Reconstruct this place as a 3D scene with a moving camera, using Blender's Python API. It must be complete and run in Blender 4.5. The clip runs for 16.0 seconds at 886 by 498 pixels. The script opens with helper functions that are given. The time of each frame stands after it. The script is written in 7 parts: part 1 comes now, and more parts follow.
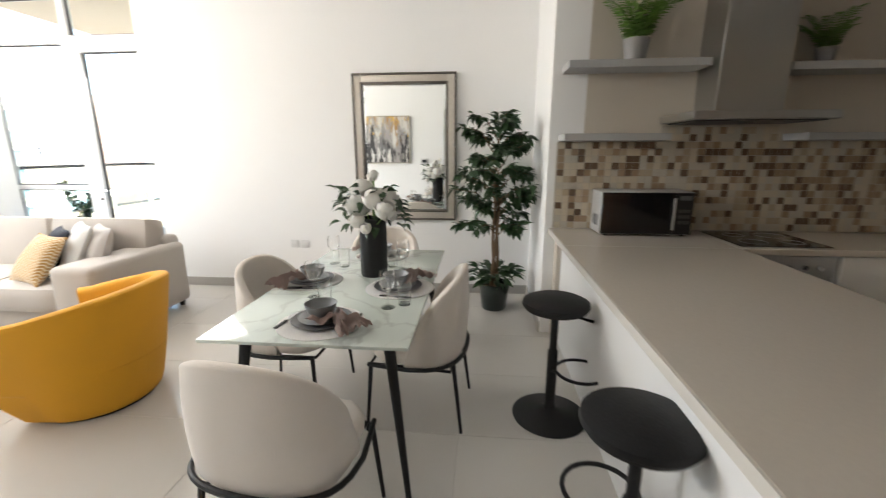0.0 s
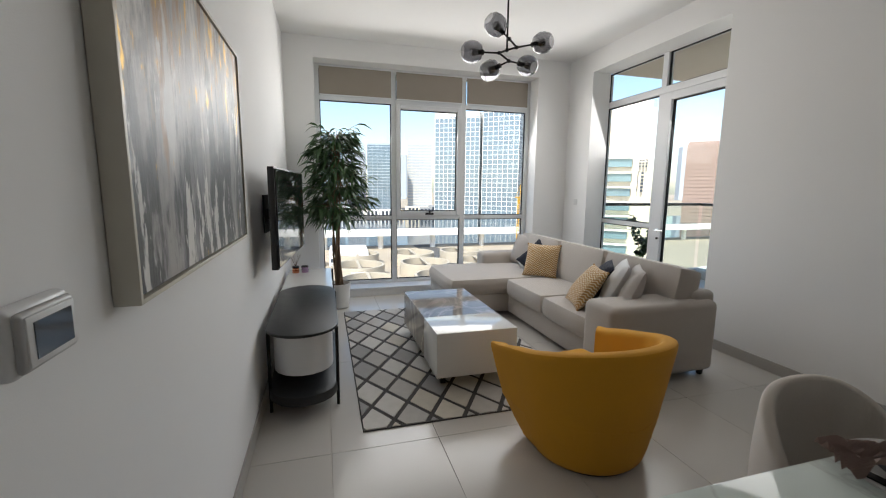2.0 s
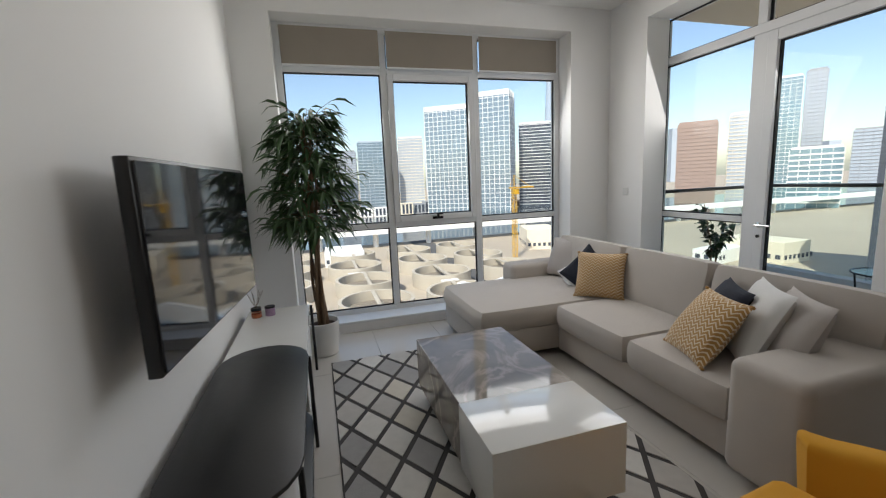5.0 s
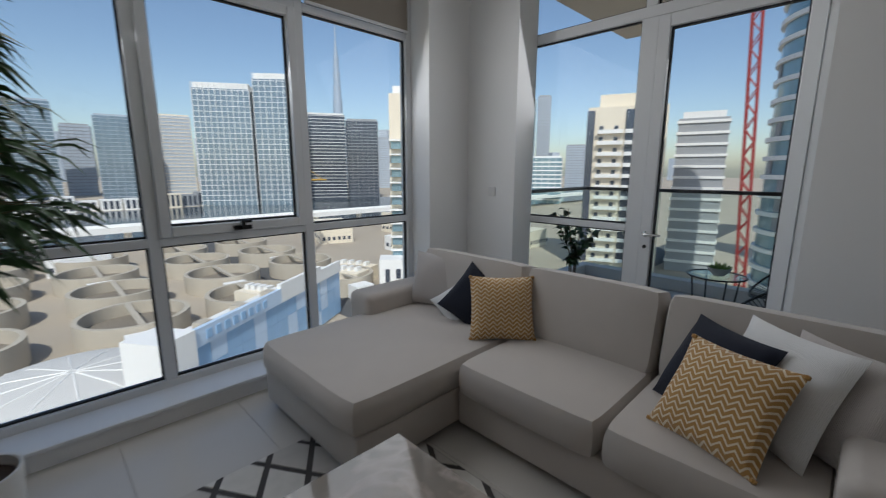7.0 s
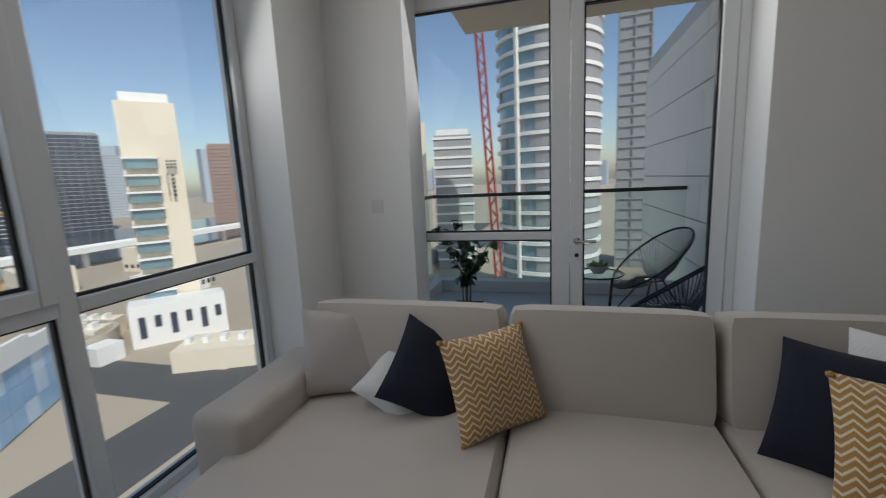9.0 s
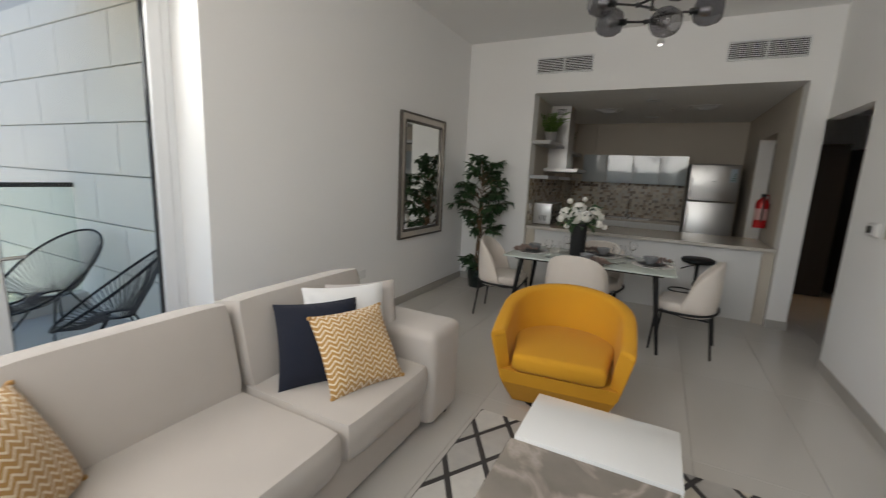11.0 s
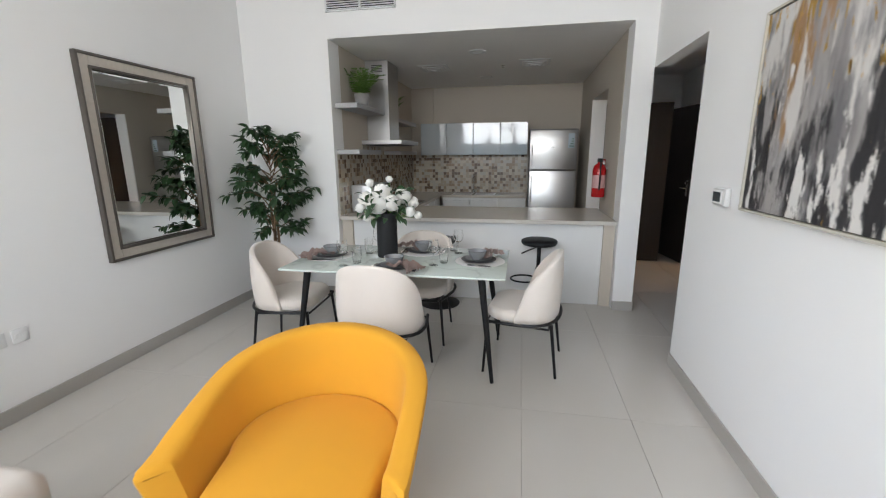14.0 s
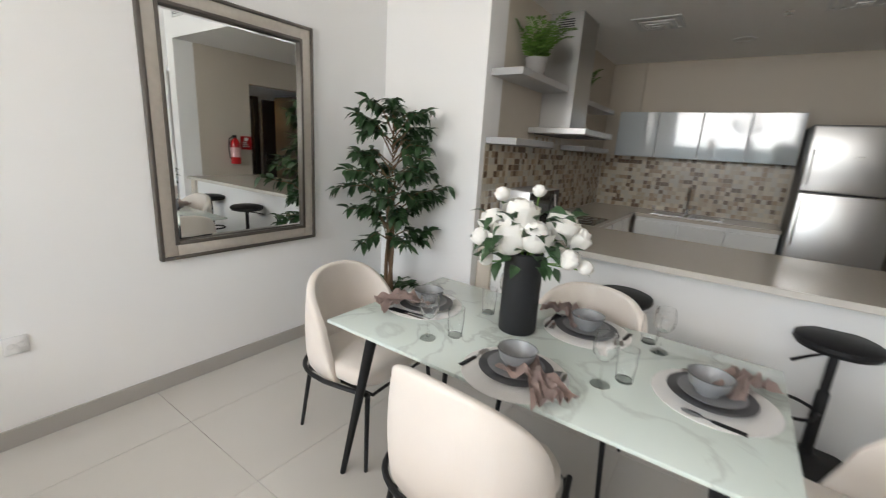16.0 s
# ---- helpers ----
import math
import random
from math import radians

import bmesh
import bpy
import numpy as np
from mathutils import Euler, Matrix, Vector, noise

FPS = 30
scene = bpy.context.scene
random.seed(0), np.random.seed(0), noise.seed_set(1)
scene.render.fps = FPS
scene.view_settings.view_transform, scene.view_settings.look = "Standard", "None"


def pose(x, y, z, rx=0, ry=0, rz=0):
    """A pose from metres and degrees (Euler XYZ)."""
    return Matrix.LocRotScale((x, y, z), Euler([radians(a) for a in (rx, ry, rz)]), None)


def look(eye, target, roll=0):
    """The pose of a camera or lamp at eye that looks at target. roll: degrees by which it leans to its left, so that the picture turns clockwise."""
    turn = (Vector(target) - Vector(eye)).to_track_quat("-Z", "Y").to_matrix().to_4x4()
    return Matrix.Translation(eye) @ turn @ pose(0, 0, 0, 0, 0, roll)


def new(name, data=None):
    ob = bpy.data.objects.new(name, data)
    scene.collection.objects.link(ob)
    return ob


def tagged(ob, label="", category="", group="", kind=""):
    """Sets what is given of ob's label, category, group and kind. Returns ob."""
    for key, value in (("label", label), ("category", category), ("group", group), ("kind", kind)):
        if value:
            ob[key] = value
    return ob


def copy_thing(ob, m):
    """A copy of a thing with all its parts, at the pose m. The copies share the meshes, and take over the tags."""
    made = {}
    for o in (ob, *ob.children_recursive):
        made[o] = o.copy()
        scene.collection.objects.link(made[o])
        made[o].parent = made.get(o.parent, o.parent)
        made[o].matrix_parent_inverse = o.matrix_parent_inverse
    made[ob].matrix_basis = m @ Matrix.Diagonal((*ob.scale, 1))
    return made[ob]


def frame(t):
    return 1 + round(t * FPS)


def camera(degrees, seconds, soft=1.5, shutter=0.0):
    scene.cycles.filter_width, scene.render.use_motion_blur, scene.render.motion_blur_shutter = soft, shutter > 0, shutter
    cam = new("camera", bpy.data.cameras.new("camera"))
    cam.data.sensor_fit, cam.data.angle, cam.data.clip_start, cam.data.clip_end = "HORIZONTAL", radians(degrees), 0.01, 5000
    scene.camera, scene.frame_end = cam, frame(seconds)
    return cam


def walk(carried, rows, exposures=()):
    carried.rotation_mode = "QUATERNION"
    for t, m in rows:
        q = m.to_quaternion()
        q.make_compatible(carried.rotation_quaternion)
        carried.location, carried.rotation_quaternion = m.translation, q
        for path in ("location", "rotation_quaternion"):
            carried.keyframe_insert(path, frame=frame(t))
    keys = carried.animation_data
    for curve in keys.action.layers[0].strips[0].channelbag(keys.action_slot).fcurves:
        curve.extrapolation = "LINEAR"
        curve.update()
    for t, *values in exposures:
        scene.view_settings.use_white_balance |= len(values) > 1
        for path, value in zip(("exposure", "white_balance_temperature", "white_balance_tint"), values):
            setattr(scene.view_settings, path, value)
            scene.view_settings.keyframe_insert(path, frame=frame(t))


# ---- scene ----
cam = camera(93.8, 16.0, soft=1.1, shutter=0.3)
EXPOSURES = [(t, e, k, 10.0) for t, e, k in [(0.0, 2.7, 6750), (0.5, 2.25, 6600), (1.0, 1.75, 6500), (1.5, 1.1, 6500), (2.0, 0.85, 6500), (3.2, 0.75, 6550), (5.3, 0.4, 6550), (6.0, 0.15, 6400), (7.0, -0.25, 6100), (8.2, -0.5, 5900), (10.3, 0.45, 7200), (11.0, 1.05, 6750), (11.5, 1.35, 6450), (13.0, 2.0, 6350), (14.5, 2.28, 6150), (16.0, 2.45, 6500)]]
PATH = [
    (0, (-0.502, -0.221, 1.472), (-0.679, 1.717, 1.013), -0.1),
    (0.5, (-0.529, 0.047, 1.471), (-1.231, 1.87, 1.042), 0.5),
    (0.8, (-0.56, 0.188, 1.506), (-1.643, 1.811, 1.068), 0.0),
    (1, (-0.594, 0.285, 1.507), (-1.953, 1.698, 1.112), -0.0),
    (1.1, (-0.615, 0.321, 1.507), (-2.103, 1.605, 1.14), -0.0),
    (1.5, (-0.715, 0.41, 1.507), (-2.523, 1.201, 1.182), 0.5),
    (2, (-0.869, 0.441, 1.505), (-2.771, 0.986, 1.213), 0.6),
    (2.5, (-0.99, 0.474, 1.528), (-2.893, 1.017, 1.242), -0.6),
    (3, (-1.177, 0.515, 1.517), (-3.11, 0.935, 1.224), -1.5),
    (3.2, (-1.265, 0.552, 1.522), (-3.212, 0.888, 1.217), -2.0),
    (5.3, (-2.524, 0.631, 1.511), (-4.378, 1.291, 1.158), -2.3),
    (5.5, (-2.688, 0.625, 1.503), (-4.494, 1.387, 1.108), -1.5),
    (6, (-3.058, 0.611, 1.547), (-4.729, 1.646, 1.176), -2.3),
    (6.5, (-3.425, 0.715, 1.518), (-5.007, 1.883, 1.152), -1.9),
    (7, (-3.773, 0.891, 1.512), (-5.166, 2.277, 1.142), 0.1),
    (7.5, (-4.124, 1.001, 1.509), (-5.184, 2.662, 1.163), 0.8),
    (8, (-4.429, 1.1, 1.481), (-5.354, 2.837, 1.126), -0.2),
    (8.2, (-4.553, 1.16, 1.453), (-5.49, 2.898, 1.131), -0.9),
    (10.3, (-5.566, 1.516, 1.502), (-4.425, 3.105, 1.089), 0.7),
    (10.5, (-5.583, 1.507, 1.499), (-4.204, 2.901, 1.105), 1.7),
    (10.6, (-5.628, 1.46, 1.496), (-4.15, 2.757, 1.136), 1.1),
    (10.9, (-5.703, 1.427, 1.53), (-4.0, 2.41, 1.164), 2.0),
    (11, (-5.685, 1.416, 1.538), (-3.932, 2.311, 1.185), 2.6),
    (11.5, (-5.682, 1.357, 1.536), (-3.8, 1.939, 1.192), 2.6),
    (12, (-5.5, 1.275, 1.521), (-3.588, 1.719, 1.135), 1.2),
    (12.5, (-5.254, 1.23, 1.523), (-3.332, 1.613, 1.127), 0.2),
    (13, (-4.913, 1.262, 1.512), (-2.963, 1.543, 1.168), 2.3),
    (13.5, (-4.571, 1.223, 1.516), (-2.633, 1.484, 1.098), 0.1),
    (14, (-4.172, 1.118, 1.517), (-2.254, 1.478, 1.079), -0.4),
    (14.5, (-3.809, 1.125, 1.5), (-1.892, 1.532, 1.101), 1.1),
    (15, (-3.468, 1.176, 1.502), (-1.596, 1.73, 1.067), 1.1),
    (15.5, (-3.056, 1.258, 1.499), (-1.285, 2.074, 1.056), 1.8),
    (16, (-2.693, 1.46, 1.493), (-1.096, 2.566, 1.017), 3.6),
]
walk(cam, [(t, look(eye, target, roll)) for t, eye, target, roll in PATH], EXPOSURES)

# ---- light ----
SUN_AZ, SUN_EL = -40.0, 48.0
world = bpy.data.worlds.new("sky")
scene.world = world
world.use_nodes = True
wt = world.node_tree
sky = wt.nodes.new("ShaderNodeTexSky")
sky.sky_type, sky.sun_disc = "NISHITA", False
sky.sun_elevation, sky.sun_rotation = radians(SUN_EL), radians(90 - SUN_AZ)
sky.air_density, sky.dust_density, sky.ozone_density = 1.0, 1.1, 1.0
wt.links.new(sky.outputs[0], wt.nodes["Background"].inputs[0])
wt.nodes["Background"].inputs[1].default_value = 0.15
sun_data = bpy.data.lights.new("sun", "SUN")
sun_data.energy, sun_data.angle, sun_data.color = 4.0, radians(0.5), (1.0, 0.95, 0.87)
sun_dir = Vector((math.cos(radians(SUN_EL)) * math.cos(radians(SUN_AZ)), math.cos(radians(SUN_EL)) * math.sin(radians(SUN_AZ)), math.sin(radians(SUN_EL))))
sun = new("sun", sun_data)
sun.matrix_world = look(sun_dir * 100, (0, 0, 0))


def window_fill_light(name, m, w, h, watts):
    """An area lamp added in a window's opening, on top of the sky's own light."""
    d = bpy.data.lights.new(name, "AREA")
    d.shape, d.size, d.size_y, d.energy, d.color = "RECTANGLE", w, h, watts, (1.0, 0.98, 0.955)
    d.spread = radians(160)
    new(name, d).matrix_world = m


window_fill_light("window_fill_light", look((-6.70, 1.92, 2.50), (-1.7, 1.92, 0.5)), 2.95, 1.1, 22)
window_fill_light("balcony_fill_light", look((-5.05, 4.21, 2.50), (-4.7, 0, 0.9)), 1.9, 1.1, 11)


# ---- mesh helpers ----
def mesh_ob(name, bm, material, parent=None, label="", smooth=True):
    me = bpy.data.meshes.new(name)
    bm.normal_update()
    bm.to_mesh(me)
    bm.free()
    if smooth:
        me.shade_smooth()
        me.set_sharp_from_angle(angle=radians(38))
    for m in material if isinstance(material, (list, tuple)) else [material]:
        me.materials.append(m)
    ob = new(name, me)
    if parent:
        ob.parent = parent
    if label:
        ob["label"] = label
    return ob


def part(name, bm, material, parent, label="", smooth=True):
    return mesh_ob(name, bm, material, parent, label, smooth)


def thing(name, m, label, category, group=""):
    ob = new(name)
    ob.empty_display_size = 0.1
    ob.matrix_world = m
    return tagged(ob, label, category, group)


def structure(name, bm, material, label, category, smooth=False):
    return tagged(mesh_ob(name, bm, material, None, label, smooth), label, category, "", "structure")


def box(x0, y0, z0, x1, y1, z1, bevel=0.0, seg=2, bm=None):
    own = bmesh.new()
    bmesh.ops.create_cube(own, size=1.0)
    for v in own.verts:
        v.co = Vector((x0 if v.co.x < 0 else x1, y0 if v.co.y < 0 else y1, z0 if v.co.z < 0 else z1))
    if bevel > 0:
        bmesh.ops.bevel(own, geom=own.edges[:], offset=bevel, segments=seg, profile=0.5, affect="EDGES")
    return add(bm, own)


def add(bm, own, m=None):
    """Adds a bmesh to another one, or gives it back where there is none."""
    if m is not None:
        own.transform(m)
    if bm is None:
        return own
    me = bpy.data.meshes.new("tmp")
    own.to_mesh(me)
    own.free()
    bm.from_mesh(me)
    bpy.data.meshes.remove(me)
    return bm


def lathe(profile, seg=24, bm=None):
    """A turned shape from (radius, height) rows."""
    own = bmesh.new()
    rings = []
    for r, z in profile:
        if r < 1e-5:
            rings.append([own.verts.new((0, 0, z))])
        else:
            rings.append([own.verts.new((r * math.cos(2 * math.pi * k / seg), r * math.sin(2 * math.pi * k / seg), z)) for k in range(seg)])
    for a, b in zip(rings, rings[1:]):
        for k in range(seg):
            n = (k + 1) % seg
            if len(a) == 1 and len(b) == 1:
                continue
            if len(a) == 1:
                own.faces.new((a[0], b[n], b[k]))
            elif len(b) == 1:
                own.faces.new((a[k], a[n], b[0]))
            else:
                own.faces.new((a[k], a[n], b[n], b[k]))
    bmesh.ops.recalc_face_normals(own, faces=own.faces[:])
    return add(bm, own)


def tube(points, radius, seg=8, closed=False, bm=None, taper=None):
    """A round bar along points."""
    own = bmesh.new()
    pts = [Vector(p) for p in points]
    n = len(pts)
    rings = []
    up = None
    for k, p in enumerate(pts):
        if closed:
            d = pts[(k + 1) % n] - pts[k - 1]
        else:
            d = pts[min(k + 1, n - 1)] - pts[max(k - 1, 0)]
        d.normalize()
        if up is None:
            up = Vector((0, 0, 1)) if abs(d.z) < 0.9 else Vector((1, 0, 0))
        side = d.cross(up).normalized()
        up = side.cross(d).normalized()
        r = radius if taper is None else radius + (taper - radius) * k / (n - 1)
        rings.append([own.verts.new(p + r * (math.cos(2 * math.pi * j / seg) * side + math.sin(2 * math.pi * j / seg) * up)) for j in range(seg)])
    pairs = list(zip(rings, rings[1:])) + ([(rings[-1], rings[0])] if closed else [])
    for a, b in pairs:
        for j in range(seg):
            own.faces.new((a[j], a[(j + 1) % seg], b[(j + 1) % seg], b[j]))
    if not closed:
        own.faces.new(rings[0][::-1])
        own.faces.new(rings[-1])
    bmesh.ops.recalc_face_normals(own, faces=own.faces[:])
    return add(bm, own)


def slab(outline, z0, z1, bevel=0.0, seg=2, bm=None):
    """A plate with the outline (x, y) from z0 to z1."""
    own = bmesh.new()
    low = [own.verts.new((x, y, z0)) for x, y in outline]
    top = [own.verts.new((x, y, z1)) for x, y in outline]
    own.faces.new(low[::-1])
    own.faces.new(top)
    n = len(low)
    for k in range(n):
        own.faces.new((low[k], low[(k + 1) % n], top[(k + 1) % n], top[k]))
    bmesh.ops.recalc_face_normals(own, faces=own.faces[:])
    if bevel > 0:
        ring = [e for e in own.edges if abs(e.verts[0].co.z - e.verts[1].co.z) < 1e-6]
        bmesh.ops.bevel(own, geom=ring, offset=bevel, segments=seg, profile=0.5, affect="EDGES")
    return add(bm, own)


def cushion(w, d, h, puff=0.35, n=10, power=3.0):
    """A soft block w x d x h on z = 0, with bulging faces and rounded edges."""
    own = bmesh.new()
    bmesh.ops.create_cube(own, size=2.0)
    bmesh.ops.subdivide_edges(own, edges=own.edges[:], cuts=n, use_grid_fill=True)
    for v in own.verts:
        c = v.co
        r = (abs(c.x) ** 8 + abs(c.y) ** 8 + abs(c.z) ** power) ** (1 / 8)
        k = 1.0 / max(1.0, r ** 0.6)
        bulge = 1 + puff * (1 - c.x ** 2) * (1 - c.y ** 2) * (0.5 if abs(c.z) < 0.99 else 1.0) * 0.3
        v.co = Vector((c.x * k * w / 2, c.y * k * d / 2, c.z * k * bulge * h / 2 + h / 2))
    return own


def pillow_mesh(s, h, n=14, seed=0):
    """A square scatter pillow standing on its edge in the x-z plane, with pinched corners."""
    own = bmesh.new()
    rng = random.Random(seed)
    a, b = rng.uniform(0, 6), rng.uniform(0, 6)
    faces = []
    for side in (1, -1):
        g = []
        for i in range(n + 1):
            row = []
            for j in range(n + 1):
                u, w = 2 * i / n - 1, 2 * j / n - 1
                t = max(0.0, (1 - u ** 2) * (1 - w ** 2)) ** 0.42
                pinch = 1 - 0.07 * (1 - abs(u) ** 2) * abs(w) ** 3
                pinch2 = 1 - 0.07 * (1 - abs(w) ** 2) * abs(u) ** 3
                y = side * h / 2 * t * (1 + 0.12 * math.sin(3 * u + a) * math.sin(2.5 * w + b))
                row.append(own.verts.new((u * pinch2 * s / 2, y, (w * pinch + 1) * s / 2)))
            g.append(row)
        for i in range(n):
            for j in range(n):
                q = (g[i][j], g[i + 1][j], g[i + 1][j + 1], g[i][j + 1])
                faces.append(own.faces.new(q if side < 0 else q[::-1]))
    bmesh.ops.remove_doubles(own, verts=own.verts[:], dist=1e-4)
    uv = own.loops.layers.uv.new("UVMap")
    for f in own.faces:
        for l in f.loops:
            l[uv].uv = (l.vert.co.x / s + 0.5, l.vert.co.z / s)
    return own


def stadium(cx, cy, length, width, n=10):
    """The outline of a plate along x with half-round ends."""
    r = width / 2
    pts = []
    for k in range(n + 1):
        a = -math.pi / 2 + math.pi * k / n
        pts.append((cx + length / 2 - r + r * math.cos(a), cy + r * math.sin(a)))
    for k in range(n + 1):
        a = math.pi / 2 + math.pi * k / n
        pts.append((cx - length / 2 + r + r * math.cos(a), cy + r * math.sin(a)))
    return pts


def circle(cx, cy, r, n=32):
    return [(cx + r * math.cos(2 * math.pi * k / n), cy + r * math.sin(2 * math.pi * k / n)) for k in range(n)]


# ---- materials ----
def material(name, color, rough=0.5, metal=0.0, vary=0.06, scale=6.0, bump=0.0, bump_scale=60.0, spec=0.5, coat=0.0, random_tint=0.0):
    m = bpy.data.materials.new(name)
    m.use_nodes = True
    nt = m.node_tree
    b = nt.nodes["Principled BSDF"]
    b.inputs["Roughness"].default_value = rough
    b.inputs["Metallic"].default_value = metal
    b.inputs["Specular IOR Level"].default_value = spec
    b.inputs["Coat Weight"].default_value = coat
    b.inputs["Coat Roughness"].default_value = 0.05
    tc = nt.nodes.new("ShaderNodeTexCoord")
    nz = nt.nodes.new("ShaderNodeTexNoise")
    nz.inputs["Scale"].default_value, nz.inputs["Detail"].default_value = scale, 6.0
    nt.links.new(tc.outputs["Object"], nz.inputs["Vector"])
    mix = nt.nodes.new("ShaderNodeMix")
    mix.data_type = "RGBA"
    c = Vector(color)
    mix.inputs[6].default_value = (*(c * (1 - vary)), 1)
    mix.inputs[7].default_value = (*[min(1.0, x) for x in c * (1 + vary)], 1)
    nt.links.new(nz.outputs["Fac"], mix.inputs[0])
    last = mix.outputs[2]
    if random_tint:
        oi = nt.nodes.new("ShaderNodeObjectInfo")
        hsv = nt.nodes.new("ShaderNodeHueSaturation")
        mr = nt.nodes.new("ShaderNodeMapRange")
        mr.inputs[3].default_value, mr.inputs[4].default_value = 1 - random_tint, 1 + random_tint
        nt.links.new(oi.outputs["Random"], mr.inputs[0])
        nt.links.new(mr.outputs[0], hsv.inputs["Value"])
        nt.links.new(last, hsv.inputs["Color"])
        last = hsv.outputs[0]
    nt.links.new(last, b.inputs["Base Color"])
    rr = nt.nodes.new("ShaderNodeMapRange")
    rr.inputs[3].default_value, rr.inputs[4].default_value = max(0.0, rough * 0.88), min(1.0, rough * 1.12)
    nt.links.new(nz.outputs["Fac"], rr.inputs[0])
    nt.links.new(rr.outputs[0], b.inputs["Roughness"])
    if bump:
        n2 = nt.nodes.new("ShaderNodeTexNoise")
        n2.inputs["Scale"].default_value, n2.inputs["Detail"].default_value = bump_scale, 4.0
        nt.links.new(tc.outputs["Object"], n2.inputs["Vector"])
        bp = nt.nodes.new("ShaderNodeBump")
        bp.inputs["Strength"].default_value, bp.inputs["Distance"].default_value = bump, 0.01
        nt.links.new(n2.outputs["Fac"], bp.inputs["Height"])
        nt.links.new(bp.outputs[0], b.inputs["Normal"])
    return m


def fabric(name, color, scale=420.0, strength=0.35, vary=0.1, sheen=0.3, rough=0.9):
    """Woven cloth: crossed threads as relief and as fine colour."""
    m = material(name, color, rough, 0, vary, 7.0)
    nt = m.node_tree
    b = nt.nodes["Principled BSDF"]
    b.inputs["Sheen Weight"].default_value = sheen
    tc = nt.nodes.new("ShaderNodeTexCoord")
    prev = None
    for axis in ("X", "Y", "Z"):
        w = nt.nodes.new("ShaderNodeTexWave")
        w.bands_direction = axis
        w.inputs["Scale"].default_value, w.inputs["Distortion"].default_value = scale / 6, 1.5
        nt.links.new(tc.outputs["Object"], w.inputs["Vector"])
        if prev is None:
            prev = w.outputs["Fac"]
        else:
            a = nt.nodes.new("ShaderNodeMath")
            nt.links.new(prev, a.inputs[0])
            nt.links.new(w.outputs["Fac"], a.inputs[1])
            prev = a.outputs[0]
    bp = nt.nodes.new("ShaderNodeBump")
    bp.inputs["Strength"].default_value, bp.inputs["Distance"].default_value = strength, 0.003
    nt.links.new(prev, bp.inputs["Height"])
    nt.links.new(bp.outputs[0], b.inputs["Normal"])
    return m


def glass_mat(name, color=(1, 1, 1), rough=0.0, ior=1.45):
    m = bpy.data.materials.new(name)
    m.use_nodes = True
    b = m.node_tree.nodes["Principled BSDF"]
    b.inputs["Base Color"].default_value = (*color, 1)
    b.inputs["Transmission Weight"].default_value = 1.0
    b.inputs["Roughness"].default_value = rough
    b.inputs["IOR"].default_value = ior
    return m


def pane_mat(name, tint=(1, 1, 1), gloss=0.06):
    """Thin flat window glass: clear, with a weak mirror image."""
    m = bpy.data.materials.new(name)
    m.use_nodes = True
    nt = m.node_tree
    nt.nodes.remove(nt.nodes["Principled BSDF"])
    out = nt.nodes["Material Output"]
    tr = nt.nodes.new("ShaderNodeBsdfTransparent")
    tr.inputs[0].default_value = (*tint, 1)
    gl = nt.nodes.new("ShaderNodeBsdfGlossy")
    gl.inputs["Roughness"].default_value = 0.02
    lw = nt.nodes.new("ShaderNodeLayerWeight")
    lw.inputs["Blend"].default_value = 0.5
    pw = nt.nodes.new("ShaderNodeMath")
    pw.operation = "POWER"
    pw.inputs[1].default_value = 4.0
    nt.links.new(lw.outputs["Facing"], pw.inputs[0])
    ma = nt.nodes.new("ShaderNodeMath")
    ma.operation = "MULTIPLY_ADD"
    ma.inputs[1].default_value, ma.inputs[2].default_value = 0.3, 0.015
    nt.links.new(pw.outputs[0], ma.inputs[0])
    mx = nt.nodes.new("ShaderNodeMixShader")
    nt.links.new(ma.outputs[0], mx.inputs[0])
    nt.links.new(tr.outputs[0], mx.inputs[1])
    nt.links.new(gl.outputs[0], mx.inputs[2])
    nt.links.new(mx.outputs[0], out.inputs["Surface"])
    return m


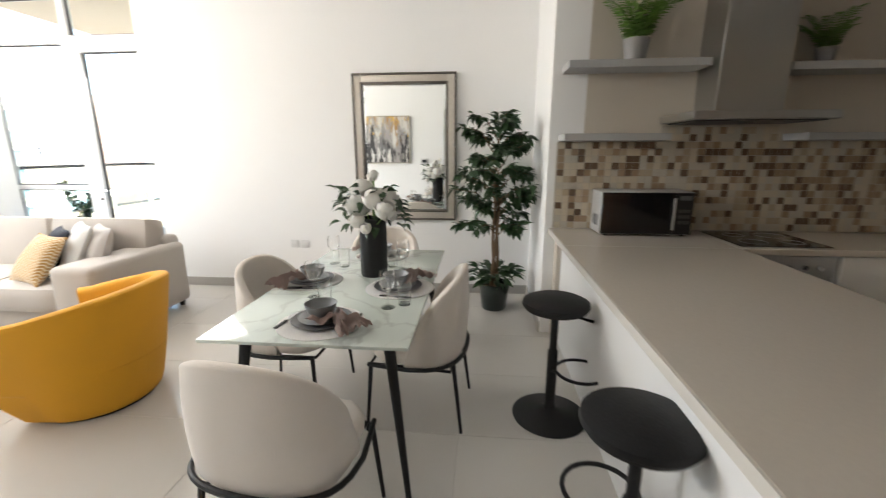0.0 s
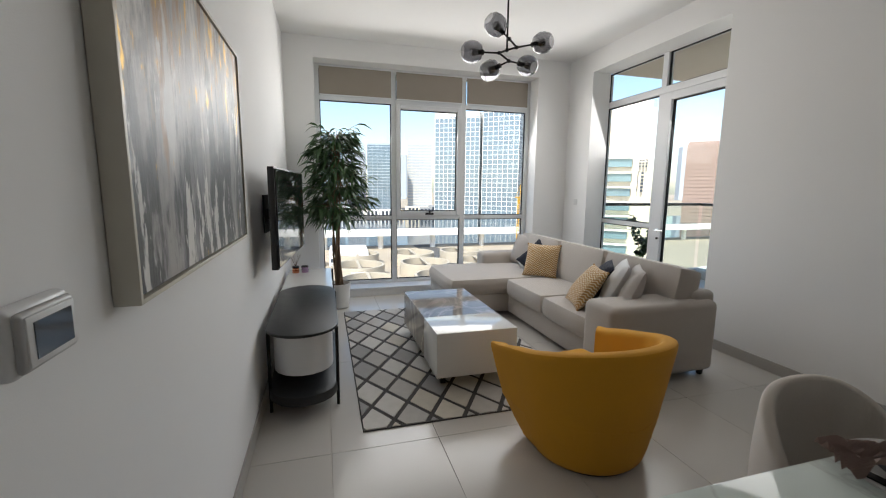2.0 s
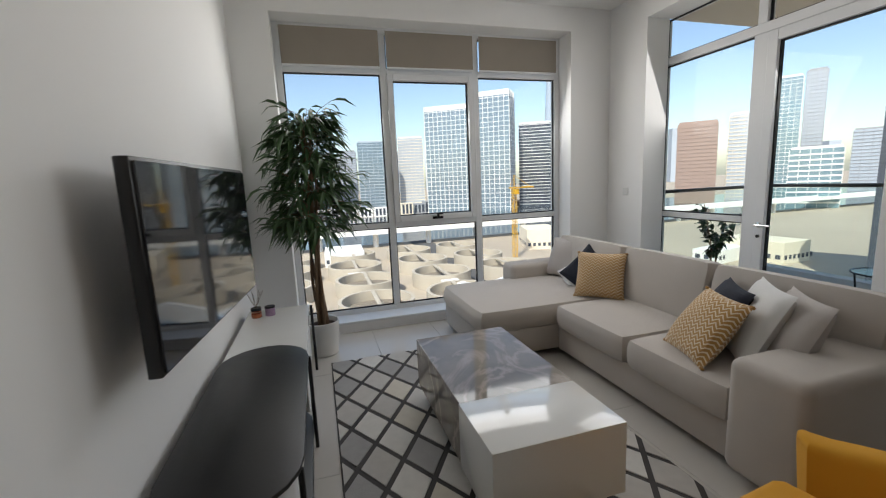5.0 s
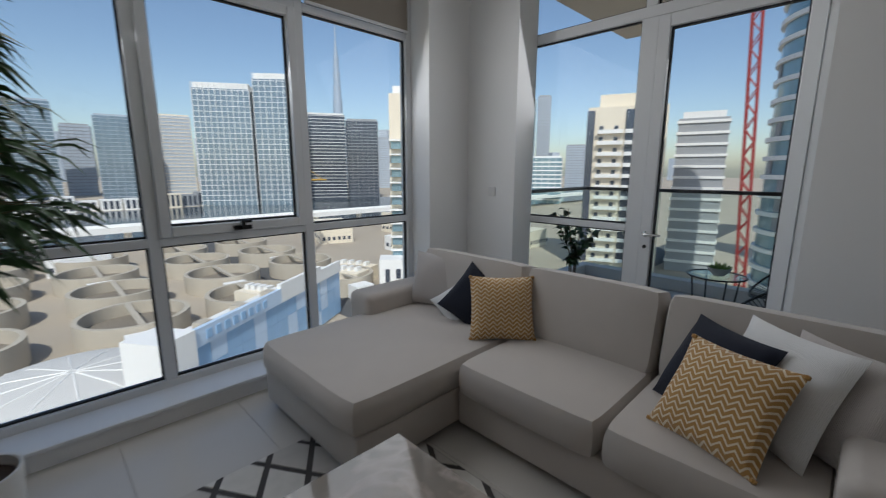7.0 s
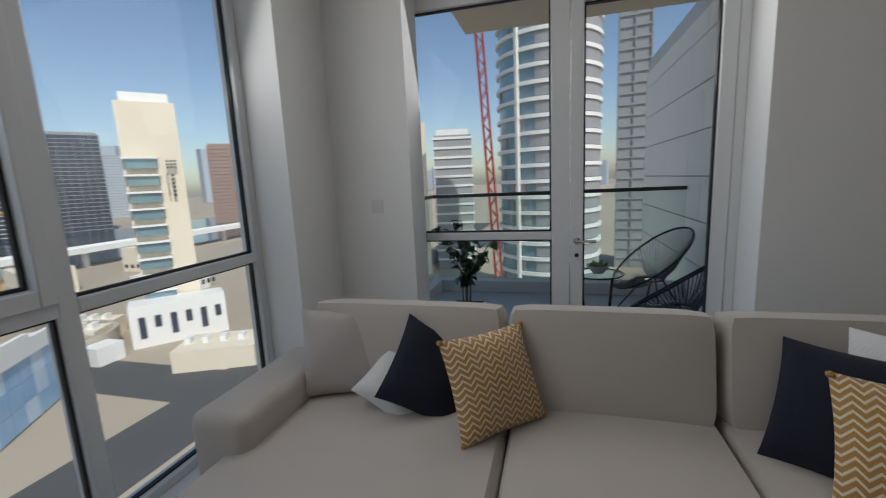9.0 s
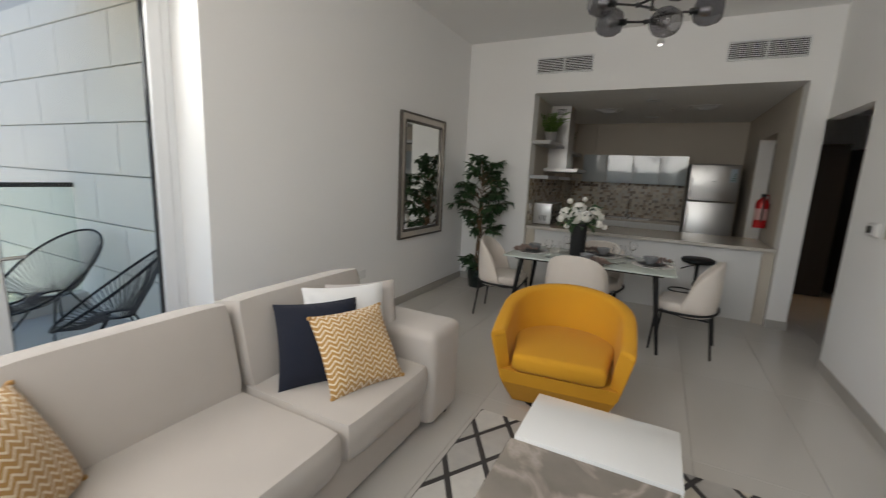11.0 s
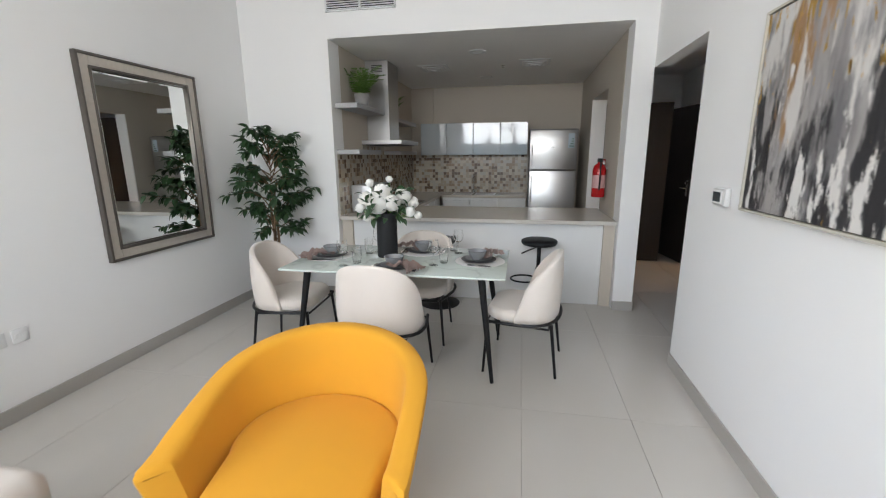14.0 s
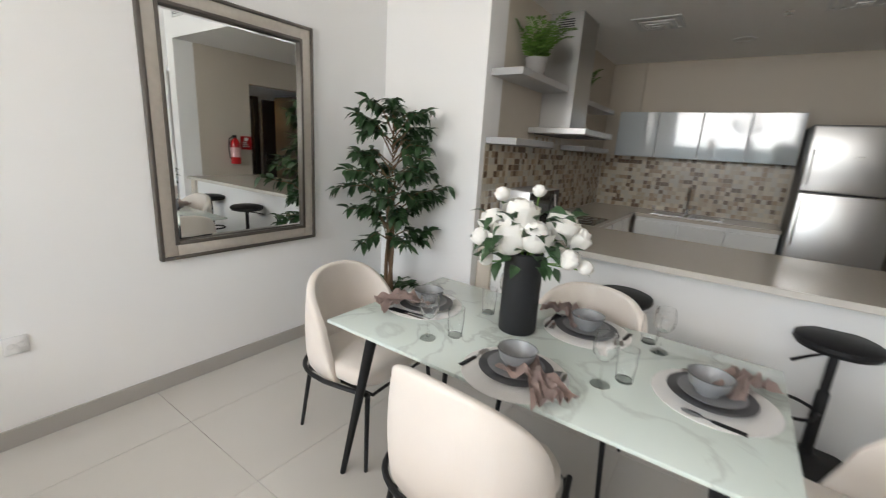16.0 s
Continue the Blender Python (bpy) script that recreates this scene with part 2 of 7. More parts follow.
def marble(name, base, vein, scale, rough, soft=0.12, detail=8.0, cloud=0.04):
    m = material(name, base, rough, 0, cloud, 4.0)
    nt = m.node_tree
    b = nt.nodes["Principled BSDF"]
    tc = nt.nodes.new("ShaderNodeTexCoord")
    n = nt.nodes.new("ShaderNodeTexNoise")
    n.inputs["Scale"].default_value, n.inputs["Detail"].default_value, n.inputs["Distortion"].default_value = scale, detail, 1.6
    nt.links.new(tc.outputs["Object"], n.inputs["Vector"])
    ramp = nt.nodes.new("ShaderNodeValToRGB")
    e = ramp.color_ramp.elements
    e[0].position, e[0].color = 0.5 - soft, (0, 0, 0, 1)
    e[1].position, e[1].color = 0.5 + soft, (0, 0, 0, 1)
    k = ramp.color_ramp.elements.new(0.5)
    k.color = (1, 1, 1, 1)
    nt.links.new(n.outputs["Fac"], ramp.inputs[0])
    n2 = nt.nodes.new("ShaderNodeTexNoise")
    n2.inputs["Scale"].default_value = scale * 0.8
    nt.links.new(tc.outputs["Object"], n2.inputs["Vector"])
    mul = nt.nodes.new("ShaderNodeMath")
    mul.operation = "MULTIPLY"
    nt.links.new(ramp.outputs[0], mul.inputs[0])
    nt.links.new(n2.outputs["Fac"], mul.inputs[1])
    mix = nt.nodes.new("ShaderNodeMix")
    mix.data_type = "RGBA"
    old = b.inputs["Base Color"].links[0].from_socket
    nt.links.new(old, mix.inputs[6])
    mix.inputs[7].default_value = (*vein, 1)
    nt.links.new(mul.outputs[0], mix.inputs[0])
    nt.links.new(mix.outputs[2], b.inputs["Base Color"])
    return m


def brushed(name, color, rough):
    """Metal with a fine vertical brushing."""
    m = material(name, color, rough, 1.0, 0.015, 3.0)
    nt = m.node_tree
    b = nt.nodes["Principled BSDF"]
    tc = nt.nodes.new("ShaderNodeTexCoord")
    mp = nt.nodes.new("ShaderNodeMapping")
    mp.inputs["Scale"].default_value = (260, 260, 3)
    nt.links.new(tc.outputs["Object"], mp.inputs[0])
    nz = nt.nodes.new("ShaderNodeTexNoise")
    nz.inputs["Scale"].default_value = 1.0
    nt.links.new(mp.outputs[0], nz.inputs["Vector"])
    bp = nt.nodes.new("ShaderNodeBump")
    bp.inputs["Strength"].default_value, bp.inputs["Distance"].default_value = 0.06, 0.002
    nt.links.new(nz.outputs["Fac"], bp.inputs["Height"])
    nt.links.new(bp.outputs[0], b.inputs["Normal"])
    return m


def emitter(name, color, strength):
    m = bpy.data.materials.new(name)
    m.use_nodes = True
    b = m.node_tree.nodes["Principled BSDF"]
    b.inputs["Base Color"].default_value = (*color, 1)
    b.inputs["Emission Color"].default_value = (*color, 1)
    b.inputs["Emission Strength"].default_value = strength
    return m


WALL = material("white wall paint", (0.885, 0.88, 0.87), 0.75, 0, 0.015, 1.5, 0.08, 300)
CEIL = material("white ceiling paint", (0.89, 0.885, 0.875), 0.8, 0, 0.012, 1.2)
KITCHEN_WALL = material("beige kitchen paint", (0.56, 0.505, 0.43), 0.7, 0, 0.02, 1.5, 0.06, 300)
TILE = material("beige porcelain tile", (0.58, 0.555, 0.515), 0.2, 0, 0.035, 2.2, random_tint=0.02)
GROUT = material("grey grout", (0.54, 0.515, 0.475), 0.9)
BASEBOARD = material("grey tile skirting", (0.42, 0.40, 0.37), 0.35, 0, 0.04, 4)
FRAME = material("white aluminium frame", (0.78, 0.79, 0.80), 0.35, 0, 0.01, 4)
GASKET = material("black rubber gasket", (0.02, 0.02, 0.022), 0.6)
PANE = pane_mat("window pane", (0.96, 0.975, 0.97))
BLIND = fabric("taupe roller blind", (0.32, 0.28, 0.235), 500, 0.15, 0.05, 0.1)
BLACK_METAL = material("black powder coat", (0.011, 0.011, 0.012), 0.45, 0.0, 0.1, 8, spec=0.3)
SOFA = fabric("greige sofa fabric", (0.50, 0.455, 0.41), 900, 0.2, 0.06)
SOFA_FOOT = material("black plastic foot", (0.02, 0.02, 0.02), 0.5)
YELLOW = fabric("mustard felt", (0.66, 0.315, 0.016), 1500, 0.1, 0.06, 0.05)
CREAM = fabric("cream boucle", (0.76, 0.69, 0.62), 600, 0.3, 0.05, 0.3)
WHITE_GLOSS = material("white lacquer", (0.80, 0.80, 0.78), 0.12, 0, 0.01, 3, coat=0.5)
WHITE_SATIN = material("white satin board", (0.78, 0.78, 0.77), 0.4, 0, 0.01, 3)
GREY_MARBLE = marble("grey marble", (0.24, 0.212, 0.182), (0.54, 0.465, 0.41), 1.7, 0.06, 0.05, 12.0, 0.5)
TABLE_GLASS = marble("white veined glass", (0.62, 0.68, 0.63), (0.36, 0.38, 0.36), 1.8, 0.06, 0.03)
COUNTER = material("greige quartz", (0.57, 0.52, 0.455), 0.14, 0, 0.05, 60)
COUNTER_EDGE = material("pale quartz edge", (0.62, 0.59, 0.54), 0.2, 0, 0.03, 40)
STEEL = brushed("brushed steel", (0.50, 0.495, 0.485), 0.3)
DARK_WOOD = material("dark wenge wood", (0.022, 0.017, 0.015), 0.45, 0, 0.25, 9, 0.1, 40)
ORANGE_WOOD = material("orange brown wood", (0.30, 0.12, 0.04), 0.4, 0, 0.2, 7)
CHROME = material("chrome", (0.75, 0.75, 0.75), 0.12, 1.0, 0.01, 5)
SOCKET = material("white switch plastic", (0.76, 0.76, 0.75), 0.3, 0, 0.01, 5)
LEAF = material("dark leaf", (0.026, 0.066, 0.022), 0.42, 0, 0.4, 14)
PALM_LEAF = material("bamboo palm leaf", (0.038, 0.088, 0.026), 0.42, 0, 0.45, 12)
BRIGHT_LEAF = material("fern leaf", (0.13, 0.25, 0.045), 0.5, 0, 0.3, 12)
TRUNK = material("brown stem", (0.16, 0.10, 0.055), 0.8, 0, 0.3, 20, 0.4, 60)
SOIL = material("dark soil", (0.06, 0.04, 0.03), 0.95, 0, 0.4, 40, 0.6, 80)
MIRROR = material("mirror glass", (0.88, 0.90, 0.89), 0.0, 1.0, 0.0, 1)
SILVER = material("champagne silver frame", (0.60, 0.555, 0.495), 0.42, 0.55, 0.12, 30)
NAVY = fabric("navy velvet", (0.005, 0.008, 0.02), 500, 0.3, 0.1, 0.05)
LINEN_WHITE = fabric("white linen", (0.74, 0.73, 0.71), 450, 0.35, 0.04)
LINEN_GREY = fabric("light grey linen", (0.50, 0.46, 0.43), 450, 0.35, 0.05)


# ---- room shell ----
CH = 3.35            # ceiling height
WX = -6.56           # inner face of the window wall
MY = 4.01            # inner face of the mirror wall
KX = 3.22            # back wall of the kitchen
KY0, KY1 = 0.19, 3.05
KC = 2.655           # kitchen ceiling
HALL_Y = -1.35


def wall(name, boxes, label, mat=WALL):
    for b in boxes:
        structure(name, box(*b), mat, label, "wall")


wall("wall_tv", [(WX - 0.4, -0.12, 0, -1.105, 0, CH), (-1.105, -0.12, 2.265, 0.0, 0, CH)], "white painted plaster wall behind the television")
wall("wall_mirror", [(-3.985, MY, 0, 0.25, MY + 0.385, CH), (-6.0, MY, 3.08, -3.985, MY + 0.385, CH), (WX - 0.35, MY, 0, -6.0, MY + 0.28, CH), (WX - 0.35, MY + 0.28, 0, -6.13, MY + 0.385, CH)], "white painted plaster wall with the mirror")
wall("wall_window", [(WX - 0.35, 0, 0, WX, 0.36, CH), (WX - 0.35, 3.49, 0, WX, MY, CH), (WX - 0.35, 0.36, 3.10, WX, 3.49, CH), (WX - 0.35, 0.36, -0.3, WX, 3.49, 0.10)], "white painted wall round the tall window")
wall("wall_kitchen_front", [(0, KY1, 0, 0.25, MY, CH), (0, 0.0, KC, 0.25, KY1, CH), (0, 0.0, 0, 0.25, KY0 - 0.003, KC)], "white painted wall round the kitchen opening")
wall("wall_kitchen_sides", [(0.25, KY1, 0, KX, KY1 + 0.15, 2.9), (0.25, 0.0, 0, 1.02, KY0, 2.9), (2.12, 0.0, 0, KX, KY0, 2.9), (1.02, 0.0, 2.25, 2.12, KY0, 2.9), (KX, 0.0, 0, KX + 0.15, KY1 + 0.15, 2.9)], "beige painted kitchen walls", KITCHEN_WALL)
# the last three boxes are added round the side room to block the sun
wall("wall_hall", [(-1.225, HALL_Y, 0, -1.105, -0.12, CH), (-1.225, HALL_Y - 0.12, 0, 1.25, HALL_Y, 2.8), (1.98, HALL_Y - 0.12, 0, 3.6, HALL_Y, 2.8), (1.25, HALL_Y - 0.12, 2.15, 1.98, HALL_Y, 2.8), (3.37, HALL_Y, 0, 3.49, 0.0, 2.8), (0.4, HALL_Y - 1.4, 0, 3.0, HALL_Y - 1.28, 2.8), (0.28, HALL_Y - 1.4, 0, 0.4, HALL_Y - 0.12, 2.8), (3.0, HALL_Y - 1.4, 0, 3.12, HALL_Y - 0.12, 2.8)], "white painted hallway walls and added side room walls")
wall("wall_hall_upper", [(-1.225, HALL_Y - 0.12, 2.8, 0.3, HALL_Y, CH + 0.1)], "white painted wall over the hallway")
structure("ceiling", box(WX - 0.4, -0.12, CH, 0.25, MY + 0.55, CH + 0.2), CEIL, "plain white painted ceiling", "ceiling")
structure("ceiling_kitchen", box(0.25, -0.0, KC, KX + 0.15, KY1 + 0.15, KC + 0.2), CEIL, "plain white kitchen ceiling", "ceiling")
# runs on over the side room as an added cover against the sun
structure("ceiling_hall", box(-1.225, HALL_Y - 1.4, 2.75, 3.6, -0.121, 2.95), CEIL, "white hallway ceiling", "ceiling")
structure("floor", box(WX - 0.35, HALL_Y - 1.4, -0.3, KX + 0.4, MY + 0.5, -0.006), GROUT, "grey grout bed under the floor tiles", "floor")


def baseboards():
    for x0, y0, x1, y1 in ((-6.56, 0, -1.105, 0.012), (-3.985, MY - 0.012, 0, MY), (-0.012, KY1, 0, MY - 0.012), (-0.012, 0, 0, KY0), (WX, 3.49, WX + 0.012, MY - 0.0), (-6.55, MY - 0.012, -6.0, MY), (-1.105, -0.12, -1.093, 0.0), (0, -0.012, 3.3, 0), (-1.1, HALL_Y, 1.0, HALL_Y + 0.012)):
        structure("baseboard", box(x0, y0, 0, x1, y1, 0.095, 0.002, 1), BASEBOARD, "grey porcelain skirting tiles", "skirting")


baseboards()
structure("ground", box(-2500, -2500, -30.4, 2500, 2500, -30), material("sandy ground", (0.42, 0.36, 0.28), 0.95, 0, 0.25, 0.02), "pale sandy city ground far below", "ground")


# ---- windows ----
FX = -6.80           # front of the main window frame
def window_main():
    w = thing("window_1", pose(FX, 0, 0), "tall white aluminium window in six lights with a tilting sash", "window")
    w["kind"] = "structure"
    y0, y1, z0, z1 = 0.36, 3.49, 0.10, 3.10
    my = (1.405, 2.43)
    bars = [(y0, z0, y0 + 0.06, z1), (y1 - 0.06, z0, y1, z1), (y0 + 0.06, z0, y1 - 0.06, z0 + 0.07), (y0 + 0.06, z1 - 0.06, y1 - 0.06, z1)]
    bars += [(m - 0.033, z0 + 0.07, m + 0.033, z1 - 0.06) for m in my]
    cells = [(y0 + 0.06, my[0] - 0.033), (my[0] + 0.033, my[1] - 0.033), (my[1] + 0.033, y1 - 0.06)]
    for a, b in cells:
        bars += [(a, 1.045, b, 1.10), (a, 2.645, b, 2.70)]
    for a, b, c, d in bars:
        part("window_frame", box(-0.09, a, b, 0.0, c, d, 0.004, 1), FRAME, w)
    a, b = cells[1]
    sash = bmesh.new()
    for c in ((a, 1.10, a + 0.06, 2.645), (b - 0.06, 1.10, b, 2.645), (a + 0.06, 1.10, b - 0.06, 1.165), (a + 0.06, 2.585, b - 0.06, 2.645)):
        box(-0.06, c[0] + 0.001, c[1] + 0.001, 0.022, c[2] - 0.001, c[3] - 0.001, 0.004, 1, sash)
    s = part("sash", sash, FRAME, w)
    hb = box(0.022, 1.86, 1.112, 0.04, 1.98, 1.14, 0.004, 2)
    box(0.04, 1.905, 1.12, 0.075, 1.925, 1.175, 0.006, 2, hb)
    box(0.045, 1.90, 1.16, 0.07, 1.97, 1.18, 0.006, 2, hb)
    part("handle", hb, BLACK_METAL, s, "dark window handle")
    for k, (a, b) in enumerate(cells):
        for z_a, z_b in ((0.17, 1.045), (1.10, 2.645), (2.70, 3.04)):
            if k == 1 and z_a == 1.10:
                a2, b2, z_a, z_b = a + 0.06, b - 0.06, 1.165, 2.585
            else:
                a2, b2 = a, b
            g = bmesh.new()
            for c in ((a2, z_a, a2 + 0.012, z_b), (b2 - 0.012, z_a, b2, z_b), (a2 + 0.012, z_a, b2 - 0.012, z_a + 0.012), (a2 + 0.012, z_b - 0.012, b2 - 0.012, z_b)):
                box(-0.05, c[0], c[1], -0.028, c[2], c[3], bm=g)
            part("gasket", g, GASKET, w)
            p = part("pane", box(-0.044, a2 + 0.012, z_a + 0.012, -0.038, b2 - 0.012, z_b - 0.012), PANE, w)
            p.visible_shadow = False
    for a, b in cells:
        bl = thing("roller_blind", pose(FX, 0, 0), "taupe fabric roller blind drawn a little way down", "blind", "window blinds")
        part("fabric", box(0.03, a + 0.004, 2.71, 0.034, b - 0.004, 3.06), BLIND, bl)
        part("bottom_bar", box(0.024, a + 0.004, 2.69, 0.042, b - 0.004, 2.712, 0.004, 1), FRAME, bl, "white blind bottom bar")
    structure("window_sill", box(FX + 0.002, 0.361, 0.1, WX + 0.03, 3.489, 0.125, 0.006, 2), FRAME, "low white sill under the tall window", "sill")


window_main()
BY = 4.30            # front of the balcony door frame
def window_balcony():
    w = thing("window_2", pose(0, BY, 0), "white aluminium balcony window with a glazed door beside it", "window")
    w["kind"] = "structure"
    x0, x1, z1 = -6.13, -3.985, 3.08
    mx0, mx1 = -5.10, -4.98
    bars = [(x0, 0, x0 + 0.07, z1), (x1 - 0.06, 0, x1, z1), (mx0, 0, mx1, 2.62), (x0 + 0.07, 2.62, x1 - 0.06, 2.70), (mx0 + 0.02, 2.70, mx1 - 0.02, z1), (x0 + 0.07, 1.035, mx0, 1.09), (x0 + 0.07, 0, mx0, 0.08)]
    for a, b, c, d in bars:
        part("window_frame", box(a, 0, b, c, 0.09, d, 0.004, 1), FRAME, w)
    for a, b, c, d in ((x0 + 0.07, 0.08, mx0, 1.035), (x0 + 0.07, 1.09, mx0, 2.62), (x0 + 0.07, 2.70, mx0 + 0.02, z1), (mx1 - 0.02, 2.70, x1 - 0.06, z1)):
        g = bmesh.new()
        for e in ((a, b, a + 0.012, d), (c - 0.012, b, c, d), (a + 0.012, b, c - 0.012, b + 0.012), (a + 0.012, d - 0.012, c - 0.012, d)):
            box(e[0], 0.028, e[1], e[2], 0.05, e[3], bm=g)
        part("gasket", g, GASKET, w)
        p = part("pane", box(a + 0.012, 0.038, b + 0.012, c - 0.012, 0.044, d - 0.012), PANE, w)
        p.visible_shadow = False
    d = thing("door_1", pose(mx1, BY, 0), "closed white aluminium balcony door with full glass", "door")
    d["kind"] = "structure"
    W = x1 - 0.06 - mx1
    fr = bmesh.new()
    for e in ((0.004, 0.01, 0.085, 2.615), (W - 0.085, 0.01, W - 0.004, 2.615), (0.085, 0.01, W - 0.085, 0.11), (0.085, 2.53, W - 0.085, 2.615)):
        box(e[0], -0.012, e[1], e[2], 0.07, e[3], 0.004, 1, fr)
    part("door_frame", fr, FRAME, d)
    g = bmesh.new()
    for e in ((0.085, 0.11, 0.097, 2.53), (W - 0.097, 0.11, W - 0.085, 2.53), (0.097, 0.11, W - 0.097, 0.122), (0.097, 2.518, W - 0.097, 2.53)):
        box(e[0], 0.02, e[1], e[2], 0.05, e[3], bm=g)
    part("gasket", g, GASKET, d)
    p = part("pane", box(0.097, 0.033, 0.122, W - 0.097, 0.039, 2.518), PANE, d)
    p.visible_shadow = False
    h = lathe([(0, 0), (0.022, 0), (0.022, 0.012), (0.009, 0.014), (0.009, 0.05), (0, 0.05)], 16)
    h.transform(pose(0.045, -0.012, 1.03, 90))
    tube([(0.045, -0.055, 1.03), (0.10, -0.06, 1.03), (0.165, -0.055, 1.03)], 0.009, 8, bm=h)
    part("door_handle", h, CHROME, d, "chrome lever handle")
    k = lathe([(0, 0), (0.014, 0), (0.014, 0.012), (0, 0.012)], 16)
    k.transform(pose(0.045, -0.012, 0.93, 90))
    part("lock_cylinder", k, GASKET, d)


window_balcony()


# ---- sofa ----
def block(x0, y0, z0, x1, y1, z1, r=0.05, seg=4, sag=0.0):
    b = box(x0, y0, z0, x1, y1, z1, r, seg)
    return b


def soft(x0, y0, z0, x1, y1, z1, puff=0.4, n=10):
    c = cushion(x1 - x0, y1 - y0, z1 - z0, puff, n)
    c.transform(pose((x0 + x1) / 2, (y0 + y1) / 2, z0))
    return c


def sofa():
    s = thing("corner_sofa", pose(-5, 3, 0), "greige fabric corner sofa with a chaise under the window", "sofa")
    def P(name, bm, label=""):
        bm.transform(pose(5, -3, 0))
        return part(name, bm, SOFA, s, label)
    P("base", block(-5.285, 2.52, 0.05, -3.70, 3.50, 0.27, 0.02, 2))
    P("chaise_base", block(-6.34, 1.83, 0.05, -5.29, 3.50, 0.27, 0.02, 2))
    P("back", block(-6.36, 3.28, 0.27, -3.42, 3.50, 0.70, 0.05, 4))
    P("armrest", block(-3.71, 2.45, 0.05, -3.345, 3.46, 0.635, 0.055, 5))
    P("armrest", block(-6.50, 2.56, 0.27, -6.23, 3.30, 0.605, 0.055, 5))
    P("seat_cushion", soft(-5.265, 2.46, 0.265, -4.435, 3.33, 0.455))
    P("seat_cushion", soft(-4.43, 2.46, 0.265, -3.70, 3.33, 0.455))
    P("chaise_cushion", soft(-6.35, 1.78, 0.265, -5.27, 3.33, 0.455, 0.4, 12))
    for x0, x1 in ((-6.30, -5.295), (-5.285, -4.435), (-4.425, -3.46)):
        c = cushion(x1 - x0, 0.47, 0.23, 0.5, 10)
        c.transform(pose((x0 + x1) / 2, 3.20, 0.415) @ pose(0, 0, 0, 78) @ pose(0, 0.235, -0.115))
        P("back_cushion", c)
    for x, y in ((-3.42, 2.52), (-3.42, 3.40), (-6.25, 1.92), (-5.4, 1.92), (-6.25, 3.40)):
        f = lathe([(0, 0), (0.022, 0), (0.028, 0.05), (0, 0.05)], 12)
        f.transform(pose(x + 5, y - 3, 0))
        part("foot", f, SOFA_FOOT, s, "black plastic foot")


sofa()


def chevron(name):
    """Ochre cotton with a white zigzag weave."""
    m = fabric(name, (0.46, 0.245, 0.065), 500, 0.4, 0.08)
    nt = m.node_tree
    b = nt.nodes["Principled BSDF"]
    tc = nt.nodes.new("ShaderNodeTexCoord")
    sp = nt.nodes.new("ShaderNodeSeparateXYZ")
    nt.links.new(tc.outputs["UV"], sp.inputs[0])
    def math_node(op, a, b2):
        n = nt.nodes.new("ShaderNodeMath")
        n.operation = op
        for k, v in enumerate((a, b2)):
            if isinstance(v, (int, float)):
                n.inputs[k].default_value = v
            elif v is not None:
                nt.links.new(v, n.inputs[k])
        return n.outputs[0]
    zig = math_node("PINGPONG", math_node("MULTIPLY", sp.outputs[0], 17.0), 1.0)
    u = math_node("ADD", math_node("MULTIPLY", sp.outputs[1], 16.0), math_node("MULTIPLY", zig, 0.95))
    f = math_node("FRACT", u, None)
    line = math_node("LESS_THAN", math_node("ABSOLUTE", math_node("SUBTRACT", f, 0.5), None), 0.18)
    mix = nt.nodes.new("ShaderNodeMix")
    mix.data_type = "RGBA"
    nt.links.new(b.inputs["Base Color"].links[0].from_socket, mix.inputs[6])
    mix.inputs[7].default_value = (0.78, 0.67, 0.49, 1)
    nt.links.new(line, mix.inputs[0])
    nt.links.new(mix.outputs[2], b.inputs["Base Color"])
    return m


CHEVRON = chevron("ochre zigzag cotton")


def pillow(x, y, z, size, rz, lean, roll, mat, label, seed):
    t = thing("scatter_cushion", pose(x, y, z, 0, 0, rz) @ pose(0, 0, 0, lean) @ pose(0, 0, size / 2, 0, roll) @ pose(0, 0, -size / 2), label, "cushion", "scatter cushions on the sofa")
    c = part("cover", pillow_mesh(size, 0.15, 14, seed), mat, t)
    if mat is CHEVRON:
        for sx in (-1, 1):
            for zz in (0.01, size - 0.01):
                ts = lathe([(0, -0.012), (0.012, -0.006), (0.013, 0.006), (0, 0.012)], 8)
                ts.transform(pose(sx * (size / 2 - 0.008), 0, zz))
                part("tassel", ts, mat, t)


# ---- coffee table, rug ----
def coffee_table():
    t = thing("coffee_table", pose(-4.34, 1.53, 0), "low coffee table in grey marble with a glossy white drawer block", "coffee table")
    part("marble_block", box(-0.675, -0.315, 0.10, 0.255, 0.335, 0.432, 0.003, 1), GREY_MARBLE, t, "polished grey veined marble block")
    part("drawer_block", box(0.259, -0.325, 0.10, 0.672, 0.318, 0.445, 0.004, 2), WHITE_GLOSS, t, "glossy white drawer block")
    for x in (-0.58, 0.57):
        for y in (-0.25, 0.25):
            l = box(x - 0.02, y - 0.02, 0.017, x + 0.02, y + 0.02, 0.10, 0.003, 1)
            part("leg", l, BLACK_METAL, t, "short black metal leg")


coffee_table()


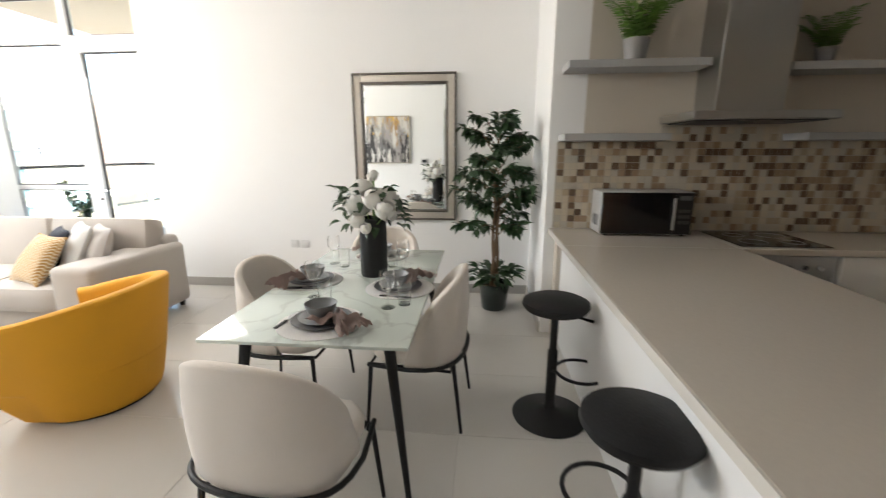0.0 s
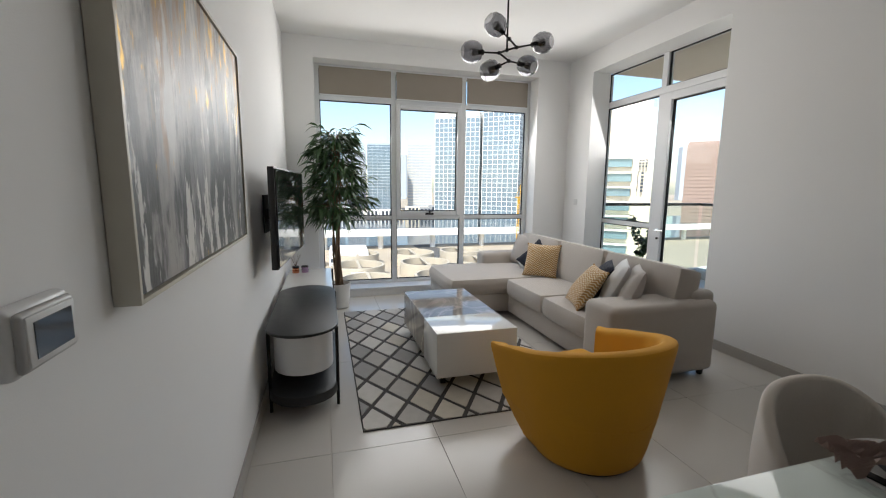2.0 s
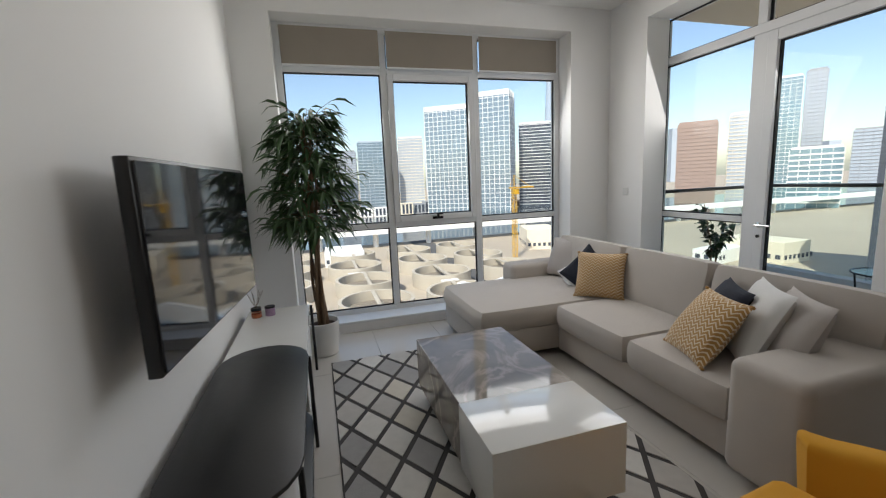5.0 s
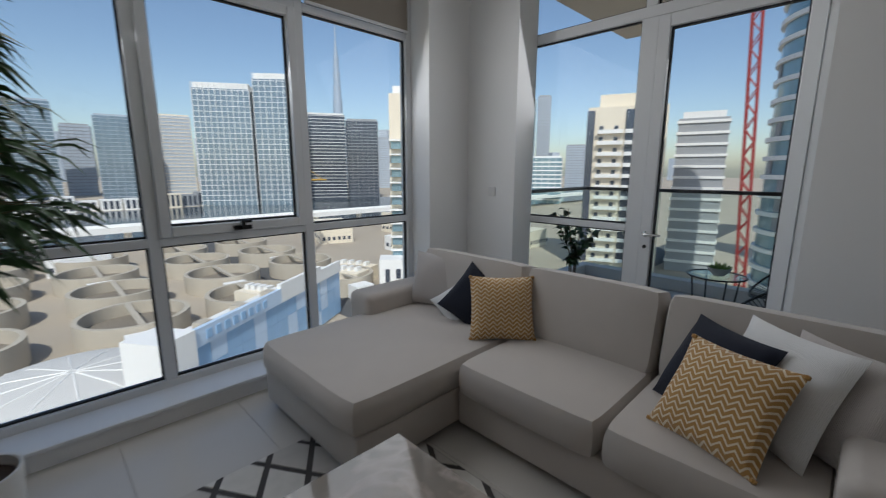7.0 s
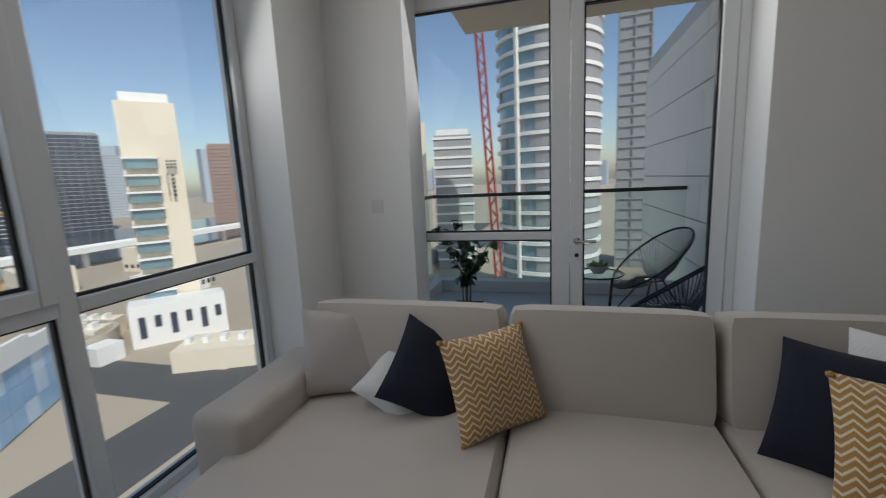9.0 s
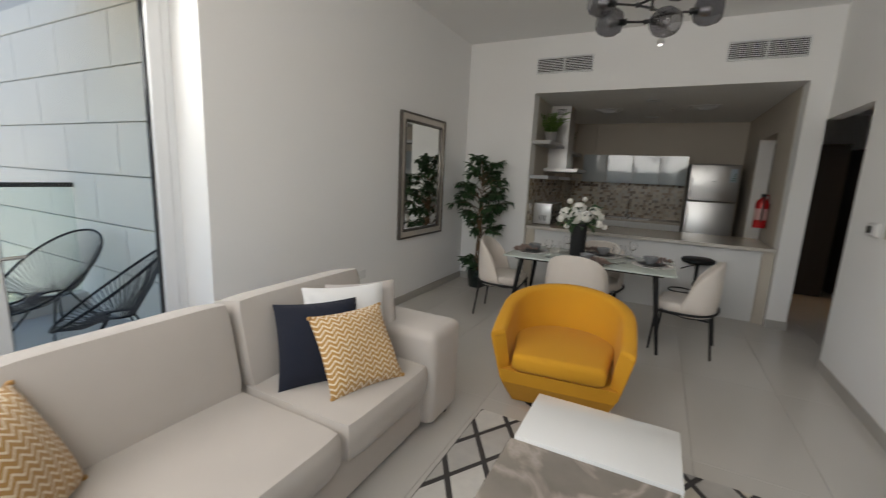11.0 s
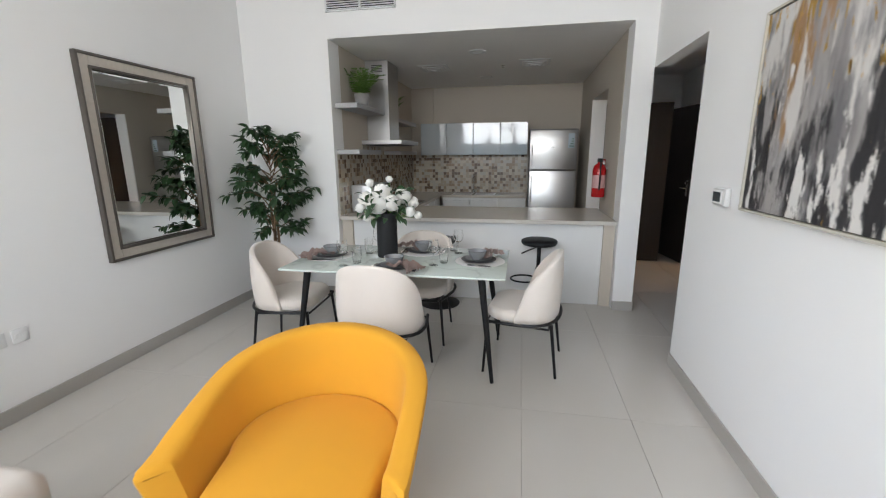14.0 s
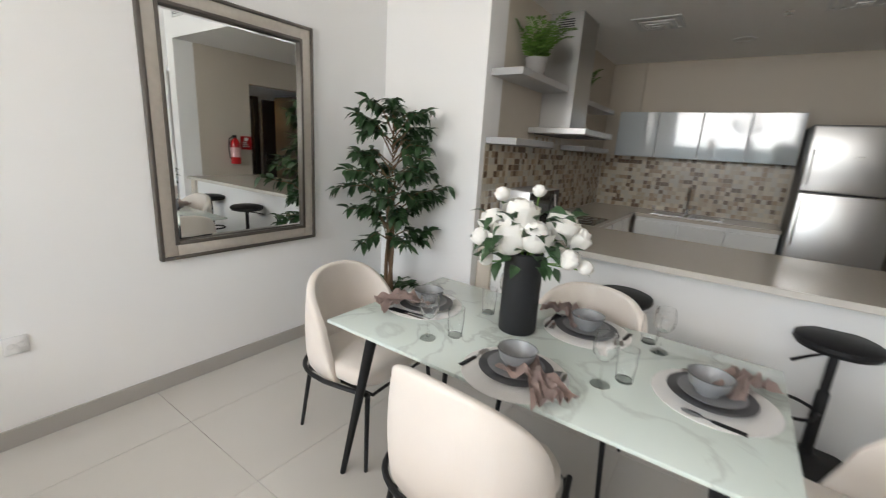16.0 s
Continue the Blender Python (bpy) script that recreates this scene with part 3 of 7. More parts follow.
def rug():
    x0, x1, y0, y1 = -5.84, -3.28, 0.63, 2.30
    hide = [material("hide patch " + n, c, 0.85, 0, 0.12, 18, 0.3, 120) for n, c in (("white", (0.62, 0.60, 0.56)), ("silver", (0.47, 0.45, 0.42)), ("grey", (0.34, 0.33, 0.32)), ("cream", (0.58, 0.54, 0.46)))]
    dark = material("dark hide strip", (0.055, 0.05, 0.048), 0.8, 0, 0.2, 20, 0.3, 120)
    r = thing("rug", pose((x0 + x1) / 2, (y0 + y1) / 2, 0), "patchwork hide rug with dark lattice lines on the tiles", "rug")
    part("backing", box(x0 - (x0 + x1) / 2, y0 - (y0 + y1) / 2, 0.001, x1 - (x0 + x1) / 2, y1 - (y0 + y1) / 2, 0.008, 0.002, 1), dark, r)
    rng = random.Random(4)
    hx, hy = (x1 - x0) / 2 - 0.008, (y1 - y0) / 2 - 0.008
    sx, sy, gap = 0.40, 0.25, 0.018
    for i in range(-9, 10):
        for j in range(-16, 17):
            cx, cy = i * sx / 2, j * sy / 2
            if (i + j) % 2:
                continue
            poly = [(cx - sx / 2 + gap * 1.7, cy), (cx, cy - sy / 2 + gap), (cx + sx / 2 - gap * 1.7, cy), (cx, cy + sy / 2 - gap)]
            for axis, lim, sgn in ((0, hx, 1), (0, -hx, -1), (1, hy, 1), (1, -hy, -1)):
                out = []
                for k in range(len(poly)):
                    p, q = poly[k], poly[(k + 1) % len(poly)]
                    pin, qin = sgn * p[axis] <= sgn * lim, sgn * q[axis] <= sgn * lim
                    if pin:
                        out.append(p)
                    if pin != qin:
                        u = (lim - p[axis]) / (q[axis] - p[axis])
                        out.append((p[0] + u * (q[0] - p[0]), p[1] + u * (q[1] - p[1])))
                poly = out
                if len(poly) < 3:
                    break
            if len(poly) < 3:
                continue
            area = abs(sum(poly[k][0] * poly[k - 1][1] - poly[k - 1][0] * poly[k][1] for k in range(len(poly)))) / 2
            if area < 0.0008:
                continue
            k = rng.choice((0, 0, 1, 1, 2, 3))
            own = bmesh.new()
            slab(poly, 0.007, 0.0125 + rng.random() * 0.001, bm=own)
            part("hide_patch", own, hide[k], r, smooth=False)


rug()


# ---- armchair ----
def armchair():
    t = thing("armchair", pose(-2.82, 1.89, 0, 0, 0, 6) @ Matrix.Diagonal((1.03, 1.04, 1.0, 1)), "mustard yellow tub armchair on a swivel base", "armchair")
    n, rows = 40, 9
    bm = bmesh.new()
    outer, inner = [], []
    A = radians(136)
    for k in range(n + 1):
        a = -A + 2 * A * k / n
        top = 0.565 + 0.175 * max(0.0, math.cos(a * 0.72)) ** 0.9
        col_o, col_i = [], []
        for j in range(rows + 1):
            u = j / rows
            foot = 0.014 if abs(a) < 1.75 else 0.20
            z = foot + (top - foot) * u
            ro = 0.30 + 0.125 * ((z - 0.014) / (top - 0.014)) ** 0.8
            x, y = math.cos(a), math.sin(a)
            if x < 0:
                x, y = x * 1.40, math.copysign(0.88 + 0.12 * abs(y), y)
            col_o.append(bm.verts.new((ro * x * 0.98, ro * y * 1.02, z)))
            ri = ro - 0.085 + 0.02 * (1 - u)
            col_i.append(bm.verts.new((ri * x * 0.98, ri * y * 1.02, z)))
        outer.append(col_o)
        inner.append(col_i)
    for k in range(n):
        for j in range(rows):
            bm.faces.new((outer[k][j], outer[k + 1][j], outer[k + 1][j + 1], outer[k][j + 1]))
            bm.faces.new((inner[k + 1][j], inner[k][j], inner[k][j + 1], inner[k + 1][j + 1]))
        bm.faces.new((outer[k][rows], outer[k + 1][rows], inner[k + 1][rows], inner[k][rows]))
        bm.faces.new((outer[k + 1][0], outer[k][0], inner[k][0], inner[k + 1][0]))
    for k, flip in ((0, 1), (n, -1)):
        for j in range(rows):
            q = (outer[k][j], outer[k][j + 1], inner[k][j + 1], inner[k][j])
            bm.faces.new(q[::flip])
    bmesh.ops.recalc_face_normals(bm, faces=bm.faces[:])
    rim = [e for e in bm.edges if len(e.link_faces) == 2 and e.calc_face_angle(0) > radians(55)]
    bmesh.ops.bevel(bm, geom=rim, offset=0.035, segments=4, profile=0.6, affect="EDGES")
    part("shell", bm, YELLOW, t)
    seat = [(0.30 * math.cos(a), 0.325 * math.sin(a)) for a in [radians(d) for d in range(-112, 113, 8)]]
    seat += [(-0.36, 0.275), (-0.385, 0.24), (-0.385, -0.24), (-0.36, -0.275)]
    part("seat_cushion", slab(seat, 0.305, 0.43, 0.04, 4), YELLOW, t)
    under = bmesh.new()
    loops = []
    for z, ro, front in ((0.014, 0.285, -0.20), (0.10, 0.315, -0.265), (0.205, 0.347, -0.40), (0.30, 0.366, -0.40)):
        loop = []
        for k in range(n + 1):
            a = -A + 2 * A * k / n
            x, y = math.cos(a), math.sin(a)
            if x < 0:
                x, y = x * 1.40, math.copysign(0.88 + 0.12 * abs(y), y)
            loop.append(under.verts.new((max(front, ro * x * 0.97), ro * y * 1.01, z)))
        loops.append(loop)
    for lo, hi in zip(loops, loops[1:]):
        for k in range(n + 1):
            q = (k + 1) % (n + 1)
            under.faces.new((lo[k], lo[q], hi[q], hi[k]))
    under.faces.new(loops[0][::-1])
    under.faces.new(loops[-1])
    bmesh.ops.recalc_face_normals(under, faces=under.faces[:])
    part("underbody", under, YELLOW, t, smooth=False)
    part("swivel_base", lathe([(0, 0), (0.27, 0), (0.275, 0.013), (0, 0.0135)], 40), BLACK_METAL, t, "round black swivel base")


armchair()


# ---- scatter cushions ----
pillow(-6.06, 3.06, 0.455, 0.43, 24, -22, 3, LINEN_GREY, "light grey linen cushion leaning on the armrest", 1)
pillow(-5.70, 2.98, 0.425, 0.33, 40, -46, 52, LINEN_WHITE, "white linen cushion tilted onto a corner", 2)
pillow(-5.55, 3.0, 0.43, 0.41, 43, -30, 38, NAVY, "navy velvet cushion standing on one corner", 3)
pillow(-5.262, 2.905, 0.452, 0.42, 43, -24, 0, CHEVRON, "ochre cushion with a pale zigzag weave", 4)
pillow(-3.79, 2.86, 0.455, 0.44, -35, -22, 0, LINEN_GREY, "light grey linen cushion in the sofa corner", 5)
pillow(-3.98, 2.83, 0.455, 0.47, -37, -25, 0, LINEN_WHITE, "white linen cushion leaning on the grey one", 6)
pillow(-4.20, 2.82, 0.455, 0.44, -36, -30, 0, NAVY, "navy velvet cushion behind the zigzag one", 7)
pillow(-4.105, 2.60, 0.455, 0.43, -20, -36, 0, CHEVRON, "ochre cushion with a pale zigzag weave, leaning far back", 8)


# ---- dining ----
def dining_table():
    t = thing("dining_table", pose(-1.19, 1.99, 0), "dining table with a white veined glass top and black legs", "table")
    part("tabletop", box(-0.425, -0.795, 0.735, 0.425, 0.795, 0.75, 0.003, 2), TABLE_GLASS, t, "white veined glass top")
    f = box(-0.33, -0.70, 0.705, -0.29, 0.70, 0.735, 0.003, 1)
    box(0.29, -0.70, 0.705, 0.33, 0.70, 0.735, 0.003, 1, f)
    box(-0.29, -0.70, 0.705, 0.29, -0.66, 0.735, 0.003, 1, f)
    box(-0.29, 0.66, 0.705, 0.29, 0.70, 0.735, 0.003, 1, f)
    part("frame", f, BLACK_METAL, t)
    for sx in (-1, 1):
        for sy in (-1, 1):
            part("leg", tube([(sx * 0.31, sy * 0.63, 0.72), (sx * 0.40, sy * 0.72, 0.0)], 0.026, 12, taper=0.013), BLACK_METAL, t)


dining_table()


def dining_chair():
    t = thing("dining_chair", pose(-1.206, 1.07, 0, 0, 0, 82), "cream upholstered dining chair with a black metal hoop and legs", "chair", "chairs round the dining table")
    seat = [(0.235 * math.cos(a) + 0.02, 0.255 * math.sin(a)) for a in [2 * math.pi * k / 32 for k in range(32)]]
    seat = [(max(-0.24, min(0.235, x * 1.1)), max(-0.255, min(0.255, y * 1.12))) for x, y in seat]
    part("seat", slab(seat, 0.385, 0.475, 0.035, 4), CREAM, t)
    n, rows = 32, 8
    bm = bmesh.new()
    A = radians(92)
    o, i = [], []
    for k in range(n + 1):
        a = -A + 2 * A * k / n
        c = math.cos(a * 90 / 92)
        top = 0.42 + 0.445 * max(0.0, c) ** 0.31
        co, ci = [], []
        for j in range(rows + 1):
            u = j / rows
            z = 0.362 + (top - 0.362) * u
            lean = 0.012 * max(0, z - 0.42) / 0.38
            r = 0.252 + 0.012 * math.sin(u * math.pi) - (0.03 * (1 - min(1, (z - 0.362) / 0.06)))
            x, y = -math.copysign(abs(math.cos(a)) ** 0.62, math.cos(a)), math.copysign(abs(math.sin(a)) ** 0.86, a)
            co.append(bm.verts.new((r * x - lean * max(0, c), r * 1.12 * y, z)))
            ci.append(bm.verts.new(((r - 0.036) * x - lean * max(0, c), (r - 0.036) * 1.12 * y, z)))
        o.append(co)
        i.append(ci)
    for k in range(n):
        for j in range(rows):
            bm.faces.new((o[k][j], o[k + 1][j], o[k + 1][j + 1], o[k][j + 1]))
            bm.faces.new((i[k + 1][j], i[k][j], i[k][j + 1], i[k + 1][j + 1]))
        bm.faces.new((o[k][rows], o[k + 1][rows], i[k + 1][rows], i[k][rows]))
        bm.faces.new((o[k + 1][0], o[k][0], i[k][0], i[k + 1][0]))
    for k in (0, n):
        for j in range(rows):
            bm.faces.new((o[k][j], o[k][j + 1], i[k][j + 1], i[k][j]))
    bmesh.ops.recalc_face_normals(bm, faces=bm.faces[:])
    rim = [e for e in bm.edges if len(e.link_faces) == 2 and e.calc_face_angle(0) > radians(60)]
    bmesh.ops.bevel(bm, geom=rim, offset=0.014, segments=3, profile=0.5, affect="EDGES")
    part("backrest", bm, CREAM, t)
    hoop = [(0.23, -0.25, 0.382), (0.1, -0.28, 0.388)]
    hoop += [(-0.268 * max(0.0, math.cos(a)) ** 0.62, math.copysign(0.302 * abs(math.sin(a)) ** 0.86, a), 0.395 + 0.018 * math.cos(a)) for a in [radians(d) for d in range(-90, 91, 10)]]
    hoop += [(0.1, 0.28, 0.388), (0.23, 0.25, 0.382)]
    part("hoop", tube(hoop, 0.0115, 8), BLACK_METAL, t, "black metal hoop round the seat")
    part("seat_frame", tube([(0.225, -0.22, 0.37), (0.225, 0.22, 0.37), (-0.2, 0.2, 0.345), (-0.2, -0.2, 0.345)], 0.009, 8, True), BLACK_METAL, t)
    for x, y, x2, y2 in ((0.215, -0.245, 0.24, -0.275), (0.215, 0.245, 0.24, 0.275), (-0.215, -0.19, -0.262, -0.22), (-0.215, 0.19, -0.262, 0.22)):
        part("leg", tube([(x, y, 0.38), (x2, y2, 0.0)], 0.0125, 8, taper=0.009), BLACK_METAL, t)
    return t


chair = dining_chair()
for x, y, r in ((-1.262, 2.89, -86), (-1.60, 2.02, -3), (-0.83, 1.955, 176)):
    copy_thing(chair, pose(x, y, 0, 0, 0, r))

PLATE = material("dark grey stoneware", (0.10, 0.10, 0.105), 0.3, 0, 0.15, 30)
BOWL = material("grey ribbed stoneware", (0.24, 0.245, 0.25), 0.3, 0, 0.12, 60)
MAT = fabric("white woven place mat", (0.80, 0.78, 0.75), 700, 0.6, 0.05)
NAPKIN = fabric("dusty pink linen napkin", (0.46, 0.34, 0.30), 600, 0.4, 0.1)
CUTLERY = material("black steel cutlery", (0.03, 0.03, 0.032), 0.3, 0.9, 0.1, 10)
CLEAR = glass_mat("clear glass")


def place_setting(x, y, rz):
    m = pose(x, y, 0.75, 0, 0, rz)
    mat = thing("place_mat", m, "round white woven place mat on the table", "place mat", "place mats")
    part("disc", slab(circle(0, 0, 0.185, 40), 0.0005, 0.004, 0.001, 1), MAT, mat)
    pl = thing("dinner_plate", m @ pose(0.0, 0.01, 0.0045), "dark grey stoneware dinner plate on the place mat", "plate", "dinner plates")
    part("dish", lathe([(0, 0), (0.08, 0), (0.125, 0.012), (0.13, 0.016), (0.122, 0.016), (0.08, 0.006), (0, 0.005)], 40), PLATE, pl)
    sp = thing("side_plate", m @ pose(0.0, 0.01, 0.0165), "grey patterned side plate on the dinner plate", "plate", "side plates")
    part("dish", lathe([(0, -0.005), (0.06, -0.005), (0.095, 0.008), (0.1, 0.012), (0.093, 0.012), (0.06, 0.001), (0, 0.0)], 36), BOWL, sp)
    bw = thing("bowl", m @ pose(-0.005, 0.02, 0.0175), "grey ribbed stoneware bowl on the plates", "bowl", "bowls")
    part("dish", lathe([(0, 0), (0.034, 0), (0.036, 0.006), (0.058, 0.03), (0.069, 0.064), (0.0665, 0.065), (0.055, 0.032), (0.032, 0.01), (0, 0.008)], 36), BOWL, bw)
    part("rim", tube([(0.068 * math.cos(a), 0.068 * math.sin(a), 0.065) for a in [2 * math.pi * k / 32 for k in range(32)]], 0.0016, 6, True), PLATE, bw)
    nk = thing("napkin", m @ pose(0.10, -0.06, 0.022, 0, 0, -32), "folded dusty pink linen napkin beside the bowl", "napkin", "napkins")
    bm = bmesh.new()
    g = []
    rng = random.Random(int(x * 100 + y * 10))
    ph = rng.uniform(0, 6)
    for i in range(19):
        row = []
        for j in range(13):
            u, v = i / 18 - 0.5, j / 12 - 0.5
            waist = 0.55 + 1.6 * abs(u)
            z = 0.018 * math.cos(v * 22 * (1 + u) + ph) * (0.6 + abs(u)) + 0.02 + 0.022 * math.exp(-(u * 5) ** 2) + 0.01 * math.sin(u * 17 + v * 9 + ph)
            row.append(bm.verts.new((u * 0.22, v * 0.13 * waist, max(0.0, z) - 0.012 * abs(u))))
        g.append(row)
    for i in range(18):
        for j in range(12):
            bm.faces.new((g[i][j], g[i + 1][j], g[i + 1][j + 1], g[i][j + 1]))
    bmesh.ops.solidify(bm, geom=bm.faces[:], thickness=0.003)
    part("cloth", bm, NAPKIN, nk)
    for name, dx, dy, rz2 in (("knife", 0.155, 0.01, 4), ("fork", 0.135, 0.015, 8), ("spoon", -0.155, 0.0, -6)):
        c = thing(name, m @ pose(dx, dy, 0.0045, 0, 0, rz2), "black steel table %s on the place mat" % name, name, "black cutlery")
        hb = slab([(-0.009, -0.09), (0.009, -0.09), (0.008, -0.01), (0.004, 0.0), (-0.004, 0.0), (-0.008, -0.01)], 0.0, 0.004, 0.001, 1)
        part("handle", hb, CUTLERY, c)
        if name == "knife":
            part("blade", slab([(-0.006, 0.0), (0.006, 0.0), (0.009, 0.06), (0.004, 0.095), (-0.006, 0.1)], 0.0005, 0.0025), CHROME, c, "steel blade")
        elif name == "fork":
            fb = slab([(-0.004, 0.0), (0.004, 0.0), (0.01, 0.045), (-0.01, 0.045)], 0.001, 0.003)
            for k in range(4):
                slab([(-0.01 + 0.0055 * k, 0.045), (-0.0065 + 0.0055 * k, 0.045), (-0.007 + 0.0055 * k, 0.09), (-0.0095 + 0.0055 * k, 0.09)], 0.001, 0.003, bm=fb)
            part("tines", fb, CHROME, c, "steel tines")
        else:
            sb = slab([(0.015 * math.cos(a), 0.05 + 0.03 * math.sin(a)) for a in [2 * math.pi * k / 20 for k in range(20)]], 0.001, 0.004)
            slab([(-0.004, 0.0), (0.004, 0.0), (0.004, 0.025), (-0.004, 0.025)], 0.001, 0.003, bm=sb)
            part("bowl", sb, CHROME, c, "steel spoon bowl")


place_setting(-1.47, 1.975, 90 - 180)
place_setting(-0.93, 1.89, 90)
place_setting(-1.18, 1.40, 0)
place_setting(-1.19, 2.59, 180)


def wine_glass(x, y):
    t = thing("wine_glass", pose(x, y, 0.75), "clear stemmed wine glass on the table", "wine glass", "glasses on the table")
    part("bowl", lathe([(0.003, 0.085), (0.02, 0.092), (0.037, 0.115), (0.040, 0.145), (0.034, 0.185), (0.0325, 0.185), (0.0385, 0.145), (0.0355, 0.117), (0.019, 0.0945), (0, 0.092)], 24), CLEAR, t).visible_shadow = False
    part("stem", lathe([(0, 0.0), (0.033, 0.0), (0.033, 0.002), (0.006, 0.006), (0.0035, 0.02), (0.0035, 0.088), (0, 0.09)], 20), CLEAR, t).visible_shadow = False


def tumbler(x, y):
    t = thing("tumbler", pose(x, y, 0.75), "clear straight water tumbler on the table", "tumbler", "glasses on the table")
    part("body", lathe([(0, 0), (0.028, 0), (0.033, 0.06), (0.034, 0.12), (0.0325, 0.12), (0.0315, 0.06), (0.026, 0.008), (0, 0.007)], 24), CLEAR, t).visible_shadow = False


for x, y in ((-1.46, 2.36), (-1.34, 1.72), (-0.98, 2.26), (-0.93, 1.60)):
    wine_glass(x, y)
for x, y in ((-1.37, 2.29), (-1.26, 1.66), (-1.06, 2.31), (-0.86, 1.65)):
    tumbler(x, y)


def vase_flowers():
    x, y = -1.13, 2.13
    v = thing("vase", pose(x, y, 0.75) @ Matrix.Diagonal((1.2, 1.2, 1.2, 1)), "tall matt black cylindrical vase on the table", "vase")
    part("body", lathe([(0, 0), (0.062, 0), (0.066, 0.006), (0.066, 0.285), (0.06, 0.29), (0.057, 0.28), (0.057, 0.02), (0, 0.015)], 32), material("matt charcoal ceramic", (0.012, 0.0125, 0.014), 0.6, 0, 0.2, 20), v)
    f = thing("peony_bouquet", pose(x, y, 0.80) @ Matrix.Diagonal((1.18, 1.18, 1.18, 1)), "white artificial peonies with dark green leaves in the vase", "flowers")
    petal = material("white silk petal", (0.86, 0.84, 0.79), 0.7, 0, 0.04, 20)
    rng = random.Random(12)
    heads = [(-0.05, 0.01, 0.40, 0.058), (-0.08, 0.03, 0.33, 0.066), (-0.06, -0.06, 0.335, 0.055), (0.04, -0.11, 0.37, 0.052), (0.07, 0.05, 0.36, 0.052), (0.0, 0.14, 0.35, 0.05), (0.10, -0.15, 0.32, 0.045), (0.09, -0.02, 0.29, 0.045), (-0.03, 0.17, 0.29, 0.034), (-0.03, -0.17, 0.27, 0.034), (-0.12, 0.09, 0.235, 0.024), (0.02, -0.21, 0.24, 0.026), (-0.02, 0.10, 0.45, 0.026), (0.02, -0.02, 0.47, 0.022)]
    for k, (dx, dy, z, r) in enumerate(heads):
        part("stem", tube([(dx * 0.15, dy * 0.15, 0.02), (dx * 0.3, dy * 0.3, 0.22), (dx, dy, z - r * 0.7)], 0.003, 6), BRIGHT_LEAF, f)
        bm = bmesh.new()
        for ring, (cnt, rise) in enumerate(((3, 84), (4, 68), (5, 46), (6, 22))):
            rad = r * (0.52 + 0.16 * ring)
            for q in range(cnt):
                a = 2 * math.pi * (q + 0.5 * ring) / cnt + rng.uniform(-0.25, 0.25)
                up, half = rise + rng.uniform(-9, 9), math.pi / cnt * 1.25
                g = []
                for i in range(6):
                    u = i / 5
                    el = radians(-72 + (up + 72) * u)
                    row = []
                    for j in range(6):
                        w = j / 2.5 - 1
                        az = a + half * w * (0.45 + 0.55 * math.sin(math.pi * (0.12 + 0.62 * u)))
                        rr = rad * (1 + 0.16 * u ** 5 + 0.05 * w * w * u)
                        row.append(bm.verts.new((rr * math.cos(el) * math.cos(az), rr * math.cos(el) * math.sin(az), rr * math.sin(el) - r * 0.09 * ring)))
                    g.append(row)
                for i in range(5):
                    for j in range(5):
                        bm.faces.new((g[i][j], g[i][j + 1], g[i + 1][j + 1], g[i + 1][j]))
        bm.transform(pose(dx, dy, z) @ pose(0, 0, 0, -dy * 160, dx * 160, 0))
        part("flower_head", bm, petal, f)
    bm = bmesh.new()
    for k in range(100):
        a = rng.uniform(0, 6.28)
        rr, z = rng.uniform(0.05, 0.17), rng.uniform(0.21, 0.41)
        leaf(bm, Vector((rr * math.cos(a), rr * math.sin(a), z)), a + rng.uniform(-0.7, 0.7), rng.uniform(-50, 40), rng.uniform(0.045, 0.075), 0.55, rng)
    part("foliage", bm, LEAF, f, "dark green leaves")


def leaf(bm, p, a, pitch, length, ratio, rng, droop=0.25):
    """One folded, pointed leaf that starts at p and points to the azimuth a."""
    m = Matrix.Translation(p) @ pose(0, 0, 0, 0, 0, math.degrees(a)) @ pose(0, 0, 0, rng.uniform(-35, 35), -pitch, 0)
    w = length * ratio / 2
    rows = [(0, 0.1, 0), (0.3, 1.0, 0.02), (0.6, 0.85, -0.02), (1.0, 0.02, -droop)]
    vs = []
    for u, k, z in rows:
        vs.append([bm.verts.new(m @ Vector((u * length, s * w * k, z * length + abs(s) * w * k * 0.35))) for s in (-1, 0, 1)])
    for r0, r1 in zip(vs, vs[1:]):
        for j in (0, 1):
            bm.faces.new((r0[j], r1[j], r1[j + 1], r0[j + 1]))


vase_flowers()


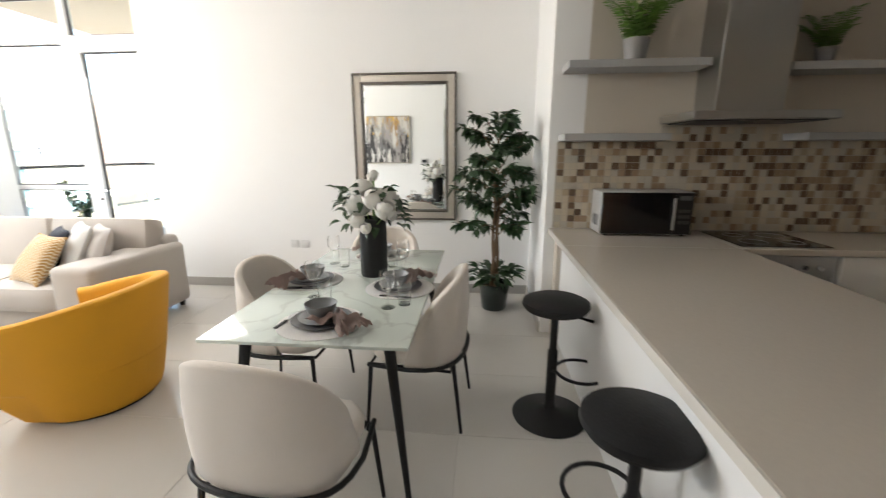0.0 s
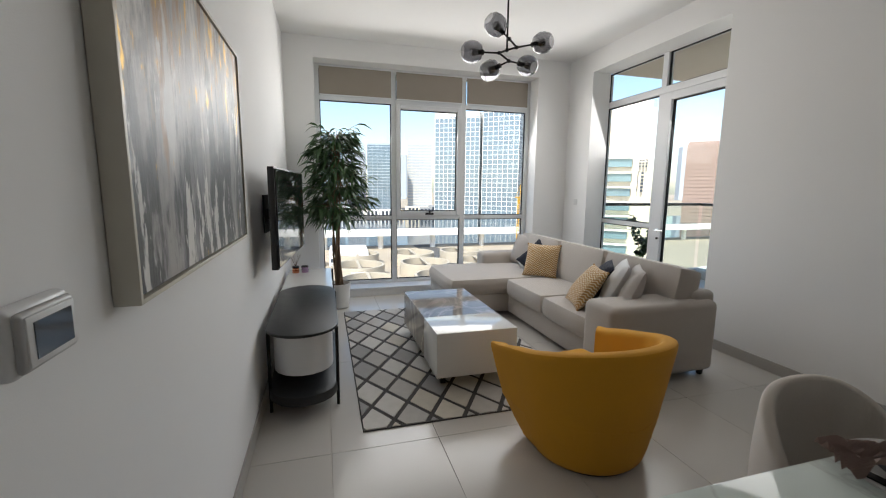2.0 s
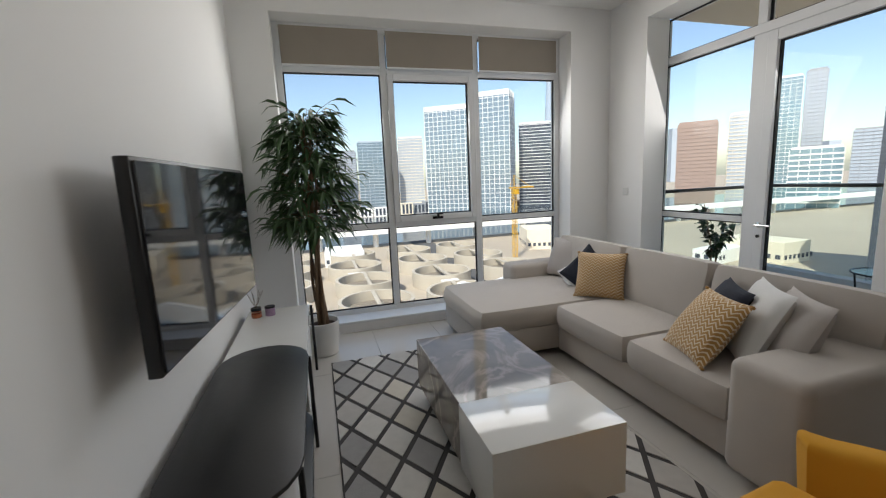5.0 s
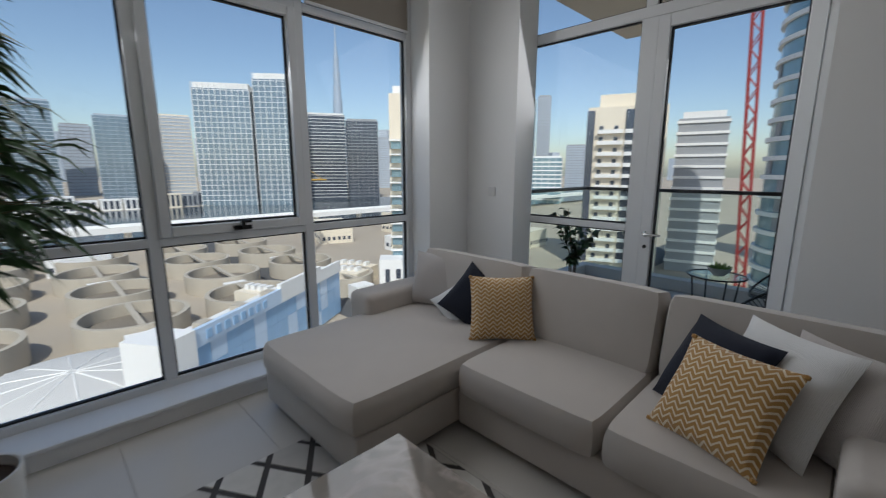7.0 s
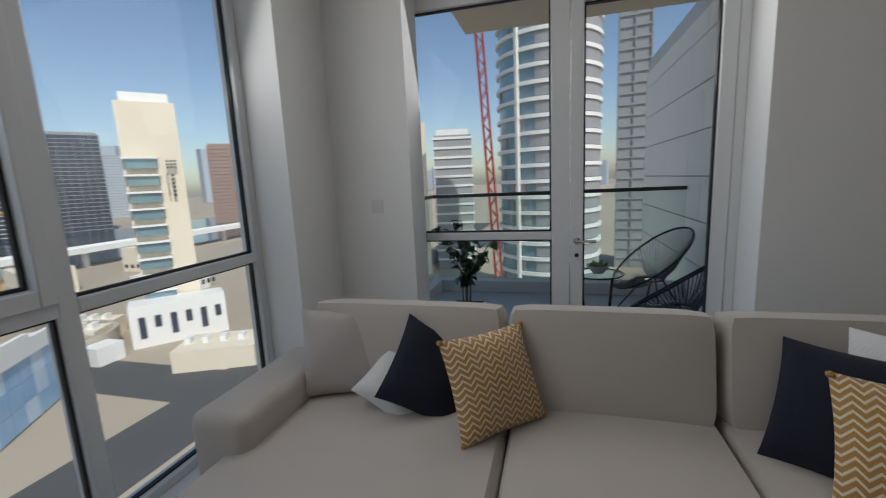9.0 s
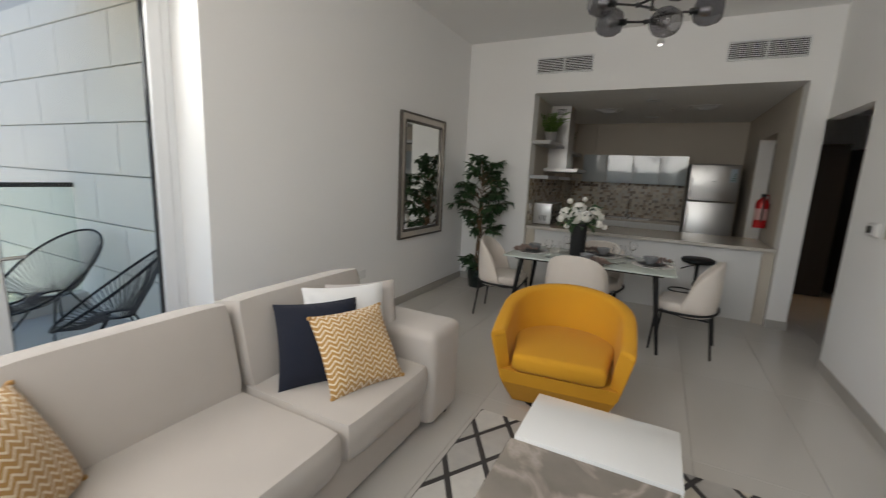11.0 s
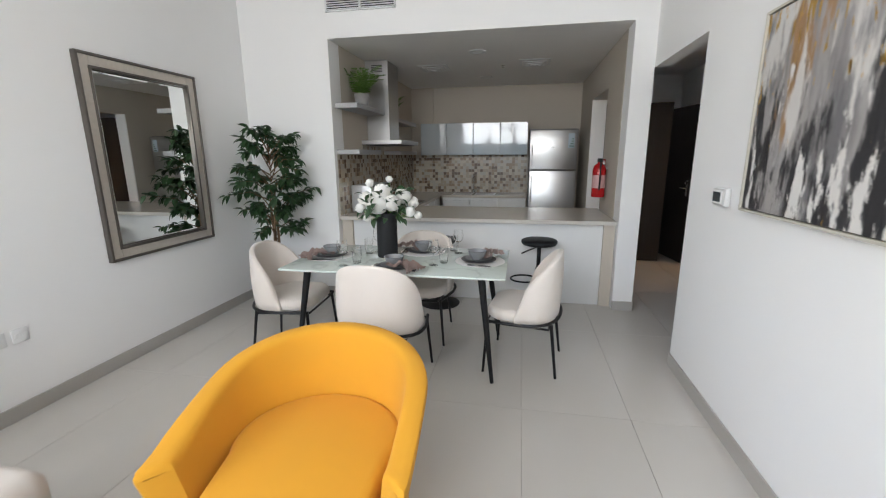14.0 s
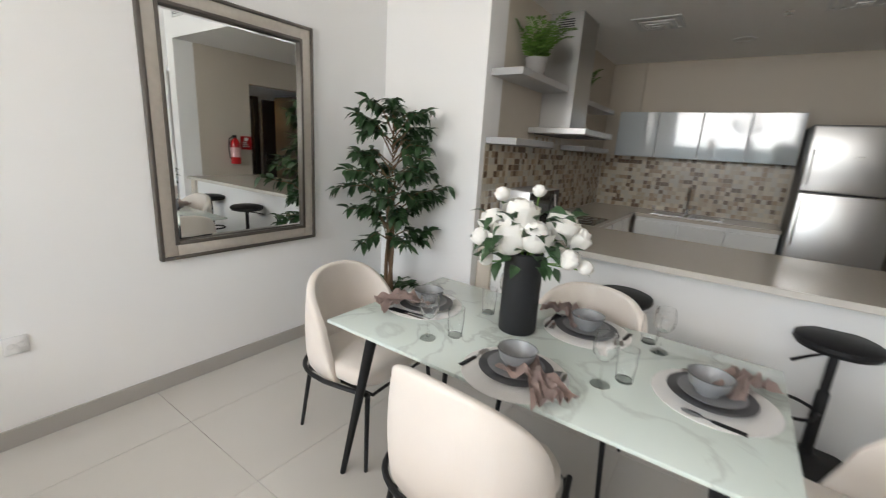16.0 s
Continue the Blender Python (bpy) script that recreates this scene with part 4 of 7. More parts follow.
# ---- bar stools ----
def bar_stool(x, y, rz):
    t = thing("bar_stool", pose(x, y, 0, 0, 0, rz), "black round bar stool on a disc base with a foot ring", "stool", "bar stools at the counter")
    part("seat", lathe([(0, 0.64), (0.13, 0.64), (0.165, 0.65), (0.178, 0.67), (0.175, 0.69), (0.15, 0.702), (0, 0.706)], 40), material("black vinyl", (0.012, 0.012, 0.013), 0.55, 0, 0.1, 20, 0.1, 90, spec=0.25), t)
    part("column", lathe([(0, 0.02), (0.028, 0.02), (0.028, 0.40), (0.024, 0.41), (0.02, 0.415), (0.02, 0.64), (0, 0.64)], 20), BLACK_METAL, t)
    part("base", lathe([(0, 0), (0.205, 0), (0.208, 0.008), (0.19, 0.016), (0.08, 0.032), (0.035, 0.055), (0.03, 0.08), (0, 0.08)], 40), BLACK_METAL, t)
    ring = [(0.15 + 0.13 * math.cos(a), 0.13 * math.sin(a), 0.30) for a in [radians(d) for d in range(-160, 161, 16)]]
    ring = [(0.0, -0.02, 0.29)] + ring + [(0.0, 0.02, 0.29)]
    part("foot_ring", tube(ring, 0.009, 8), BLACK_METAL, t)
    part("lever", tube([(0.02, 0.0, 0.62), (0.12, 0.03, 0.6), (0.2, 0.05, 0.575)], 0.005, 6, taper=0.009), BLACK_METAL, t)


bar_stool(-0.09, 1.92, -12)
bar_stool(-0.01, 0.92, 110)


# ---- plants ----
def pot(t, r0, r1, h, mat, soil=True):
    part("pot", lathe([(0, 0), (r0, 0), (r0 + 0.01, 0.01), (r1, h), (r1 - 0.012, h), (r1 - 0.02, h - 0.04), (0, h - 0.045)], 32), mat, t)
    part("soil", lathe([(0, h - 0.03), (r1 - 0.02, h - 0.035), (r1 - 0.025, h - 0.05), (0, h - 0.05)], 24), SOIL, t)


def ficus():
    t = thing("ficus_plant", pose(-0.36, 3.58, 0) @ Matrix.Diagonal((1.1, 1.1, 1.17, 1)), "artificial ficus tree in a dark glossy pot in the corner", "plant")
    pot(t, 0.095, 0.135, 0.22, material("dark green glaze", (0.012, 0.022, 0.02), 0.2, 0, 0.2, 8, coat=0.3))
    rng = random.Random(21)
    tops = []
    for k in range(3):
        ph = 2.1 * k
        pts = [(0.022 * math.cos(ph + z * 5), 0.022 * math.sin(ph + z * 5), z) for z in [0.17 + 0.08 * i for i in range(12)]]
        part("trunk", tube(pts, 0.016, 8, taper=0.008), TRUNK, t)
    branches, crown = bmesh.new(), bmesh.new()
    for k in range(46):
        v = (k + 0.5) / 46
        z = 0.58 + 0.80 * v
        a = k * 2.4 + rng.uniform(-1.2, 1.2)
        reach = 0.40 * math.sin(math.pi * (0.22 + 0.68 * v)) ** 0.8 * rng.uniform(0.55, 1.15)
        p0 = Vector((0, 0, z))
        p2 = Vector((reach * math.cos(a), reach * math.sin(a), z + rng.uniform(-0.02, 0.22)))
        p2.x, p2.y = min(p2.x, 0.25), min(p2.y, 0.29)
        p1 = p0.lerp(p2, 0.5) + Vector((0, 0, 0.06))
        tube([p0, p1, p2], 0.006, 5, bm=branches, taper=0.002)
        for q in range(23):
            u = 0.38 + 0.66 * (q + rng.random()) / 23
            p = p0.lerp(p1, u * 2) if u < 0.5 else p1.lerp(p2, u * 2 - 1)
            side = 1 if q % 2 else -1
            leaf(crown, p, a + side * rng.uniform(0.3, 1.3), rng.uniform(-55, 30), rng.uniform(0.07, 0.105), 0.45, rng, 0.15)
    for k in range(46):
        a = rng.uniform(0, 6.283)
        h = rng.uniform(0, 0.19)
        leaf(crown, Vector((0.05 * math.cos(a) * (1 - h * 4), 0.05 * math.sin(a) * (1 - h * 4), 1.32 + h)), a, rng.uniform(-10, 55), rng.uniform(0.07, 0.10), 0.42, rng)
    for k in range(130):
        a = rng.uniform(0, 6.283)
        rr = rng.uniform(0.04, 0.19)
        leaf(crown, Vector((rr * math.cos(a), rr * math.sin(a), 0.24 + rng.uniform(0, 0.1))), a, rng.uniform(-20, 45), rng.uniform(0.08, 0.12), 0.42, rng)
    part("branch", branches, TRUNK, t)
    part("crown", crown, LEAF, t)


ficus()


def bamboo_palm():
    t = thing("bamboo_palm", pose(-6.12, 0.585, 0) @ Matrix.Diagonal((1.0, 1.0, 1.2, 1)), "artificial bamboo palm in a white pot by the window", "plant")
    pot(t, 0.115, 0.15, 0.26, material("matt white pot", (0.74, 0.73, 0.70), 0.5, 0, 0.03, 8))
    rng = random.Random(33)
    stems, crown = bmesh.new(), bmesh.new()
    for k in range(6):
        a0 = k * 1.047
        pts = []
        for i in range(14):
            z = 0.22 + 0.11 * i
            w = 0.035 + 0.02 * math.sin(z * 6 + k)
            pts.append((w * math.cos(a0 + z * 1.2), w * math.sin(a0 + z * 1.2), z))
        part("stem", tube(pts, 0.016, 7, taper=0.007), TRUNK, t)
        for i in range(6, 14):
            for s in range(4):
                a = rng.uniform(0, 6.283)
                p0 = Vector(pts[i])
                reach = (0.34 if i < 11 else 0.26) * rng.uniform(0.45, 1.15)
                p1 = p0 + Vector((reach * math.cos(a), reach * math.sin(a), rng.uniform(0.02, 0.2)))
                if p1.y < -0.36:
                    p1.y = -0.36
                if p1.x < -0.34:
                    p1.x = -0.34
                tube([p0, p0.lerp(p1, 0.6) + Vector((0, 0, 0.03)), p1], 0.003, 4, bm=stems, taper=0.0015)
                for q in range(6):
                    u = 0.45 + 0.55 * q / 5
                    side = 1 if q % 2 else -1
                    leaf(crown, p0.lerp(p1, u), a + side * rng.uniform(0.25, 0.8), rng.uniform(-38, 16), rng.uniform(0.15, 0.23), 0.17, rng, 0.3)
    part("twig", stems, TRUNK, t)
    part("crown", crown, PALM_LEAF, t)


bamboo_palm()


# ---- mirror, painting ----
def mirror():
    t = thing("framed_mirror", pose(-1.265, MY, 1.495), "large wall mirror in a champagne silver frame", "mirror")
    w, h, f = 0.505, 0.705, 0.085
    fr = bmesh.new()
    for a, b, c, d in ((-w, -h, -w + f, h), (w - f, -h, w, h), (-w + f, -h, w - f, -h + f), (-w + f, h - f, w - f, h)):
        box(a, -0.03, b, c, -0.002, d, 0.004, 2, fr)
    part("frame", fr, SILVER, t)
    ed = bmesh.new()
    for a, b, c, d in ((-w - 0.008, -h - 0.008, -w + 0.012, h + 0.008), (w - 0.012, -h - 0.008, w + 0.008, h + 0.008), (-w + 0.012, -h - 0.008, w - 0.012, -h + 0.012), (-w + 0.012, h - 0.012, w - 0.012, h + 0.008)):
        box(a, -0.042, b, c, -0.001, d, 0.005, 2, ed)
    for a, b, c, d in ((-w + f - 0.012, -h + f - 0.012, -w + f + 0.008, h - f + 0.012), (w - f - 0.008, -h + f - 0.012, w - f + 0.012, h - f + 0.012), (-w + f + 0.008, -h + f - 0.012, w - f - 0.008, -h + f + 0.008), (-w + f + 0.008, h - f - 0.008, w - f - 0.008, h - f + 0.012)):
        box(a, -0.036, b, c, -0.004, d, 0.004, 2, ed)
    part("edge_moulding", ed, material("dark pewter moulding", (0.16, 0.145, 0.13), 0.35, 0.8, 0.15, 30), t)
    gw, gh, bv = w - f, h - f, 0.028
    bm = bmesh.new()
    o = [bm.verts.new((x, -0.010, z)) for x, z in ((-gw, -gh), (gw, -gh), (gw, gh), (-gw, gh))]
    i = [bm.verts.new((x, -0.014, z)) for x, z in ((-gw + bv, -gh + bv), (gw - bv, -gh + bv), (gw - bv, gh - bv), (-gw + bv, gh - bv))]
    bm.faces.new(i)
    for k in range(4):
        bm.faces.new((o[k], o[(k + 1) % 4], i[(k + 1) % 4], i[k]))
    bmesh.ops.recalc_face_normals(bm, faces=bm.faces[:])
    part("mirror_glass", bm, MIRROR, t, smooth=False)


mirror()


def painting_mat():
    """Abstract canvas: vertical brush strokes in grey, white, charcoal and gold."""
    m = bpy.data.materials.new("abstract canvas")
    m.use_nodes = True
    nt = m.node_tree
    b = nt.nodes["Principled BSDF"]
    b.inputs["Roughness"].default_value = 0.4
    tc = nt.nodes.new("ShaderNodeTexCoord")
    def streak(sx, sz, detail, seed, lo, hi, zgrad=None):
        mp = nt.nodes.new("ShaderNodeMapping")
        mp.inputs["Scale"].default_value = (sx, 1, sz)
        mp.inputs["Location"].default_value = (seed, seed, seed)
        nt.links.new(tc.outputs["Object"], mp.inputs[0])
        n = nt.nodes.new("ShaderNodeTexNoise")
        n.inputs["Scale"].default_value, n.inputs["Detail"].default_value, n.inputs["Roughness"].default_value = 1.0, detail, 0.65
        nt.links.new(mp.outputs[0], n.inputs["Vector"])
        val = n.outputs["Fac"]
        if zgrad:
            sp = nt.nodes.new("ShaderNodeSeparateXYZ")
            nt.links.new(tc.outputs["Object"], sp.inputs[0])
            mu = nt.nodes.new("ShaderNodeMath")
            mu.operation = "MULTIPLY_ADD"
            nt.links.new(sp.outputs[2], mu.inputs[0])
            mu.inputs[1].default_value = zgrad
            nt.links.new(val, mu.inputs[2])
            val = mu.outputs[0]
        r = nt.nodes.new("ShaderNodeMapRange")
        r.inputs[1].default_value, r.inputs[2].default_value = lo, hi
        nt.links.new(val, r.inputs[0])
        return r.outputs[0]
    def over(base, color, fac):
        mx = nt.nodes.new("ShaderNodeMix")
        mx.data_type = "RGBA"
        if isinstance(base, tuple):
            mx.inputs[6].default_value = (*base, 1)
        else:
            nt.links.new(base, mx.inputs[6])
        mx.inputs[7].default_value = (*color, 1)
        nt.links.new(fac, mx.inputs[0])
        return mx.outputs[2]
    c = over((0.36, 0.34, 0.33), (0.17, 0.165, 0.17), streak(4.5, 0.8, 6, 3.1, 0.42, 0.56))
    c = over(c, (0.34, 0.20, 0.09), streak(6, 1.2, 5, 9.4, 0.60, 0.66, 0.28))
    c = over(c, (0.62, 0.60, 0.57), streak(8.5, 1.7, 7, 5.7, 0.52, 0.60, 0.05))
    c = over(c, (0.03, 0.029, 0.032), streak(8, 1.7, 7, 1.3, 0.49, 0.55, -0.30))
    c = over(c, (0.70, 0.68, 0.65), streak(12, 2.8, 7, 14.2, 0.60, 0.63, -0.12))
    gold = streak(22, 4.0, 6, 21.9, 0.62, 0.635, 0.16)
    c = over(c, (0.60, 0.38, 0.10), gold)
    nt.links.new(c, b.inputs["Base Color"])
    nt.links.new(gold, b.inputs["Metallic"])
    bp = nt.nodes.new("ShaderNodeBump")
    bp.inputs["Strength"].default_value, bp.inputs["Distance"].default_value = 0.35, 0.004
    nt.links.new(streak(30, 5.0, 8, 4.4, 0.3, 0.7), bp.inputs["Height"])
    nt.links.new(bp.outputs[0], b.inputs["Normal"])
    return m


def painting():
    t = thing("canvas_painting", pose(-2.545, 0, 1.69), "abstract grey, white and gold canvas in a pale frame", "painting")
    w, h = 0.66, 0.445
    fr = bmesh.new()
    for a, b, c, d in ((-w, -h, -w + 0.012, h), (w - 0.012, -h, w, h), (-w + 0.012, -h, w - 0.012, -h + 0.012), (-w + 0.012, h - 0.012, w - 0.012, h)):
        box(a, 0.002, b, c, 0.055, d, 0.001, 1, fr)
    part("frame", fr, material("pale silver wood", (0.58, 0.55, 0.47), 0.4, 0.1, 0.05, 10), t)
    part("canvas", box(-w + 0.016, 0.004, -h + 0.016, w - 0.016, 0.048, h - 0.016, 0.002, 1), painting_mat(), t)
    # black filler colours in the shade of the gap round the canvas
    part("shadow_gap", box(-w + 0.012, 0.003, -h + 0.012, w - 0.012, 0.036, h - 0.012), BLACK_METAL, t)


painting()


# ---- television and sideboard ----
def television():
    t = thing("television", pose(-4.225, 0.19, 1.30, 0, 0, -5), "flat black television on a wall bracket", "television")
    part("screen", box(-0.575, 0.012, -0.312, 0.575, 0.02, 0.312, 0.002, 1), material("dark glossy screen", (0.006, 0.006, 0.008), 0.05, 0, 0.02, 2), t, "dark glossy glass")
    part("bezel", box(-0.585, -0.03, -0.325, 0.585, 0.0115, 0.325, 0.006, 2), material("black plastic bezel", (0.012, 0.012, 0.013), 0.35, 0, 0.05, 8), t)
    br = box(-0.10, -0.172, -0.14, 0.10, -0.162, 0.14, 0.002, 1)
    box(-0.04, -0.162, -0.04, 0.04, -0.03, 0.04, 0.006, 1, br)
    box(-0.2, -0.05, -0.12, -0.16, -0.03, 0.12, 0.003, 1, br)
    box(0.16, -0.05, -0.12, 0.2, -0.03, 0.12, 0.003, 1, br)
    part("wall_bracket", br, BLACK_METAL, t, "black metal wall bracket")


television()


def sideboard():
    t = thing("tv_sideboard", pose(-4.67, 0.275, 0) @ Matrix.Diagonal((1, 1, 1.065, 1)), "long white sideboard with a rounded black end shelf", "sideboard")
    blk = material("black stained board", (0.018, 0.019, 0.020), 0.42, 0, 0.15, 14, 0.05, 60)
    part("top", slab(stadium(0.48, 0, 1.40, 0.47), 0.53, 0.548, 0.004, 2), blk, t, "black rounded top")
    part("shelf", slab(stadium(0.48, 0, 1.40, 0.45), 0.10, 0.16, 0.004, 2), blk, t, "black rounded lower shelf")
    part("drum", slab(stadium(0.455, 0, 1.24, 0.39), 0.255, 0.5295), WHITE_SATIN, t, "white curved cabinet drum")
    part("white_body", box(-1.12, -0.22, 0.13, -0.16, 0.205, 0.50, 0.004, 1), WHITE_SATIN, t)
    part("white_top", box(-1.14, -0.235, 0.5005, 0.10, 0.222, 0.529, 0.003, 1), WHITE_GLOSS, t, "glossy white top")
    for x, y in ((0.99, -0.215), (0.99, 0.222), (0.0, 0.235), (-1.1, 0.235), (-1.1, -0.2)):
        part("leg", tube([(x, y, 0.0), (x, y, 0.53)], 0.011, 8), BLACK_METAL, t)
    d = thing("reed_diffuser", pose(-5.61, 0.12, 0.5635), "small amber reed diffuser with dry sticks", "diffuser")
    part("jar", lathe([(0, 0), (0.035, 0), (0.036, 0.004), (0.036, 0.05), (0.03, 0.055), (0, 0.055)], 20), glass_mat("amber glass", (0.75, 0.28, 0.14)), d)
    part("label_band", lathe([(0.0368, 0.008), (0.0368, 0.03), (0.0362, 0.03)], 20), material("orange floral label", (0.5, 0.14, 0.05), 0.5, 0, 0.5, 60), d)
    part("cap", lathe([(0, 0.0555), (0.037, 0.0555), (0.037, 0.075), (0, 0.075)], 20), BLACK_METAL, d)
    for k in range(7):
        a = k * 0.9
        part("reed", tube([(0, 0, 0.07), (0.06 * math.cos(a), 0.06 * math.sin(a), 0.2)], 0.0015, 5), TRUNK, d)
    c = thing("scented_candle", pose(-5.63, 0.215, 0.5635), "lilac glass candle with a dark lid", "candle")
    part("jar", lathe([(0, 0), (0.036, 0), (0.036, 0.06), (0, 0.06)], 20), material("lilac glass jar", (0.36, 0.24, 0.36), 0.15, 0, 0.3, 50), c)
    part("lid", lathe([(0, 0.06), (0.038, 0.06), (0.038, 0.072), (0, 0.072)], 20), BLACK_METAL, c)


sideboard()


# ---- chandelier ----
def chandelier():
    z0 = 2.35
    t = thing("chandelier", pose(-3.37, 1.555, z0), "branching black chandelier with smoked glass globes", "ceiling lamp")
    part("rod", tube([(0, 0, 0.0), (0, 0, CH - z0)], 0.006, 8), BLACK_METAL, t)
    part("canopy", lathe([(0, 0), (0.06, 0), (0.06, -0.025), (0.01, -0.03), (0, -0.03)], 24), BLACK_METAL, t).location = (0, 0, CH - z0)
    smoke = glass_mat("smoked glass", (0.50, 0.50, 0.52), 0.0, 1.25)
    bulbm = material("silvered bulb", (0.5, 0.5, 0.5), 0.1, 1.0, 0.0, 5)
    hub, low, mid, right, top = Vector((0, 0, 0)), Vector((0.01, -0.055, -0.025)), Vector((-0.01, 0.02, -0.06)), Vector((0.0, 0.065, 0.022)), Vector((0.03, 0.0, 0.055))
    for a, b in ((hub, low), (low, mid), (hub, right), (right, top)):
        part("arm", tube([a, b], 0.006, 8), BLACK_METAL, t)
    for n in (hub, low, mid, right, top):
        part("joint", lathe([(0, -0.013), (0.009, -0.009), (0.012, 0), (0.009, 0.009), (0, 0.013)], 12), BLACK_METAL, t).matrix_basis = Matrix.Translation(n)
    globes = [(low, (0.01, -0.235, -0.035)), (mid, (-0.10, -0.07, -0.10)), (top, (0.07, -0.11, 0.11)), (mid, (-0.06, 0.175, -0.06)), (right, (0.02, 0.235, 0.06))]
    for a, c in globes:
        d = (Vector(c) - a).normalized()
        b = Vector(c) - d * 0.065
        part("arm", tube([a, b], 0.0055, 8), BLACK_METAL, t)
        part("socket", tube([b - d * 0.012, b + d * 0.025], 0.015, 10), BLACK_METAL, t)
        own = lathe([(0.018, 0.0), (0.046, 0.011), (0.062, 0.040), (0.064, 0.072), (0.053, 0.107), (0.035, 0.122), (0.034, 0.121), (0.051, 0.106), (0.062, 0.072), (0.060, 0.041), (0.044, 0.013), (0.017, 0.003)], 24)
        rot = d.to_track_quat("Z", "Y").to_matrix().to_4x4()
        own.transform(Matrix.Translation(b) @ rot)
        part("globe", own, smoke, t, "smoked glass globe")
        bl = lathe([(0, 0.02), (0.012, 0.022), (0.024, 0.05), (0.022, 0.07), (0, 0.082)], 14)
        bl.transform(Matrix.Translation(b) @ rot)
        part("bulb", bl, bulbm, t)


chandelier()


# ---- wall fittings ----
def vent(y0, y1, z0, z1):
    t = thing("air_vent", pose(0, 0, 0), "white slatted air grille in the bulkhead", "vent", "air grilles")
    part("backing", box(-0.004, y0, z0, -0.001, y1, z1), material("dark duct", (0.03, 0.03, 0.03), 0.8), t)
    fr = bmesh.new()
    ym = (y0 + y1) / 2
    for a, b, c, d in ((y0, z0, y0 + 0.015, z1), (y1 - 0.015, z0, y1, z1), (ym - 0.01, z0, ym + 0.01, z1), (y0, z0, y1, z0 + 0.012), (y0, z1 - 0.012, y1, z1)):
        box(-0.016, a, b, -0.004, c, d, bm=fr)
    part("frame", fr, FRAME, t)
    n = 9
    for k in range(n):
        z = z0 + 0.02 + (z1 - z0 - 0.04) * k / (n - 1)
        s = box(-0.005, y0 + 0.015, -0.0025, 0.005, y1 - 0.015, 0.0025)
        s.transform(pose(-0.012, 0, z, 0, 30))
        part("slat", s, FRAME, t)


vent(2.34, 3.05, 2.89, 3.09)
vent(0.24, 0.95, 2.89, 3.09)


def plate(name, m, label, category, face=None):
    t = thing(name, m, label, category)
    part("plate", box(-0.043, -0.009, -0.043, 0.043, -0.001, 0.043, 0.004, 2), SOCKET, t)
    return t


for x in (-2.385, -2.50):
    t = plate("wall_socket", pose(x, MY, 0.50), "white double wall socket above the skirting", "socket")
    for dx in (-0.018, 0.018):
        part("rocker", box(dx - 0.012, -0.0115, -0.012, dx + 0.012, -0.009, 0.012, 0.002, 1), SOCKET, t)
t = thing("thermostat", pose(-1.61, 0, 1.285), "white wall thermostat with a grey rim and a small screen", "thermostat")
part("backplate", box(-0.075, 0.001, -0.052, 0.075, 0.030, 0.052, 0.012, 3), SOCKET, t)
part("rim", box(-0.066, 0.026, -0.044, 0.066, 0.040, 0.044, 0.008, 3), material("grey plastic rim", (0.52, 0.51, 0.50), 0.35, 0, 0.02, 8), t)
part("bezel", box(-0.058, 0.036, -0.037, 0.058, 0.043, 0.037, 0.003, 2), SOCKET, t)
part("display", box(-0.045, 0.0432, -0.027, 0.045, 0.0445, 0.027), material("screen glass", (0.05, 0.06, 0.07), 0.06, 0, 0.05, 5), t)
t = thing("smoke_sensor", pose(-0.001, 1.62, 3.15), "small round white and steel sensor on the bulkhead", "sensor")
b = lathe([(0, 0), (0.04, 0), (0.04, 0.006), (0.02, 0.01), (0.018, 0.02), (0, 0.022)], 20)
b.transform(pose(0, 0, 0, 0, -90))
part("body", b, CHROME, t)
t = plate("light_switch", pose(-6.25, MY, 1.32), "white light switch beside the balcony window", "switch")


# ---- kitchen ----
def kitchen_bar():
    t = thing("bar_counter", pose(0, 0, 0), "breakfast bar with a white front and a greige quartz top", "counter")
    part("front_panel", box(0.12, 0.30, 0.0, 0.14, 2.93, 0.845, 0.002, 1), WHITE_SATIN, t, "plain white front panel")
    part("pier", box(0.085, KY0 + 0.003, 0, 0.20, 0.30, 0.845), KITCHEN_WALL, t)
    part("pier", box(0.085, 2.93, 0, 0.20, KY1 - 0.003, 0.845), KITCHEN_WALL, t)
    part("body", box(0.205, KY0 + 0.01, 0.0, 1.06, 2.41, 0.844), WHITE_SATIN, t)
    part("worktop", box(0.035, KY0 + 0.004, 0.846, 1.10, 2.42, 0.885, 0.003, 1), COUNTER, t)
    part("worktop", box(0.035, 2.4203, 0.846, 1.095, KY1 - 0.004, 0.885, 0.003, 1), COUNTER, t)
    part("edge_strip", box(0.028, KY0 + 0.004, 0.846, 0.0345, KY1 - 0.004, 0.8845, 0.001, 1), COUNTER_EDGE, t, "pale front edge of the top")


kitchen_bar()
HOB = material("black glass hob", (0.01, 0.01, 0.011), 0.08, 0, 0.05, 4)


